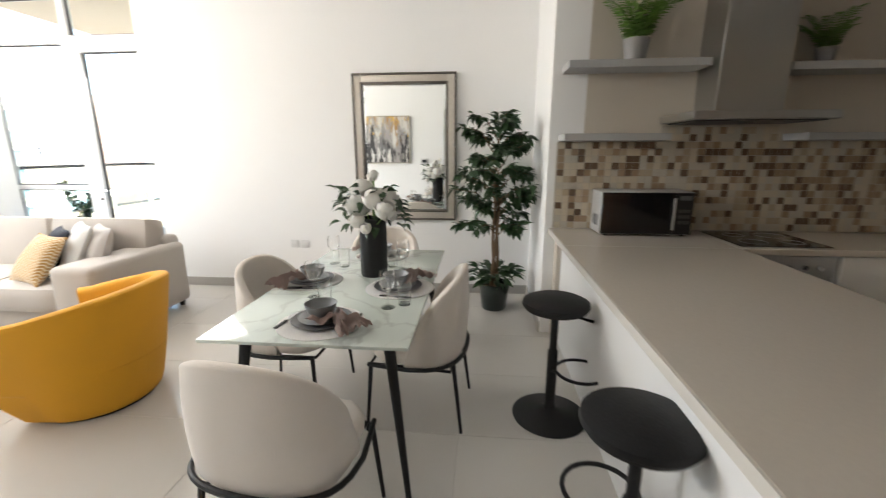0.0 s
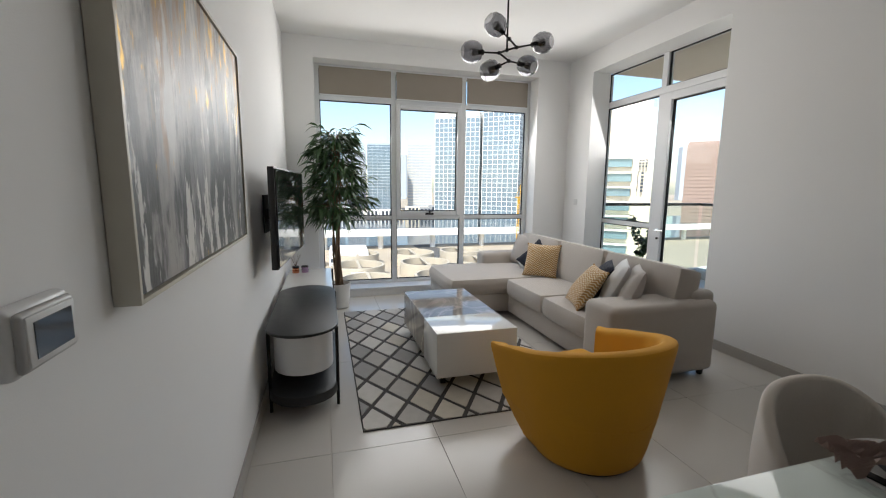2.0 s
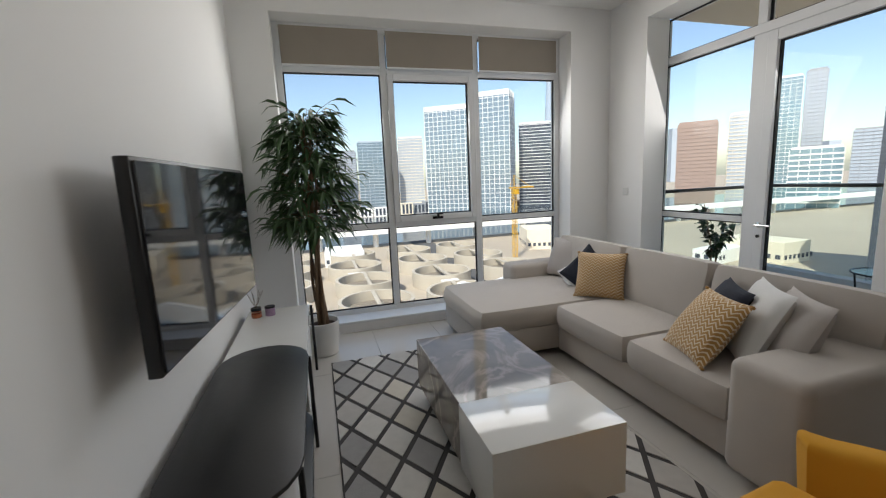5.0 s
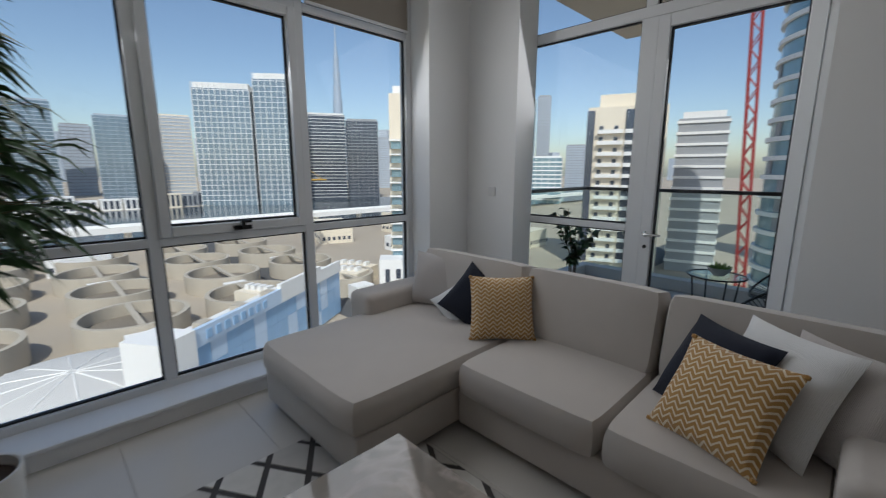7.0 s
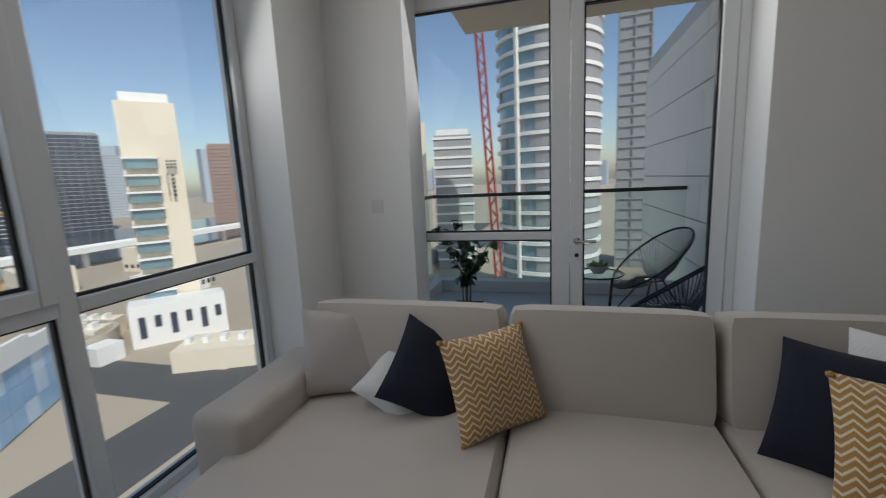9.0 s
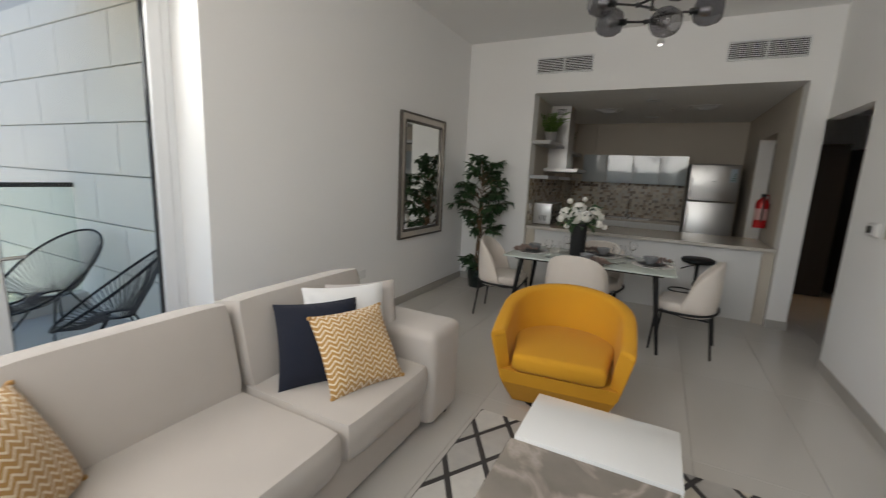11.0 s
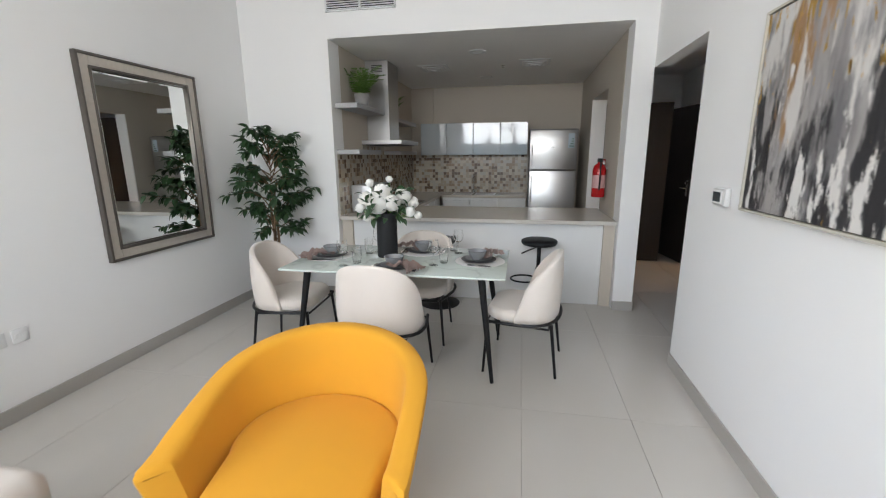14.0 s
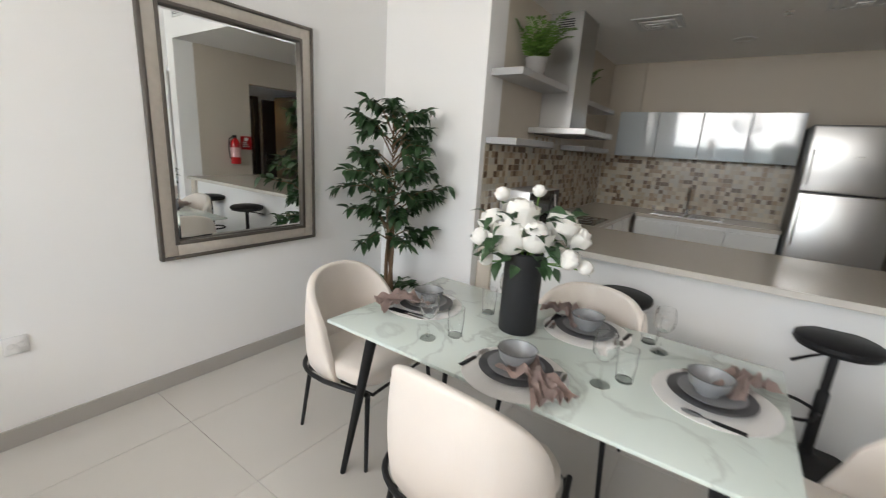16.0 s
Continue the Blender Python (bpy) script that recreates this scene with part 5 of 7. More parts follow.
def kitchen_units():
    t = thing("side_worktop", pose(0, 0, 0), "greige quartz worktop along the tiled wall", "worktop")
    part("slab", box(1.096, 2.42, 0.846, KX - 0.005, KY1 - 0.004, 0.885, 0.002, 1), COUNTER, t)
    part("slab", box(2.61, 1.03, 0.846, KX - 0.005, 2.4195, 0.885, 0.002, 1), COUNTER, t)
    o = thing("oven", pose(1.12, 2.43, 0), "built-in steel and black glass oven under the hob", "oven")
    part("body", box(0, 0.02, 0.10, 0.56, 0.58, 0.845, 0.003, 1), STEEL, o)
    part("door_glass", box(0.03, 0.008, 0.2, 0.53, 0.0195, 0.66, 0.003, 1), HOB, o)
    part("control_panel", box(0.0, 0.005, 0.70, 0.56, 0.0195, 0.84, 0.003, 1), STEEL, o)
    part("handle", tube([(0.06, -0.02, 0.67), (0.5, -0.02, 0.67)], 0.008, 8), STEEL, o)
    for k in range(5):
        b = lathe([(0, 0), (0.017, 0), (0.015, 0.02), (0, 0.02)], 16)
        b.transform(pose(0.1 + 0.09 * k, 0.005, 0.77, 90))
        part("knob", b, CHROME, o)
    h = thing("hob", pose(1.13, 2.47, 0.8855), "black glass hob let into the worktop", "hob")
    part("glass", box(0, 0, 0, 0.54, 0.50, 0.006, 0.002, 1), HOB, h)
    for x, y, r in ((0.15, 0.14, 0.08), (0.39, 0.14, 0.065), (0.15, 0.36, 0.065), (0.39, 0.36, 0.09)):
        part("ring", tube([(x + r * math.cos(a), y + r * math.sin(a), 0.0065) for a in [2 * math.pi * k / 28 for k in range(28)]], 0.0015, 5, True), STEEL, h)
    for x0, x1 in ((1.70, 2.15), (2.16, 2.60)):
        c = thing("base_cabinet", pose(x0, 2.43, 0), "white kitchen base cabinet under the worktop", "cabinet", "base cabinets")
        part("body", box(0, 0.02, 0.1, x1 - x0, 0.6, 0.845), WHITE_SATIN, c)
        part("door", box(0.003, 0, 0.11, x1 - x0 - 0.003, 0.019, 0.84, 0.002, 1), WHITE_GLOSS, c)
    w = (2.4 - 1.04) / 3
    for k in range(3):
        c = thing("base_cabinet", pose(2.63, 1.04 + w * k, 0), "white kitchen base cabinet under the sink", "cabinet", "base cabinets")
        part("body", box(0.02, 0, 0.1, 0.58, w - 0.004, 0.845), WHITE_SATIN, c)
        part("door", box(0, 0.003, 0.11, 0.019, w - 0.006, 0.80, 0.002, 1), WHITE_GLOSS, c)
    w = (2.814 - 1.034) / 4
    fridge_glass = material("pale grey gloss door", (0.46, 0.50, 0.52), 0.06, 0, 0.02, 3, coat=0.6)
    for k in range(4):
        c = thing("wall_cabinet", pose(2.89, 1.034 + w * k, 1.53), "pale grey glossy wall cabinet over the backsplash", "cabinet", "wall cabinets")
        part("body", box(0.022, 0.001, 0, 0.325, w - 0.001, 0.515), WHITE_SATIN, c)
        part("door", box(0, 0.003, 0, 0.02, w - 0.003, 0.515, 0.003, 1), fridge_glass, c, "glossy pale grey door")
    s = thing("kitchen_sink", pose(2.88, 1.9, 0.886), "double steel sink let into the worktop", "sink")
    for y in (-0.36, 0.02):
        b = box(-0.17, y, -0.002, 0.17, y + 0.34, 0.002, 0.001, 1)
        part("rim", b, STEEL, s)
        part("basin", box(-0.14, y + 0.03, 0.0022, 0.14, y + 0.31, 0.0032, 0.0005, 1), material("dark steel basin", (0.25, 0.25, 0.25), 0.3, 1, 0.1, 20), s)
    f = thing("kitchen_tap", pose(3.10, 1.93, 0.888), "tall curved chrome kitchen tap", "tap")
    part("base", lathe([(0, 0), (0.025, 0), (0.022, 0.05), (0, 0.05)], 16), CHROME, f)
    arc = [(0, 0, 0.04), (0, 0, 0.24)] + [(-0.085 + 0.085 * math.cos(a), 0, 0.24 + 0.085 * math.sin(a)) for a in [radians(d) for d in range(15, 181, 15)]] + [(-0.17, 0, 0.2)]
    part("spout", tube(arc, 0.011, 8), CHROME, f)
    part("lever", tube([(0, -0.02, 0.04), (0.0, -0.08, 0.07)], 0.006, 6), CHROME, f)


kitchen_units()


def fridge():
    t = thing("fridge", pose(2.41, 0.31, 0), "tall brushed steel fridge freezer with two doors", "fridge")
    grey = material("grey fridge side", (0.20, 0.205, 0.21), 0.45, 0.3, 0.03, 5)
    part("body", box(0.06, 0, 0.03, 0.72, 0.70, 1.90, 0.006, 2), grey, t)
    part("lower_door", box(0, 0.003, 0.05, 0.057, 0.697, 1.29, 0.012, 3), STEEL, t)
    part("upper_door", box(0, 0.003, 1.30, 0.057, 0.697, 1.89, 0.012, 3), STEEL, t)
    for z0, z1 in ((0.80, 1.22), (1.36, 1.68)):
        part("handle", box(-0.035, 0.655, z0, -0.018, 0.675, z1, 0.006, 2), STEEL, t)
        for z in (z0 + 0.03, z1 - 0.04):
            part("handle_mount", box(-0.02, 0.658, z, 0.001, 0.672, z + 0.015), STEEL, t)
    part("energy_label", box(-0.002, 0.05, 1.62, -0.0005, 0.14, 1.83), material("blue white sticker", (0.45, 0.55, 0.62), 0.4, 0, 0.1, 40), t, "pale sticker with printed bars")
    for k in range(4):
        part("label_bar", box(-0.003, 0.06, 1.64 + 0.035 * k, -0.0021, 0.12 - 0.012 * k, 1.655 + 0.035 * k), material("sticker print", (0.1, 0.2, 0.15), 0.5), t)
    part("badge", box(-0.002, 0.32, 1.62, -0.0005, 0.38, 1.633), CHROME, t)


fridge()


def microwave():
    t = thing("microwave", pose(0.34, 2.76, 0.8855), "silver microwave oven with a black glass door", "microwave")
    part("body", box(0, 0.012, 0.01, 0.62, 0.27, 0.31, 0.006, 2), material("silver painted steel", (0.62, 0.62, 0.62), 0.35, 0.5, 0.03, 10), t)
    part("door", box(0.004, 0, 0.016, 0.50, 0.0115, 0.305, 0.003, 1), HOB, t, "black glass door")
    part("control_panel", box(0.503, 0, 0.016, 0.616, 0.0115, 0.305, 0.003, 1), BLACK_METAL, t)
    part("handle", tube([(0.485, -0.012, 0.05), (0.48, -0.028, 0.16), (0.485, -0.012, 0.27)], 0.008, 8), STEEL, t)
    part("display", box(0.52, -0.0015, 0.255, 0.60, -0.0005, 0.285), material("grey display", (0.12, 0.13, 0.13), 0.2), t)
    for k in range(9):
        part("button", box(0.522 + 0.027 * (k % 3), -0.002, 0.09 + 0.04 * (k // 3), 0.542 + 0.027 * (k % 3), -0.0003, 0.112 + 0.04 * (k // 3), 0.001, 1), material("button grey", (0.05, 0.05, 0.05), 0.4), t)
    for k in range(6):
        # dark bars put the shade of the louvre slots into colour
        part("side_louvre", box(-0.002, 0.08 + 0.02 * k, 0.06, 0.0005, 0.088 + 0.02 * k, 0.14), material("louvre shadow", (0.12, 0.12, 0.12), 0.6), t)
    for x in (0.05, 0.57):
        for y in (0.04, 0.24):
            part("foot", box(x - 0.012, y - 0.012, 0, x + 0.012, y + 0.012, 0.0105), BLACK_METAL, t)


microwave()


def hood():
    t = thing("cooker_hood", pose(1.20, KY1 - 0.003, 0), "brushed steel chimney cooker hood on the wall", "cooker hood")
    part("canopy", box(-0.42, -0.50, 1.66, 0.42, 0, 1.71, 0.003, 1), STEEL, t)
    part("underside", box(-0.38, -0.46, 1.652, 0.38, -0.04, 1.6595), material("dark filter mesh", (0.12, 0.12, 0.12), 0.5, 0.7, 0.2, 80), t)
    part("chimney", box(-0.20, -0.29, 1.7105, 0.22, 0, KC - 0.003, 0.002, 1), STEEL, t)
    sl = bmesh.new()
    for k in range(5):
        box(-0.2025, -0.22 + 0.0, 2.52 + 0.018 * k, -0.2003, -0.08, 2.528 + 0.018 * k, bm=sl)
    part("vent_slots", sl, GASKET, t)


hood()


def shelves():
    grey = material("grey laminate shelf", (0.42, 0.42, 0.42), 0.4, 0, 0.03, 12)
    for x0, x1, z, d in ((0.065, 0.97, 2.035, 0.25), (0.065, 0.775, 1.565, 0.25), (1.46, 2.55, 2.0, 0.25), (1.63, 2.55, 1.565, 0.25)):
        t = thing("wall_shelf", pose(x0, KY1, z), "grey floating shelf on the kitchen wall", "shelf", "floating shelves")
        part("board", box(0, -d, -0.024, x1 - x0, -0.003, 0.024, 0.002, 1), grey, t)
    for x, z, s in ((0.52, 2.0595, 1.3), (1.72, 2.0245, 0.9)):
        p = thing("fern_pot", pose(x, KY1 - 0.13, z), "small artificial fern in a grey pot on the shelf", "plant", "ferns on the shelves")
        part("pot", lathe([(0, 0), (0.05 * s, 0), (0.066 * s, 0.11 * s), (0.06 * s, 0.11 * s), (0.055 * s, 0.09 * s), (0, 0.09 * s)], 20), material("grey clay", (0.3, 0.29, 0.28), 0.7, 0, 0.1, 30), p)
        rng = random.Random(int(x * 50))
        bm = bmesh.new()
        for k in range(17):
            a, L, up = rng.uniform(0, 6.283), rng.uniform(0.18, 0.30) * s, rng.uniform(0.16, 0.32) * s
            for q in range(14):
                u = (q + 1) / 14
                r = L * u * 0.75
                z2 = 0.1 * s + up * (1.6 * u - 0.8 * u * u)
                y2 = min(0.115, r * math.sin(a))
                for side in (-1, 1):
                    leaf(bm, Vector((r * math.cos(a), y2, z2)), a + side * 0.95, 12, 0.075 * s * (1.1 - 0.7 * u), 0.3, rng, 0.1)
        part("fronds", bm, BRIGHT_LEAF, p)


shelves()


def extinguisher():
    t = thing("fire_extinguisher", pose(0.71, KY0, 1.06), "red fire extinguisher hung on the kitchen wall", "fire extinguisher")
    red = material("red enamel", (0.42, 0.012, 0.015), 0.25, 0, 0.05, 8)
    part("cylinder", lathe([(0, 0), (0.066, 0), (0.07, 0.012), (0.07, 0.30), (0.055, 0.345), (0.025, 0.365), (0.025, 0.38), (0, 0.38)], 24), red, t).location = (0, 0.085, 0)
    part("label", lathe([(0.0705, 0.10), (0.0712, 0.10), (0.0712, 0.24), (0.0705, 0.24)], 24), material("white red label", (0.6, 0.35, 0.34), 0.5, 0, 0.3, 50), t, "pale printed label").location = (0, 0.085, 0)
    part("valve", box(-0.03, 0.06, 0.38, 0.02, 0.11, 0.42, 0.006, 2), BLACK_METAL, t)
    part("hose", tube([(-0.03, 0.085, 0.40), (-0.09, 0.09, 0.36), (-0.10, 0.09, 0.2), (-0.085, 0.09, 0.08)], 0.009, 8), BLACK_METAL, t)
    part("wall_hook", box(-0.015, 0.001, 0.30, 0.015, 0.055, 0.33), STEEL, t)
    s = thing("fire_sign", pose(0.93, KY0, 1.37), "square red fire safety sign on the kitchen wall", "sign")
    part("board", box(-0.09, 0.001, -0.1, 0.09, 0.004, 0.1, 0.001, 1), red, s)
    for k in range(3):
        part("text_bar", box(-0.06, 0.0042, -0.06 + 0.03 * k, 0.05 - 0.02 * k, 0.0052, -0.05 + 0.03 * k), SOCKET, s)
    part("pictogram", box(-0.03, 0.0042, 0.03, 0.03, 0.0052, 0.08), SOCKET, s)


extinguisher()


def kitchen_ceiling_fittings():
    for x, y in ((0.80, 1.645), (2.37, 1.68)):
        t = thing("downlight", pose(x, y, KC), "round white recessed ceiling light, switched off", "ceiling light", "kitchen downlights")
        part("ring", lathe([(0.06, -0.002), (0.095, -0.004), (0.098, -0.012), (0.07, -0.014), (0.06, -0.006)], 28), FRAME, t)
        part("diffuser", lathe([(0, -0.005), (0.06, -0.005), (0.06, -0.003), (0, -0.003)], 28), SOCKET, t)
    for x, y in ((1.58, 2.29), (1.50, 1.0)):
        t = thing("ceiling_diffuser", pose(x, y, KC), "square white air diffuser in the kitchen ceiling", "vent", "kitchen air diffusers")
        for k, (r, z) in enumerate(((0.19, -0.006), (0.14, -0.022), (0.09, -0.032), (0.045, -0.04))):
            b = bmesh.new()
            for a0, b0, c0, d0 in ((-r, -r, r, -r + 0.03), (-r, r - 0.03, r, r), (-r, -r + 0.03, -r + 0.03, r - 0.03), (r - 0.03, -r + 0.03, r, r - 0.03)):
                box(a0, b0, z - 0.004, c0, d0, z + 0.003, bm=b)
            part("blade", b, FRAME, t)
    t = thing("sprinkler", pose(1.63, 1.40, KC), "small chrome ceiling sprinkler head", "sprinkler")
    part("head", lathe([(0, -0.03), (0.018, -0.028), (0.018, -0.022), (0.008, -0.02), (0.008, -0.006), (0.03, -0.005), (0.03, -0.001), (0, -0.001)], 16), CHROME, t)


kitchen_ceiling_fittings()
structure("trim", tube([(KX - 0.02, 2.66, 2.06), (KX - 0.02, 2.66, KC)], 0.014, 8), KITCHEN_WALL, "beige painted pipe above the cabinets", "pipe")


# ---- hall doors ----
def hall():
    wall("wall_door_reveal", [(2.10, 0.002, 0, 2.119, KY0 - 0.002, 2.249)], "white painted door reveal")
    k = thing("door_4", pose(2.125, -0.01, 0), "dark brown wooden kitchen door standing open", "door")
    k["kind"] = "structure"
    part("leaf", box(0, -0.85, 0.01, 0.04, 0, 2.2, 0.003, 1), DARK_WOOD, k)
    d = thing("door_2", pose(2.97, -1.0, 0, 0, 0, 10), "open dark wenge entrance door with a steel handle", "door")
    d["kind"] = "structure"
    part("leaf", box(-0.95, -0.025, 0.01, 0, 0.025, 2.16, 0.003, 1), DARK_WOOD, d)
    h = box(-0.90, 0.025, 0.95, -0.86, 0.033, 1.17, 0.003, 1)
    tube([(-0.88, 0.03, 1.06), (-0.88, 0.065, 1.06), (-0.78, 0.07, 1.06)], 0.009, 8, bm=h)
    part("door_handle", h, CHROME, d, "steel lever handle and plate")
    part("lock_knob", lathe([(0, 0), (0.02, 0), (0.02, 0.02), (0, 0.02)], 14), CHROME, d).matrix_basis = pose(-0.88, 0.033, 1.13, -90)
    f = thing("door_3", pose(0, HALL_Y, 0), "dark wenge door frame of a side room", "door")
    f["kind"] = "structure"
    part("frame", box(1.98, -0.12, 0, 2.09, 0.02, 2.22, 0.003, 1), DARK_WOOD, f)
    part("frame", box(1.14, -0.12, 0, 1.25, 0.02, 2.22, 0.003, 1), DARK_WOOD, f)
    part("frame", box(1.25, -0.12, 2.15, 1.98, 0.02, 2.22, 0.003, 1), DARK_WOOD, f)
    leafp = box(0, -0.02, 0.01, 0.72, 0.02, 2.14, 0.003, 1)
    leafp.transform(pose(1.965, -0.14, 0, 0, 0, -100))
    part("leaf", leafp, ORANGE_WOOD, f, "open orange brown wooden leaf")


hall()


def side_room_lamp():
    """Warm ceiling lamp that is lit in the side room behind the hallway."""
    t = thing("ceiling_lamp", pose(1.75, -2.05, 2.749), "round warm ceiling lamp lit in the side room", "ceiling lamp")
    part("base", lathe([(0, 0), (0.13, 0), (0.13, -0.02), (0, -0.02)], 28), FRAME, t)
    part("shade", lathe([(0, -0.075), (0.07, -0.068), (0.115, -0.045), (0.125, -0.0205), (0, -0.0205)], 28), emitter("warm lamp glass", (1.0, 0.62, 0.28), 3.0), t)
    d = bpy.data.lights.new("side_room_lamp", "POINT")
    d.energy, d.color, d.shadow_soft_size = 5.0, (1.0, 0.6, 0.28), 0.1
    new("side_room_lamp", d).location = (1.75, -2.05, 2.55)


side_room_lamp()


# ---- mosaic backsplash ----
def mosaic():
    tones = [material("mosaic " + n, c, 0.25, 0, 0.08, 60) for n, c in (("cream", (0.56, 0.49, 0.38)), ("sand", (0.44, 0.36, 0.26)), ("tan", (0.33, 0.24, 0.16)), ("umber", (0.15, 0.10, 0.065)), ("stone", (0.50, 0.46, 0.39)))]
    grout = material("mosaic grout", (0.46, 0.42, 0.36), 0.9)
    rng = random.Random(8)
    s, g = 0.05, 0.003
    def run(parent, horizontal, u0, u1, z0, z1, place, near):
        nu, nz = int(round((u1 - u0) / s)), int(round((z1 - z0) / s))
        rest = [bmesh.new() for _ in tones]
        meshes = []
        for m in tones:
            b = box(0, -0.004, 0, s - g, 0.0, s - g, 0.001, 1) if horizontal else box(-0.004, 0, 0, 0, s - g, s - g, 0.001, 1)
            ob = part("mosaic_tile", b, m, parent, smooth=False)
            meshes.append(ob.data)
            bpy.data.objects.remove(ob)
        count = 0
        for i in range(nu):
            for j in range(nz):
                k = rng.choices(range(5), (5, 3, 3, 3, 4))[0]
                p = place(u0 + i * s, z0 + j * s)
                if near(u0 + i * s, z0 + j * s) and count < 300:
                    ob = new("mosaic_tile", meshes[k])
                    ob.parent = parent
                    ob.location = p
                    count += 1
                else:
                    own = rest[k]
                    x, y, z = p
                    if horizontal:
                        vs = [own.verts.new(c) for c in ((x, y - 0.004, z), (x + s - g, y - 0.004, z), (x + s - g, y - 0.004, z + s - g), (x, y - 0.004, z + s - g))]
                    else:
                        vs = [own.verts.new(c) for c in ((x - 0.004, y + s - g, z), (x - 0.004, y, z), (x - 0.004, y, z + s - g), (x - 0.004, y + s - g, z + s - g))]
                    own.faces.new(vs)
        for k, own in enumerate(rest):
            tagged(part("mosaic_field", own, tones[k], parent, smooth=False), kind="stuff")
    a = structure("backsplash_side", box(0.06, KY1 - 0.004, 0.887, KX - 0.012, KY1 - 0.0005, 1.54), grout, "brown and cream mosaic tiles behind the hob", "tiles")
    run(a, True, 0.07, KX - 0.02, 0.889, 1.54, lambda u, z: (u, KY1 - 0.004, z), lambda u, z: u < 1.1)
    b = structure("backsplash_back", box(KX - 0.008, 1.03, 0.887, KX - 0.0005, KY1 - 0.006, 1.53), grout, "brown and cream mosaic tiles behind the sink", "tiles")
    run(b, False, 1.035, KY1 - 0.02, 0.889, 1.53, lambda u, z: (KX - 0.008, u, z), lambda u, z: False)
    c = structure("backsplash_hood", box(0.80, KY1 - 0.004, 1.5405, 1.60, KY1 - 0.0005, 1.65), grout, "mosaic tiles below the cooker hood", "tiles")
    run(c, True, 0.80, 1.60, 1.541, 1.641, lambda u, z: (u, KY1 - 0.004, z), lambda u, z: False)


mosaic()


# ---- balcony ----
CLAD = material("beige stone cladding", (0.80, 0.77, 0.71), 0.7, 0, 0.05, 2, 0.1, 40)
CONCRETE = material("painted concrete", (0.55, 0.54, 0.52), 0.8, 0, 0.06, 3)
DARK_RAIL = material("dark bronze rail", (0.05, 0.045, 0.042), 0.4, 0.5, 0.1, 10)
def balcony():
    structure("balcony_floor", box(-6.75, 4.395, -0.3, -3.55, 6.95, -0.04), material("grey balcony tile", (0.42, 0.43, 0.44), 0.4, 0, 0.05, 2), "pale grey balcony floor tiles", "floor")
    structure("balcony_kerb", box(-6.75, 6.76, -0.04, -3.55, 6.95, 0.12, 0.01, 2), CONCRETE, "low concrete upstand at the balcony edge", "kerb")
    structure("balcony_kerb_end", box(-6.75, 4.395, -0.04, -6.6, 6.755, 0.12, 0.01, 2), CONCRETE, "low concrete upstand at the balcony end", "kerb")
    structure("balcony_soffit", slab([(-6.05, 4.4), (-3.55, 4.4), (-3.55, 6.3), (-6.05, 6.3)], 3.09, 3.3), material("beige balcony soffit", (0.60, 0.52, 0.42), 0.8, 0, 0.04, 2), "beige painted underside of the balcony above", "ceiling")
    w = structure("wall_balcony", box(-3.55, 4.396, -0.3, -3.30, 9.4, 3.3), CONCRETE, "concrete wall behind the balcony cladding", "wall")
    for j in range(7):
        z0, z1 = -0.04 + 0.48 * j, -0.04 + 0.48 * (j + 1) - 0.012
        for i in range(5):
            y0 = 4.40 + i * 1.0 - (0.5 if j % 2 else 0)
            a, b = max(4.40, y0), min(9.4, y0 + 0.992)
            part("stone_panel", box(-3.585, a, z0, -3.551, b, min(z1, 3.08), 0.003, 1), CLAD, w, smooth=False)
        if j % 2:
            part("stone_panel", box(-3.585, 8.90, z0, -3.551, 9.4, min(z1, 3.08), 0.003, 1), CLAD, w, smooth=False)
    r = thing("balcony_railing", pose(0, 0, 0), "frameless glass railing with a dark metal handrail", "railing")
    part("handrail", box(-6.74, 6.83, 1.24, -3.59, 6.89, 1.285, 0.006, 2), DARK_RAIL, r)
    part("handrail", box(-6.74, 4.40, 1.24, -6.68, 6.829, 1.285, 0.006, 2), DARK_RAIL, r)
    rg = pane_mat("railing glass", (0.90, 0.95, 0.93))
    for k in range(3):
        part("glass_panel", box(-6.67 + 1.03 * k, 6.855, 0.12, -5.65 + 1.03 * k, 6.865, 1.24), rg, r).visible_shadow = False
    for k in range(2):
        part("glass_panel", box(-6.715, 4.41 + 1.21 * k, 0.12, -6.705, 5.61 + 1.21 * k, 1.24), rg, r).visible_shadow = False
    t = thing("balcony_table", pose(-4.69, 5.62, -0.04), "small round glass table on thin black legs", "table")
    part("top", lathe([(0, 0.535), (0.25, 0.535), (0.25, 0.545), (0, 0.545)], 32), pane_mat("table glass", (0.82, 0.9, 0.9)), t)
    part("rim", tube([(0.25 * math.cos(a), 0.25 * math.sin(a), 0.54) for a in [2 * math.pi * k / 32 for k in range(32)]], 0.008, 6, True), BLACK_METAL, t)
    for k in range(4):
        a = 0.6 + k * math.pi / 2
        part("leg", tube([(0.22 * math.cos(a), 0.22 * math.sin(a), 0.53), (0.16 * math.cos(a), 0.16 * math.sin(a), 0.0)], 0.008, 6), BLACK_METAL, t)
    b = thing("succulent_bowl", pose(-4.67, 5.62, 0.506), "grey bowl with a small green succulent", "plant")
    part("bowl", lathe([(0, 0), (0.05, 0), (0.09, 0.05), (0.11, 0.08), (0.1, 0.08), (0.08, 0.05), (0, 0.04)], 24), CONCRETE, b)
    rng = random.Random(5)
    bm = bmesh.new()
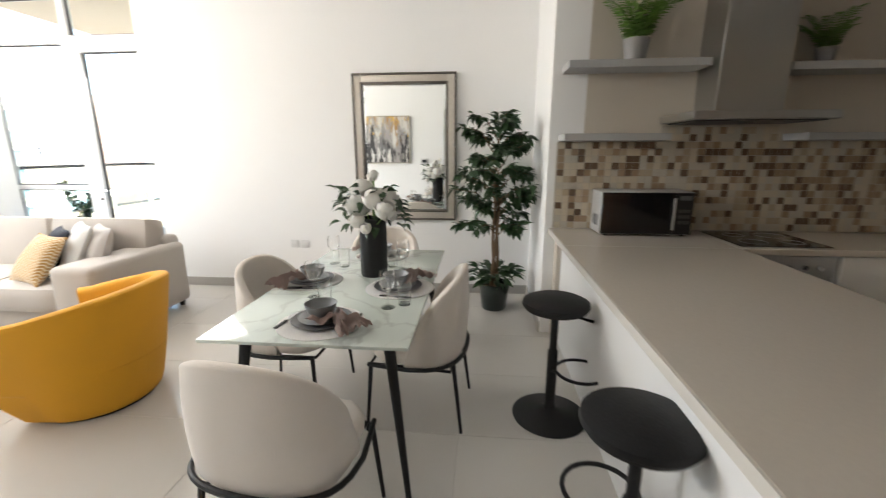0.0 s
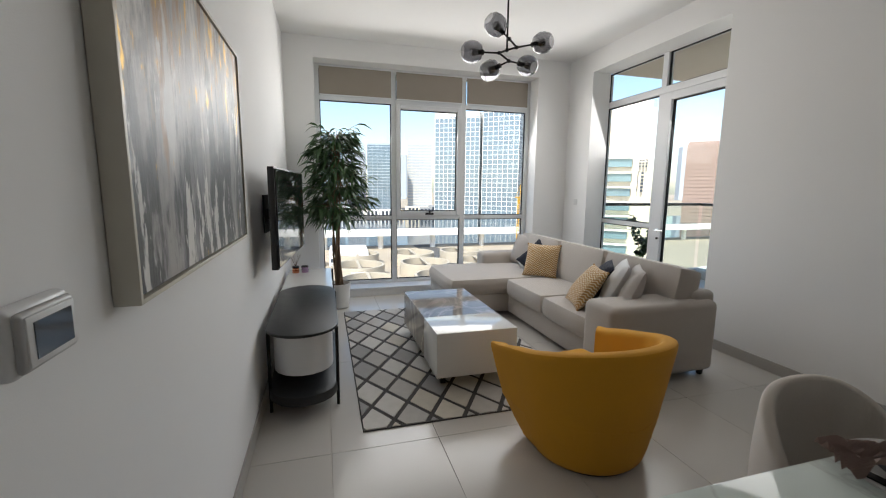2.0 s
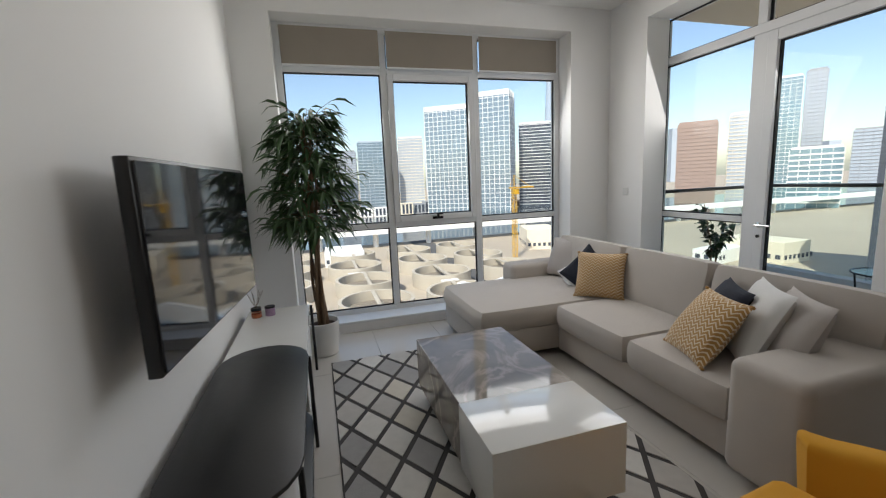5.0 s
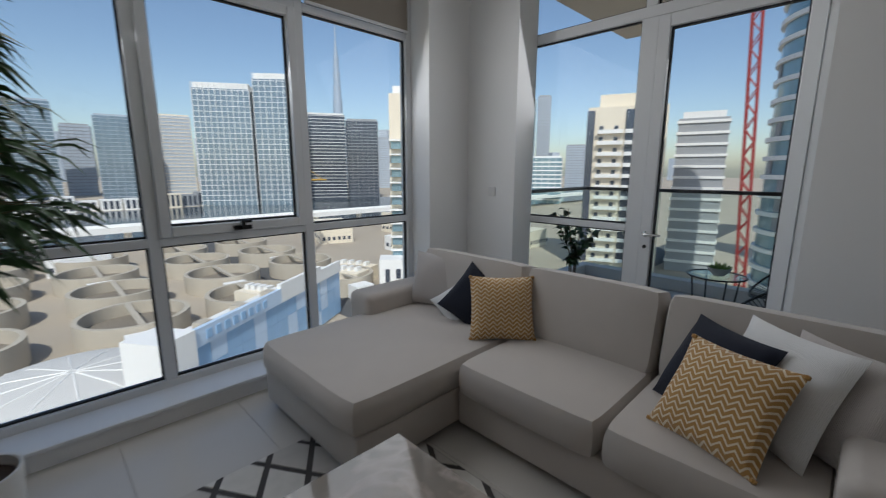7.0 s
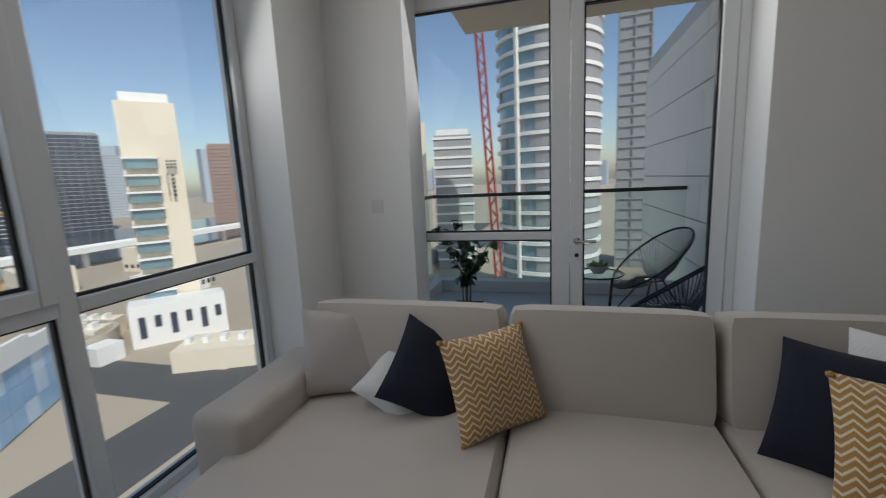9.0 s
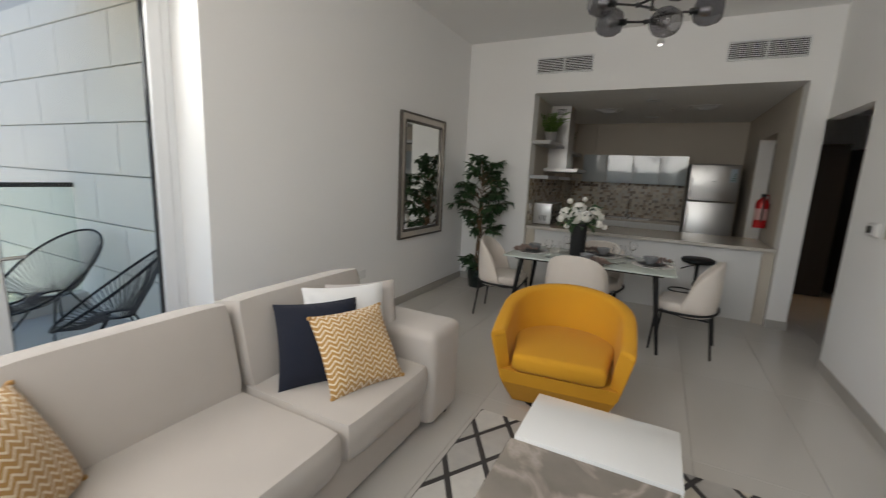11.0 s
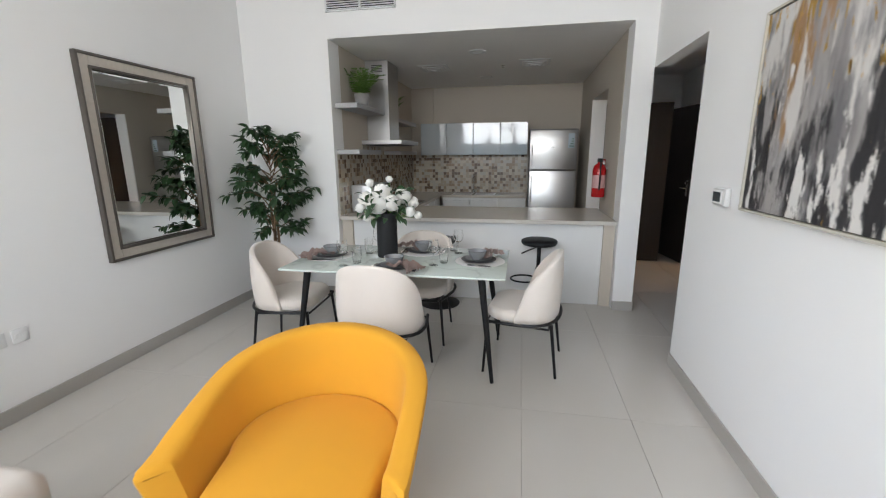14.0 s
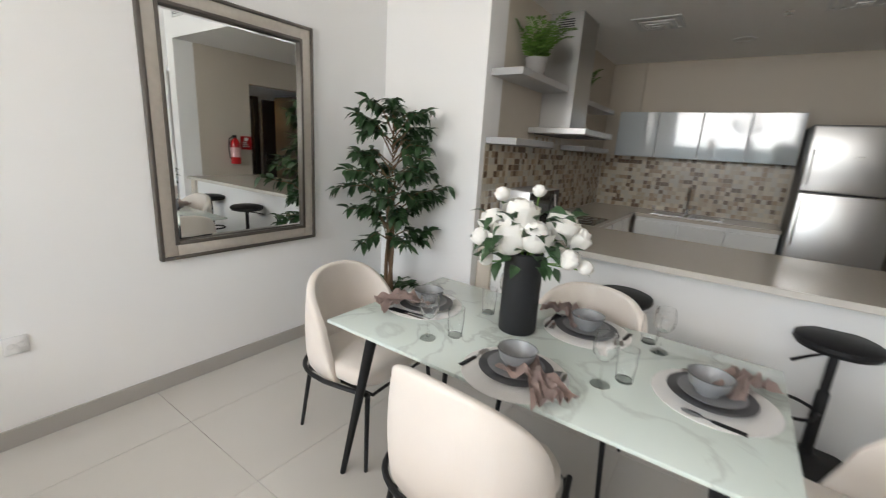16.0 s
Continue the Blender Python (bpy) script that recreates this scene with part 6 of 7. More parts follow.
    for k in range(60):
        a = rng.uniform(0, 6.283)
        leaf(bm, Vector((0.05 * math.cos(a), 0.05 * math.sin(a), 0.05)), a, rng.uniform(15, 75), rng.uniform(0.05, 0.09), 0.3, rng, 0.0)
    part("leaves", bm, BRIGHT_LEAF, b)
    grey = material("dark grey cord", (0.06, 0.06, 0.065), 0.6, 0, 0.1, 20)
    def chair_b(x, y, rz):
        c = thing("cord_chair", pose(x, y, -0.04, 0, 0, rz), "dark grey woven cord balcony chair", "chair", "balcony chairs")
        rim = []
        for k in range(36):
            a = 2 * math.pi * k / 36
            rim.append(Vector((0.38 * math.cos(a) * (1.05 if math.cos(a) > 0 else 1.0), 0.36 * math.sin(a), 0.60 + 0.30 * math.cos(a + math.pi))))
        part("rim", tube(rim, 0.011, 7, True), BLACK_METAL, c)
        hub = [Vector((-0.02 + 0.10 * math.cos(2 * math.pi * k / 36), 0.10 * math.sin(2 * math.pi * k / 36), 0.36)) for k in range(36)]
        part("hub_ring", tube(hub, 0.009, 6, True), BLACK_METAL, c)
        cords = bmesh.new()
        for k in range(36):
            for f in (0, 0.5):
                p = rim[k].lerp(rim[(k + 1) % 36], f)
                q = hub[k].lerp(hub[(k + 1) % 36], f)
                tube([p, p.lerp(q, 0.5) - Vector((0, 0, 0.04)), q], 0.0042, 4, bm=cords)
        part("cord_seat", cords, grey, c)
        for sx, sy in ((-1, -1), (-1, 1), (1, -1), (1, 1)):
            part("leg", tube([(-0.02 + sx * 0.07, sy * 0.07, 0.355), (sx * 0.24, sy * 0.24, 0.0)], 0.009, 6), BLACK_METAL, c)
    chair_b(-4.05, 5.15, 150)
    chair_b(-4.08, 6.15, 200)
    p = thing("balcony_plant", pose(-5.84, 4.88, -0.04), "slender leafy plant in a white planter", "plant")
    part("planter", box(-0.15, -0.15, 0, 0.15, 0.15, 0.40, 0.015, 2), WHITE_SATIN, p)
    part("soil", box(-0.13, -0.13, 0.395, 0.13, 0.13, 0.405), SOIL, p)
    st, cr = bmesh.new(), bmesh.new()
    for k in range(4):
        a = k * 1.6
        top = Vector((0.23 * math.cos(a), 0.2 * math.sin(a), 0.98 + 0.07 * k))
        pts = [Vector((0.03 * math.cos(a), 0.03 * math.sin(a), 0.4)), Vector((0.04 * math.cos(a), 0.04 * math.sin(a), 0.7)), top]
        tube(pts, 0.008, 6, bm=st, taper=0.004)
        for q in range(34):
            u = rng.uniform(0.35, 1.0)
            c0 = pts[0].lerp(pts[1], u * 2) if u < 0.5 else pts[1].lerp(pts[2], u * 2 - 1)
            leaf(cr, c0 + Vector((rng.uniform(-0.05, 0.05), rng.uniform(-0.05, 0.05), 0)), rng.uniform(0, 6.283), rng.uniform(-50, 20), rng.uniform(0.07, 0.11), 0.75, rng)
    part("stem", st, TRUNK, p)
    part("crown", cr, LEAF, p)


balcony()


# ---- the city outside ----
GZ = -30.0
EX, EY, EZ = -4.0, 1.0, 1.5
GLASS_BLUE = material("blue tower glass", (0.20, 0.27, 0.33), 0.12, 0.3, 0.3, 0.08)
GLASS_DARK = material("dark tower glass", (0.085, 0.10, 0.13), 0.12, 0.3, 0.3, 0.1)
GLASS_TEAL = material("teal tower glass", (0.22, 0.33, 0.38), 0.12, 0.3, 0.3, 0.1)
TOWER_WHITE = material("white tower concrete", (0.80, 0.79, 0.76), 0.7, 0, 0.05, 0.1)
TOWER_CREAM = material("cream tower render", (0.76, 0.68, 0.54), 0.8, 0, 0.05, 0.1)
TOWER_GREY = material("grey tower concrete", (0.33, 0.34, 0.35), 0.8, 0, 0.08, 0.1)
TOWER_PINK = material("pinkish brown facade", (0.34, 0.25, 0.21), 0.8, 0, 0.08, 0.1)
# distance haze is mixed into this base colour as pale blue grey
TOWER_HAZED = material("haze tinted far facade", (0.42, 0.47, 0.53), 0.7, 0, 0.1, 0.05)


def tower(az0, az1, dist, el, deep, label, core, trim, floor_h=3.4, fin=3.0, band=0.5, fin_w=0.35, crown=0.0, turn=0.0, side_trim=None):
    """A tower block that stands between two compass angles, with floor bands and fins as relief."""
    am = radians((az0 + az1) / 2)
    w = 2 * dist * math.tan(radians(abs(az1 - az0)) / 2)
    top = EZ + dist * math.tan(radians(el)) - GZ
    cx, cy = EX + (dist + deep / 2) * math.cos(am), EY + (dist + deep / 2) * math.sin(am)
    t = thing("tower_block", pose(cx, cy, GZ, 0, 0, math.degrees(am) - 90 + turn), label, "building")
    part("core", box(-w / 2, -deep / 2, 0, w / 2, deep / 2, top - crown), core, t, smooth=False)
    bands, fins = bmesh.new(), bmesh.new()
    n = int((top - crown) / floor_h)
    p = 0.35
    for k in range(1, n + 1):
        z = k * floor_h
        if band > 0:
            box(-w / 2 - p, -deep / 2 - p, z - band / 2, w / 2 + p, deep / 2 + p, z + band / 2, bm=bands)
    if fin > 0:
        m = max(1, int(w / fin))
        for k in range(m + 1):
            x = -w / 2 + w * k / m
            box(x - fin_w / 2, -deep / 2 - p * 1.3, 0, x + fin_w / 2, -deep / 2 + 0.1, top, bm=fins)
        m = max(1, int(deep / fin))
        for k in range(1, m):
            y = -deep / 2 + deep * k / m
            for s in (-1, 1):
                x = s * (w / 2)
                box(min(x, x + s * p * 1.3), y - fin_w / 2, 0, max(x, x + s * p * 1.3), y + fin_w / 2, top, bm=fins)
    if band > 0:
        tagged(part("floor_band", bands, trim, t, smooth=False), kind="stuff")
    else:
        bands.free()
    if fin > 0:
        tagged(part("facade_fin", fins, trim, t, smooth=False), kind="stuff")
    else:
        fins.free()
    part("roof", box(-w / 2 + 1, -deep / 2 + 1, top - crown, w / 2 - 1, deep / 2 - 1, top - crown + 2.0 + crown * 0.6), trim, t, smooth=False)
    return t, w, top


tower(158.7, 164.9, 430, 10.0, 26, "tall glass tower with a white lattice facade", GLASS_BLUE, TOWER_WHITE, 4.6, 4.6, 0.5, 0.55, 5, -14)
tower(153.4, 158.4, 420, 11.5, 26, "taller glass tower with a white lattice facade", GLASS_BLUE, TOWER_WHITE, 4.6, 4.6, 0.5, 0.55, 5, -14)
tower(148.0, 152.7, 470, 7.0, 30, "dark glass block with broken white lines", GLASS_DARK, TOWER_WHITE, 3.4, 0, 0.55)
tower(143.8, 147.9, 480, 6.4, 30, "blue glass block with thin floor lines", GLASS_DARK, TOWER_GREY, 3.4, 5, 0.5)
tower(170.4, 174.3, 560, 5.6, 30, "hazy blue rounded tower far off", GLASS_BLUE, TOWER_HAZED, 4, 6, 0.5)
tower(165.6, 168.9, 600, 6.0, 30, "hazy beige tower far off", TOWER_HAZED, TOWER_CREAM, 4, 5, 0.8)
tower(174.6, 177.0, 700, 4.5, 30, "hazy blue grey tower far off", TOWER_HAZED, TOWER_GREY, 4, 6, 0.8)
tower(177.4, 181.5, 620, 6.6, 30, "hazy glass tower far off", GLASS_BLUE, TOWER_HAZED, 4, 6, 0.8)
tower(182.5, 187.0, 560, 5.0, 30, "hazy beige tower beyond the plaza", TOWER_HAZED, TOWER_CREAM, 4, 6, 0.8)
tower(136.8, 142.3, 112, 9.9, 16, "cream office block with white floor bands", TOWER_CREAM, TOWER_WHITE, 3.6, 0, 0.0)
tower(130.0, 134.0, 480, 5.4, 30, "pinkish brown hotel block far off", TOWER_PINK, TOWER_PINK, 3.5, 4, 0.8)
tower(127.2, 129.0, 520, 5.9, 25, "pale hazy stone tower far off", TOWER_HAZED, TOWER_CREAM, 3.6, 4, 0.8)
tower(125.6, 127.0, 560, 7.2, 25, "beige tower far off", TOWER_CREAM, TOWER_WHITE, 3.6, 4, 0.8)
tower(123.0, 125.5, 540, 9.0, 25, "glass tower with an arched top far off", GLASS_TEAL, TOWER_WHITE, 3.8, 4, 0.4)
tower(121.2, 122.8, 600, 9.3, 25, "slim hazy blue grey tower far off", TOWER_HAZED, TOWER_GREY, 3.8, 4, 0.6)
tower(119.4, 123.6, 420, 1.7, 25, "low blue office block with white bands", GLASS_TEAL, TOWER_WHITE, 4.0, 6, 1.2)
tower(101.4, 106.4, 150, 6.0, 18, "grey stepped apartment block", TOWER_GREY, TOWER_WHITE, 3.3, 0, 0.8)
tower(79.5, 83.0, 150, 24, 14, "unfinished grey concrete tower with open floors", TOWER_GREY, TOWER_GREY, 3.3, 3.5, 0.6)
tower(196, 203, 300, 6, 25, "hazy beige apartment tower", TOWER_CREAM, TOWER_WHITE, 3.4, 4, 0.6)
tower(112, 119, 700, 3.2, 30, "row of hazy far towers", TOWER_HAZED, TOWER_GREY, 4, 8, 0.8)
tower(140, 147, 800, 4.2, 30, "hazy far blocks behind the canal", TOWER_HAZED, TOWER_GREY, 4, 8, 0.8)


def spire():
    t = thing("spire_tower", pose(EX + 1500 * math.cos(radians(148.8)), EY + 1500 * math.sin(radians(148.8)), GZ), "very tall hazy stepped spire on the skyline", "building")
    # the air's haze over the spire is put into its base colour
    m = material("haze tinted spire glass", (0.34, 0.41, 0.50), 0.6, 0, 0.05, 0.02)
    top = 1500 * math.tan(radians(18.2)) + 31
    prof = [(0, 0)]
    r = 40
    for k in range(9):
        z = top * (0.08 + 0.085 * k)
        prof += [(r, z), (r * 0.86, z)]
        r *= 0.82
    prof = [(0, 0), (40, 0)] + prof[1:] + [(2.5, top * 0.86), (1.2, top), (0, top)]
    part("shaft", lathe(prof, 12), m, t)


spire()


def office_detail():
    """Bands, windows, sign and podium of the near cream office block."""
    am = radians(139.5)
    d = 111.0
    t = thing("office_front", pose(EX + d * math.cos(am), EY + d * math.sin(am), GZ, 0, 0, 139.5 - 90), "banded front of the cream office block", "building")
    w = 2 * 112 * math.tan(radians(2.75))
    for k in range(1, 12):
        z = 3.6 * k
        part("window_band", box(-w / 2 + 0.3, -0.25, z - 2.5, 0.6, 0.6, z - 0.6), GLASS_TEAL, t, smooth=False)
        part("balcony_slab", box(-w / 2 - 0.2, -0.9, z - 0.5, 0.8, 0.6, z - 0.1), TOWER_WHITE, t, smooth=False)
    for i in range(3):
        for j in range(3):
            part("sign_block", box(w / 2 - 3.2 + 0.7 * i, -0.15, 40 + 0.7 * j - 3, w / 2 - 2.75 + 0.7 * i, 0.1, 40.45 + 0.7 * j - 3), GLASS_DARK, t, smooth=False)
    for j in range(6):
        part("sign_bar", box(w / 2 - 2.6, -0.15, 31 + 0.85 * j, w / 2 - 2.0, 0.1, 31.6 + 0.85 * j), GLASS_DARK, t, smooth=False)
    part("sign_bar", box(w / 2 - 3.4, -0.15, 31, w / 2 - 3.2, 0.1, 36), GLASS_DARK, t, smooth=False)
    part("podium", box(-w / 2 - 3, -6, 0, w / 2 + 4, 0.5, 9), TOWER_WHITE, t, smooth=False)
    for k in range(6):
        part("podium_window", box(-w / 2 - 1.5 + 2.8 * k, -6.15, 2 + (k % 2) * 2, -w / 2 - 0.3 + 2.8 * k, -5.9, 6.5), GLASS_DARK, t, smooth=False)


office_detail()


def cream_block():
    """Cream apartment block with balconies, dark glass bays and small windows."""
    am, d = radians(112.0), 140.0
    w, top = 2 * d * math.tan(radians(4.5)), EZ - GZ + d * math.tan(radians(8.6))
    t = thing("apartment_block", pose(EX + (d + 10) * math.cos(am), EY + (d + 10) * math.sin(am), GZ, 0, 0, 22), "cream apartment block with balconies and dark glass bays", "building")
    part("core", box(-w / 2, -10, 0, w / 2, 10, top - 2), TOWER_CREAM, t, smooth=False)
    part("roof_block", box(-w / 2 + 3, -7, top - 2, w / 2 - 6, 7, top + 2), TOWER_CREAM, t, smooth=False)
    n = int(top / 3.3)
    for x0, x1 in ((-w / 2 - 0.2, -w / 2 + 2.0), (-0.2, 3.6)):
        part("glass_bay", box(x0, -10.4, 3, x1, -9.5, top - 3), GLASS_DARK, t, smooth=False)
    rails, wins = bmesh.new(), bmesh.new()
    for k in range(1, n - 1):
        z = 3.3 * k
        for x0, x1 in ((-w / 2 + 3.0, -0.8), (-0.2, 3.6)):
            box(x0, -11.4, z - 0.15, x1, -9.9, z + 0.1, bm=rails)
            box(x0, -11.4, z + 0.1, x1, -11.25, z + 1.0, bm=rails)
        for x in (-w / 2 + 4.0, -2.8, 4.8, 7.2, 9.0):
            if x < w / 2 - 0.8:
                box(x - 0.6, -10.08, z + 0.5, x + 0.6, -9.9, z + 2.2, bm=wins)
        for y in (-6, -2, 2, 6):
            for s in (-1, 1):
                box(min(s * w / 2, s * (w / 2 + 0.08)), y - 0.6, z + 0.5, max(s * w / 2, s * (w / 2 + 0.08)), y + 0.6, z + 2.2, bm=wins)
    tagged(part("balconies", rails, TOWER_WHITE, t, smooth=False), kind="stuff")
    tagged(part("small_windows", wins, GLASS_DARK, t, smooth=False), kind="stuff")


cream_block()


def round_tower():
    """Round glass tower under construction, with white floor rings."""
    am, d = radians(91.5), 92.0
    r = d * math.sin(radians(6.6)) * 1.12
    t = thing("round_tower", pose(EX + (d + r) * math.cos(am), EY + (d + r) * math.sin(am), GZ), "round glass tower with white floor rings, being finished", "building")
    top = 84
    part("glass_core", lathe([(0, 0), (r - 0.6, 0), (r - 0.6, top), (0, top)], 48), GLASS_TEAL, t)
    panel = material("grey facade panel", (0.30, 0.30, 0.31), 0.8, 0, 0.15, 0.3)
    pm = bmesh.new()
    rng = random.Random(3)
    for k in range(int(top / 3.4)):
        z = 3.4 * (k + 1)
        part("floor_ring", lathe([(r - 0.7, z - 0.5), (r, z - 0.5), (r, z + 0.3), (r - 0.7, z + 0.3)], 48), TOWER_WHITE, t, smooth=False)
        for j in range(24):
            a = radians(195 + j * 6.6)
            if j > 9 or rng.random() < 0.1:
                own = box(-0.75, -0.1, z - 2.9, 0.75, 0.1, z - 0.55)
                add(pm, own, pose((r - 0.5) * math.cos(a), (r - 0.5) * math.sin(a), 0, 0, 0, math.degrees(a) - 90))
    tagged(part("facade_panels", pm, panel, t, smooth=False), kind="stuff")
    for a in (238, 288):
        part("vertical_fin", box(-0.35, -0.4, 0, 0.35, 0.4, top), TOWER_WHITE, t, smooth=False).matrix_basis = pose((r + 0.1) * math.cos(radians(a)), (r + 0.1) * math.sin(radians(a)), 0, 0, 0, a - 90)


round_tower()


def crane(name, x, y, base, top, jib, colour, label, lean=0.0, w=1.2):
    t = thing(name, pose(x, y, GZ), label, "crane")
    bm = bmesh.new()
    for sx in (-1, 1):
        for sy in (-1, 1):
            tube([(sx * w / 2, sy * w / 2, base), (sx * w / 2 + lean, sy * w / 2, top)], 0.14, 5, bm=bm)
    n = int((top - base) / (w * 1.6))
    for k in range(n):
        z0, z1 = base + (top - base) * k / n, base + (top - base) * (k + 1) / n
        l0, l1 = lean * k / n, lean * (k + 1) / n
        s = 1 if k % 2 else -1
        tube([(-s * w / 2 + l0, -w / 2, z0), (s * w / 2 + l1, -w / 2, z1)], 0.09, 4, bm=bm)
        tube([(-s * w / 2 + l0, w / 2, z0), (s * w / 2 + l1, w / 2, z1)], 0.09, 4, bm=bm)
        tube([(-w / 2 + l0, -s * w / 2, z0), (-w / 2 + l1, s * w / 2, z1)], 0.09, 4, bm=bm)
    part("mast", bm, colour, t)
    if jib:
        j = bmesh.new()
        tube([(-jib * 0.3, 0, top), (jib, 0, top + 0.5)], 0.3, 5, bm=j)
        tube([(0, 0, top + 5), (jib * 0.8, 0, top + 0.8)], 0.1, 4, bm=j)
        tube([(0, 0, top + 5), (-jib * 0.28, 0, top + 0.2)], 0.1, 4, bm=j)
        tube([(0, 0, top), (0, 0, top + 5)], 0.2, 5, bm=j)
        part("jib", j, colour, t)
        part("cab", box(0.4, -1, top - 2.4, 2.2, 1, top - 0.3), colour, t)


RED = material("red crane paint", (0.30, 0.035, 0.03), 0.5, 0, 0.1, 1)
YEL = material("yellow crane paint", (0.60, 0.34, 0.02), 0.5, 0, 0.1, 1)
crane("lattice_hoist", EX + 82 * math.cos(radians(98.0)), EY + 82 * math.sin(radians(98.0)), 0, 62, 0, RED, "red lattice hoist mast beside the round tower", -3.5, 1.25)
crane("tower_crane", EX + 165 * math.cos(radians(153.3)), EY + 165 * math.sin(radians(153.3)), 0, 28, 15, YEL, "yellow tower crane at the building site", 0, 1.4)


def plaza():
    """Tanks, low buildings, canal, road bridge and streets below."""
    water = material("dark canal water", (0.035, 0.05, 0.06), 0.12, 0, 0.2, 0.1)
    asphalt = material("asphalt", (0.09, 0.09, 0.09), 0.9, 0, 0.1, 0.2)
    tanks = material("tank concrete", (0.46, 0.41, 0.33), 0.85, 0, 0.12, 0.4)
    dark = material("tank inside", (0.22, 0.19, 0.15), 0.8, 0, 0.2, 0.3)
    structure("water", box(-420, -600, GZ + 0.01, -225, 700, GZ + 0.05), water, "dark canal water beyond the plaza", "water")
    b = thing("road_bridge", pose(-215, 0, GZ), "long pale road bridge on round piers", "bridge")
    part("deck", box(-6, -500, 7, 6, 600, 8.4), TOWER_WHITE, b)
    part("parapet", box(5.6, -500, 8.4, 6, 600, 9.5), TOWER_WHITE, b)
    part("parapet", box(-6, -500, 8.4, -5.6, 600, 9.5), TOWER_WHITE, b)
    for k in range(-10, 12):
        part("pier", lathe([(0, 0), (1.4, 0), (1.4, 7), (0, 7)], 12), TOWER_WHITE, b).location = (0, 28.0 * k, 0)
    rng = random.Random(17)
    for i in range(4):
        for j in range(5):
            x, y = -100 - 24 * i + rng.uniform(-1, 1), -34 + 23 * j + rng.uniform(-1, 1)
            t = thing("round_tank", pose(x, y, GZ), "round open concrete treatment tank", "tank", "treatment tanks")
            part("shell", lathe([(0, 2.0), (8.3, 2.0), (8.3, 4.6), (9.2, 4.6), (9.2, 0), (0, 0)], 36), tanks, t)
            part("basin", lathe([(0, 2.05), (8.2, 2.05), (8.2, 2.1), (0, 2.1)], 30), dark, t)
            part("walkway", box(-8.3, -0.5, 4.3, 8.3, 0.5, 4.7), tanks, t)
            if (i + j) % 2 == 0:
                part("service_hut", box(9.3, -3, 0, 13.5, 2, 3.6), TOWER_WHITE, t)
    d = thing("domed_tank", pose(-72, 2, GZ), "wide white domed tank roof", "tank")
    part("dome", lathe([(13.0, 0), (13.0, 4.0), (11, 4.8), (7, 5.6), (2, 6.1), (0, 6.2)], 48), material("white membrane", (0.62, 0.60, 0.56), 0.6, 0, 0.04, 0.3), d)
    for k in range(12):
        a = k * math.pi / 6
        part("rib", tube([(13.0 * math.cos(a), 13.0 * math.sin(a), 4.05), (7 * math.cos(a), 7 * math.sin(a), 5.65), (0.5 * math.cos(a), 0.5 * math.sin(a), 6.25)], 0.10, 5), TOWER_WHITE, d)
    blue = material("blue glazed panel", (0.30, 0.47, 0.68), 0.25, 0, 0.15, 0.4)
    blue_pale = material("pale blue glazed panel", (0.52, 0.64, 0.78), 0.3, 0, 0.1, 0.4)
    h = thing("blue_hall", pose(-77.6, 26.5, GZ, 0, 0, 124), "long low hall with a blue glazed wall and white parapets", "building")
    part("hall", box(-21, -6.6, 0, 21, -2.2, 10.4), TOWER_WHITE, h, smooth=False)
    part("end_block", box(-26, -7.6, 0, -21.01, -2.0, 12.2), TOWER_WHITE, h, smooth=False)
    part("parapet", box(-21, -7.3, 9.6, -2, -6.61, 12.0), blue_pale, h, smooth=False)
    part("parapet", box(-1.99, -7.3, 9.6, 12, -6.61, 12.8), TOWER_WHITE, h, smooth=False)
    part("parapet", box(12.01, -7.3, 9.6, 21, -6.61, 12.0), TOWER_WHITE, h, smooth=False)
    for k in range(14):
        for j in range(3):
            part("panel", box(-20.9 + 3.0 * k, -6.9, 0.3 + 3.1 * j, -17.98 + 3.0 * k, -6.61, 3.36 + 3.1 * j), blue if (k * 5 + j) % 7 > 1 else blue_pale, h, smooth=False)
    for k in range(5):
        part("roof_unit", box(-17 + 7.4 * k, -5, 10.4, -15 + 7.4 * k, -3.4, 11.3), tanks, h, smooth=False)
    for k in range(8):
        part("sign_bar", box(-19 + 1.7 * k, -7.42, 10.2, -18 + 1.7 * k, -7.31, 11.4), blue, h, smooth=False)
    for x, y, w, d, hh in ((-100, 60, 10, 6, 5), (-94, 34, 8, 6, 6), (-108, 68, 12, 5, 4), (-66, 62, 14, 9, 4)):
        t = thing("low_building", pose(x, y, GZ, 0, 0, 24), "low pale flat roofed building near the tanks", "building", "low buildings")
        part("walls", box(-w / 2, -d / 2, 0, w / 2, d / 2, hh), TOWER_CREAM, t, smooth=False)
        for q in range(4):
            part("roof_unit", box(-w / 2 + 1 + q * w / 4.5, -1, hh, -w / 2 + 2 + q * w / 4.5, 1, hh + 1.1), TOWER_WHITE, t, smooth=False)
    structure("road", box(-62, -200, GZ + 0.01, -50, 300, GZ + 0.06), asphalt, "asphalt street below the balcony", "road")
    structure("road_cross", box(-225, 47, GZ + 0.012, 100, 58, GZ + 0.07), asphalt, "asphalt cross street below the balcony", "road")
    for k in range(26):
        x, y = rng.uniform(-330, -60), rng.uniform(-150, 160)
        if -225 > x > -422:
            continue
        if -180 < x < -55 and -50 < y < 75:
            continue
        t = thing("low_building", pose(x, y, GZ, 0, 0, rng.uniform(-20, 20)), "low pale flat roofed building near the canal", "building", "low buildings")
        w, dd, hh = rng.uniform(8, 22), rng.uniform(8, 18), rng.uniform(4, 10)
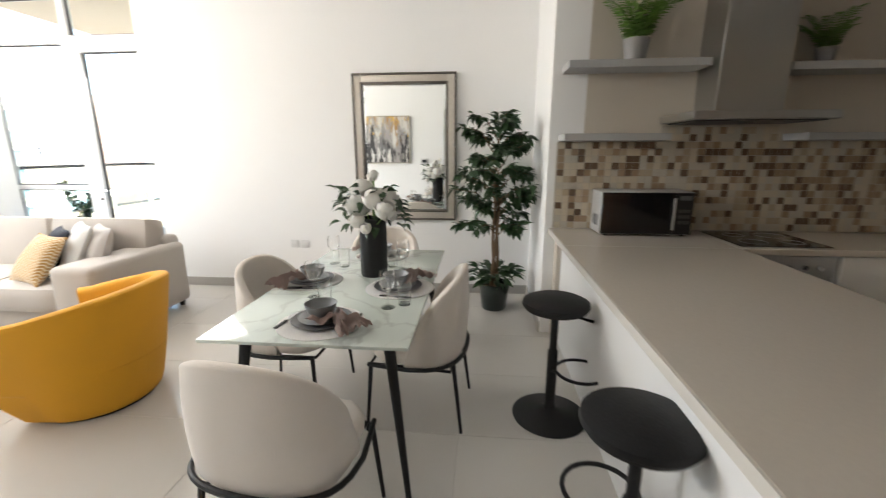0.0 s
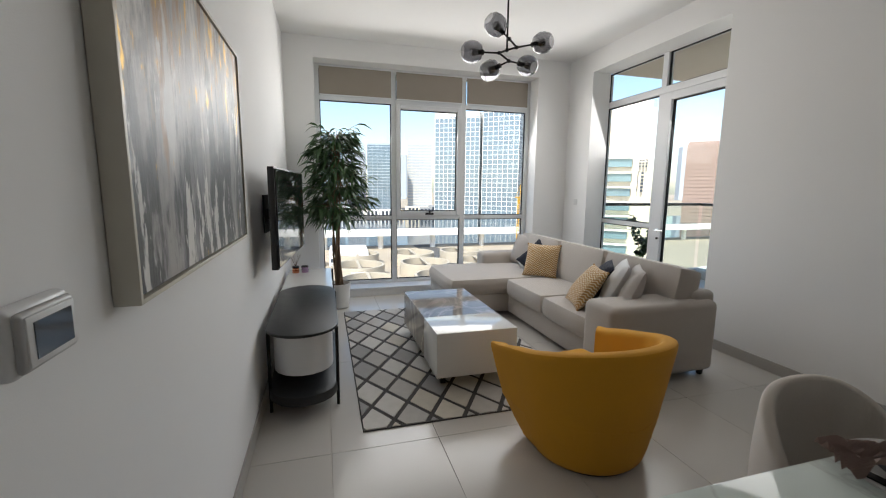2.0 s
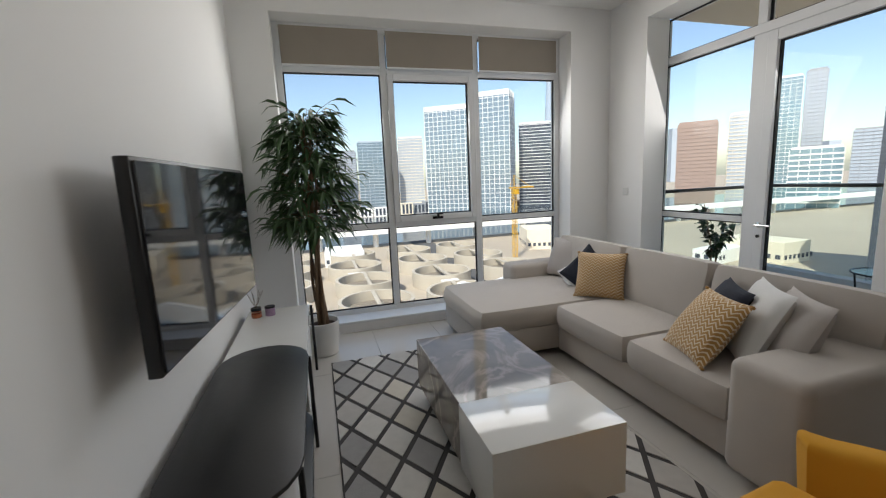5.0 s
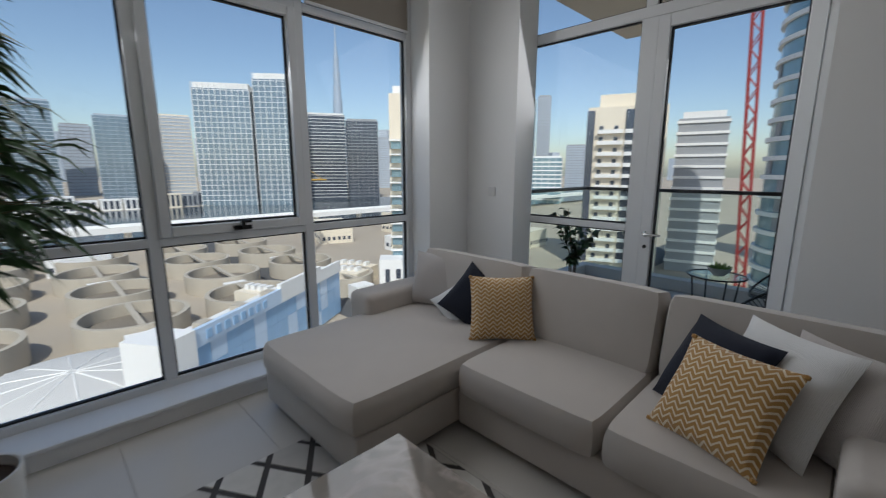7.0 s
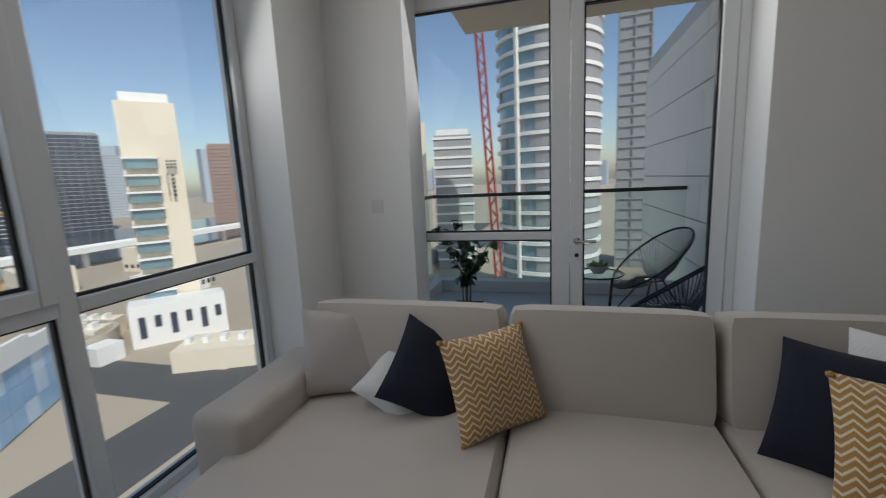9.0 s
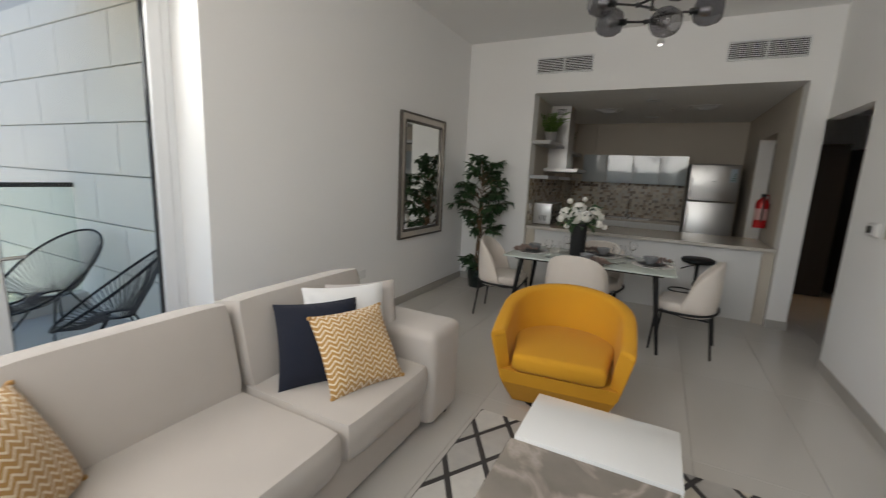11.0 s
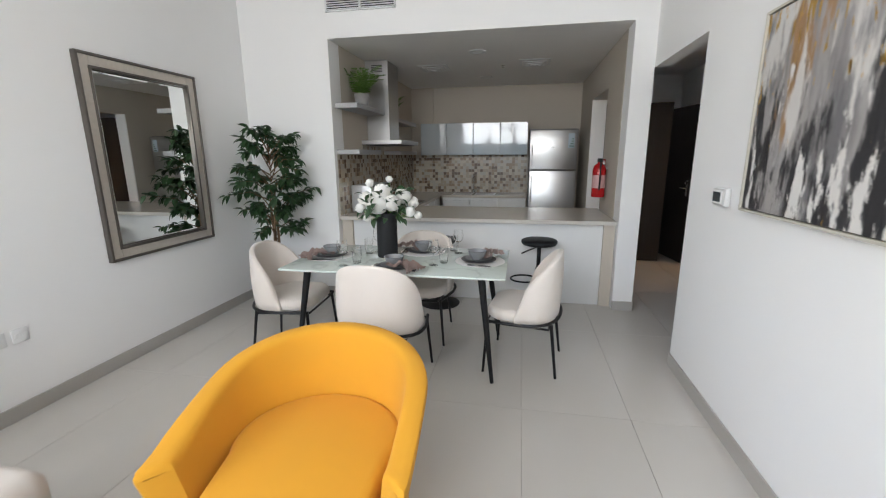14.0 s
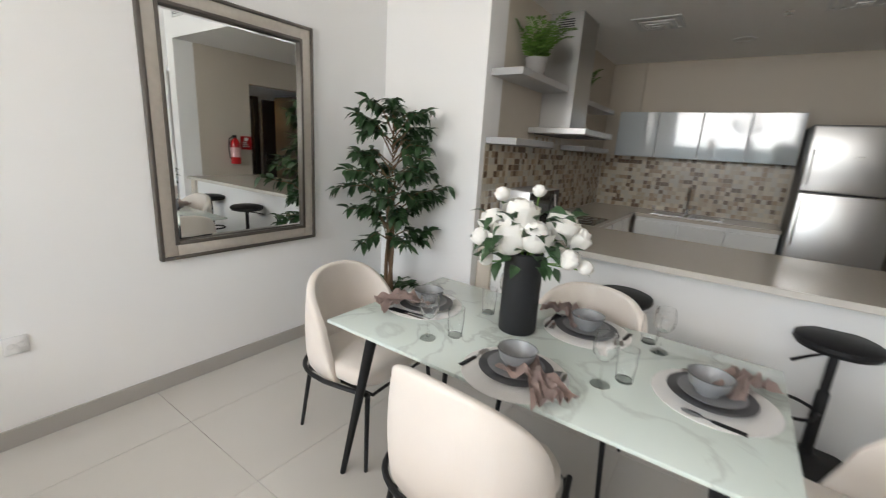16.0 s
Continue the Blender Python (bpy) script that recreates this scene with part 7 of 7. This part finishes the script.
        part("walls", box(-w / 2, -dd / 2, 0, w / 2, dd / 2, hh), rng.choice((TOWER_CREAM, TOWER_WHITE, tanks)), t, smooth=False)
        for q in range(int(w / 3)):
            part("window", box(-w / 2 + 1 + 3 * q, -dd / 2 - 0.08, 1.5, -w / 2 + 2.6 + 3 * q, -dd / 2 + 0.1, 3.0), GLASS_DARK, t, smooth=False)
            part("window", box(w / 2 - 0.1, -dd / 2 + 0.6 + 2.2 * q, 1.5, w / 2 + 0.08, -dd / 2 + 1.8 + 2.2 * q, 3.0), GLASS_DARK, t, smooth=False)
    for k in range(40):
        y = -260 + 14 * k + rng.uniform(-3, 3)
        t = thing("quay_building", pose(-432 + rng.uniform(-4, 4), y, GZ), "pale low quay building across the canal", "building", "quay buildings")
        hh = rng.uniform(6, 14)
        part("walls", box(-6, -6.5, 0, 6, 6.5, hh), rng.choice((TOWER_WHITE, TOWER_CREAM, TOWER_GREY)), t, smooth=False)
        for q in range(3):
            part("opening", box(5.9, -5 + 3.8 * q, 1, 6.1, -2.6 + 3.8 * q, hh - 1.2), GLASS_DARK, t, smooth=False)
    for k in range(60):
        x, y = rng.uniform(-2200, -900), rng.uniform(-900, 1500)
        t = thing("far_tower", pose(x, y, GZ, 0, 0, rng.uniform(-30, 30)), "hazy far tower on the skyline", "building", "far towers")
        part("walls", box(-14, -14, 0, 14, 14, rng.uniform(60, 170)), TOWER_HAZED, t, smooth=False)
    for k in range(30):
        x, y = rng.uniform(-900, 700), rng.uniform(900, 1900)
        t = thing("far_tower", pose(x, y, GZ, 0, 0, rng.uniform(-30, 30)), "hazy far tower on the skyline", "building", "far towers")
        part("walls", box(-14, -14, 0, 14, 14, rng.uniform(50, 120)), TOWER_HAZED, t, smooth=False)


plaza()


# ---- floor tiles ----
def tiles():
    floor = bpy.data.objects["floor"]
    w, d, g = 1.26, 0.63, 0.002
    y0, x0 = 0.44 - 4 * d, -6.9
    mesh = None
    for j in range(0, 12):
        for i in range(-1, 9):
            x, y = x0 + i * w, y0 + j * d
            a, b, c, e = max(x + g / 2, -6.76), max(y + g / 2, HALL_Y - 1.1), min(x + w - g / 2, 3.2), min(y + d - g / 2, MY + 0.28)
            if c - a < 0.02 or e - b < 0.02:
                continue
            full = abs(c - a - w + g) < 1e-4 and abs(e - b - d + g) < 1e-4
            if full and mesh:
                ob = new("tile", mesh)
                ob.parent = floor
                ob.location = (a, b, 0)
                continue
            ob = part("tile", box(0, 0, -0.006, c - a, e - b, 0.0, 0.0012, 1), TILE, floor, smooth=False)
            ob.location = (a, b, 0)
            if full:
                mesh = ob.data


tiles()
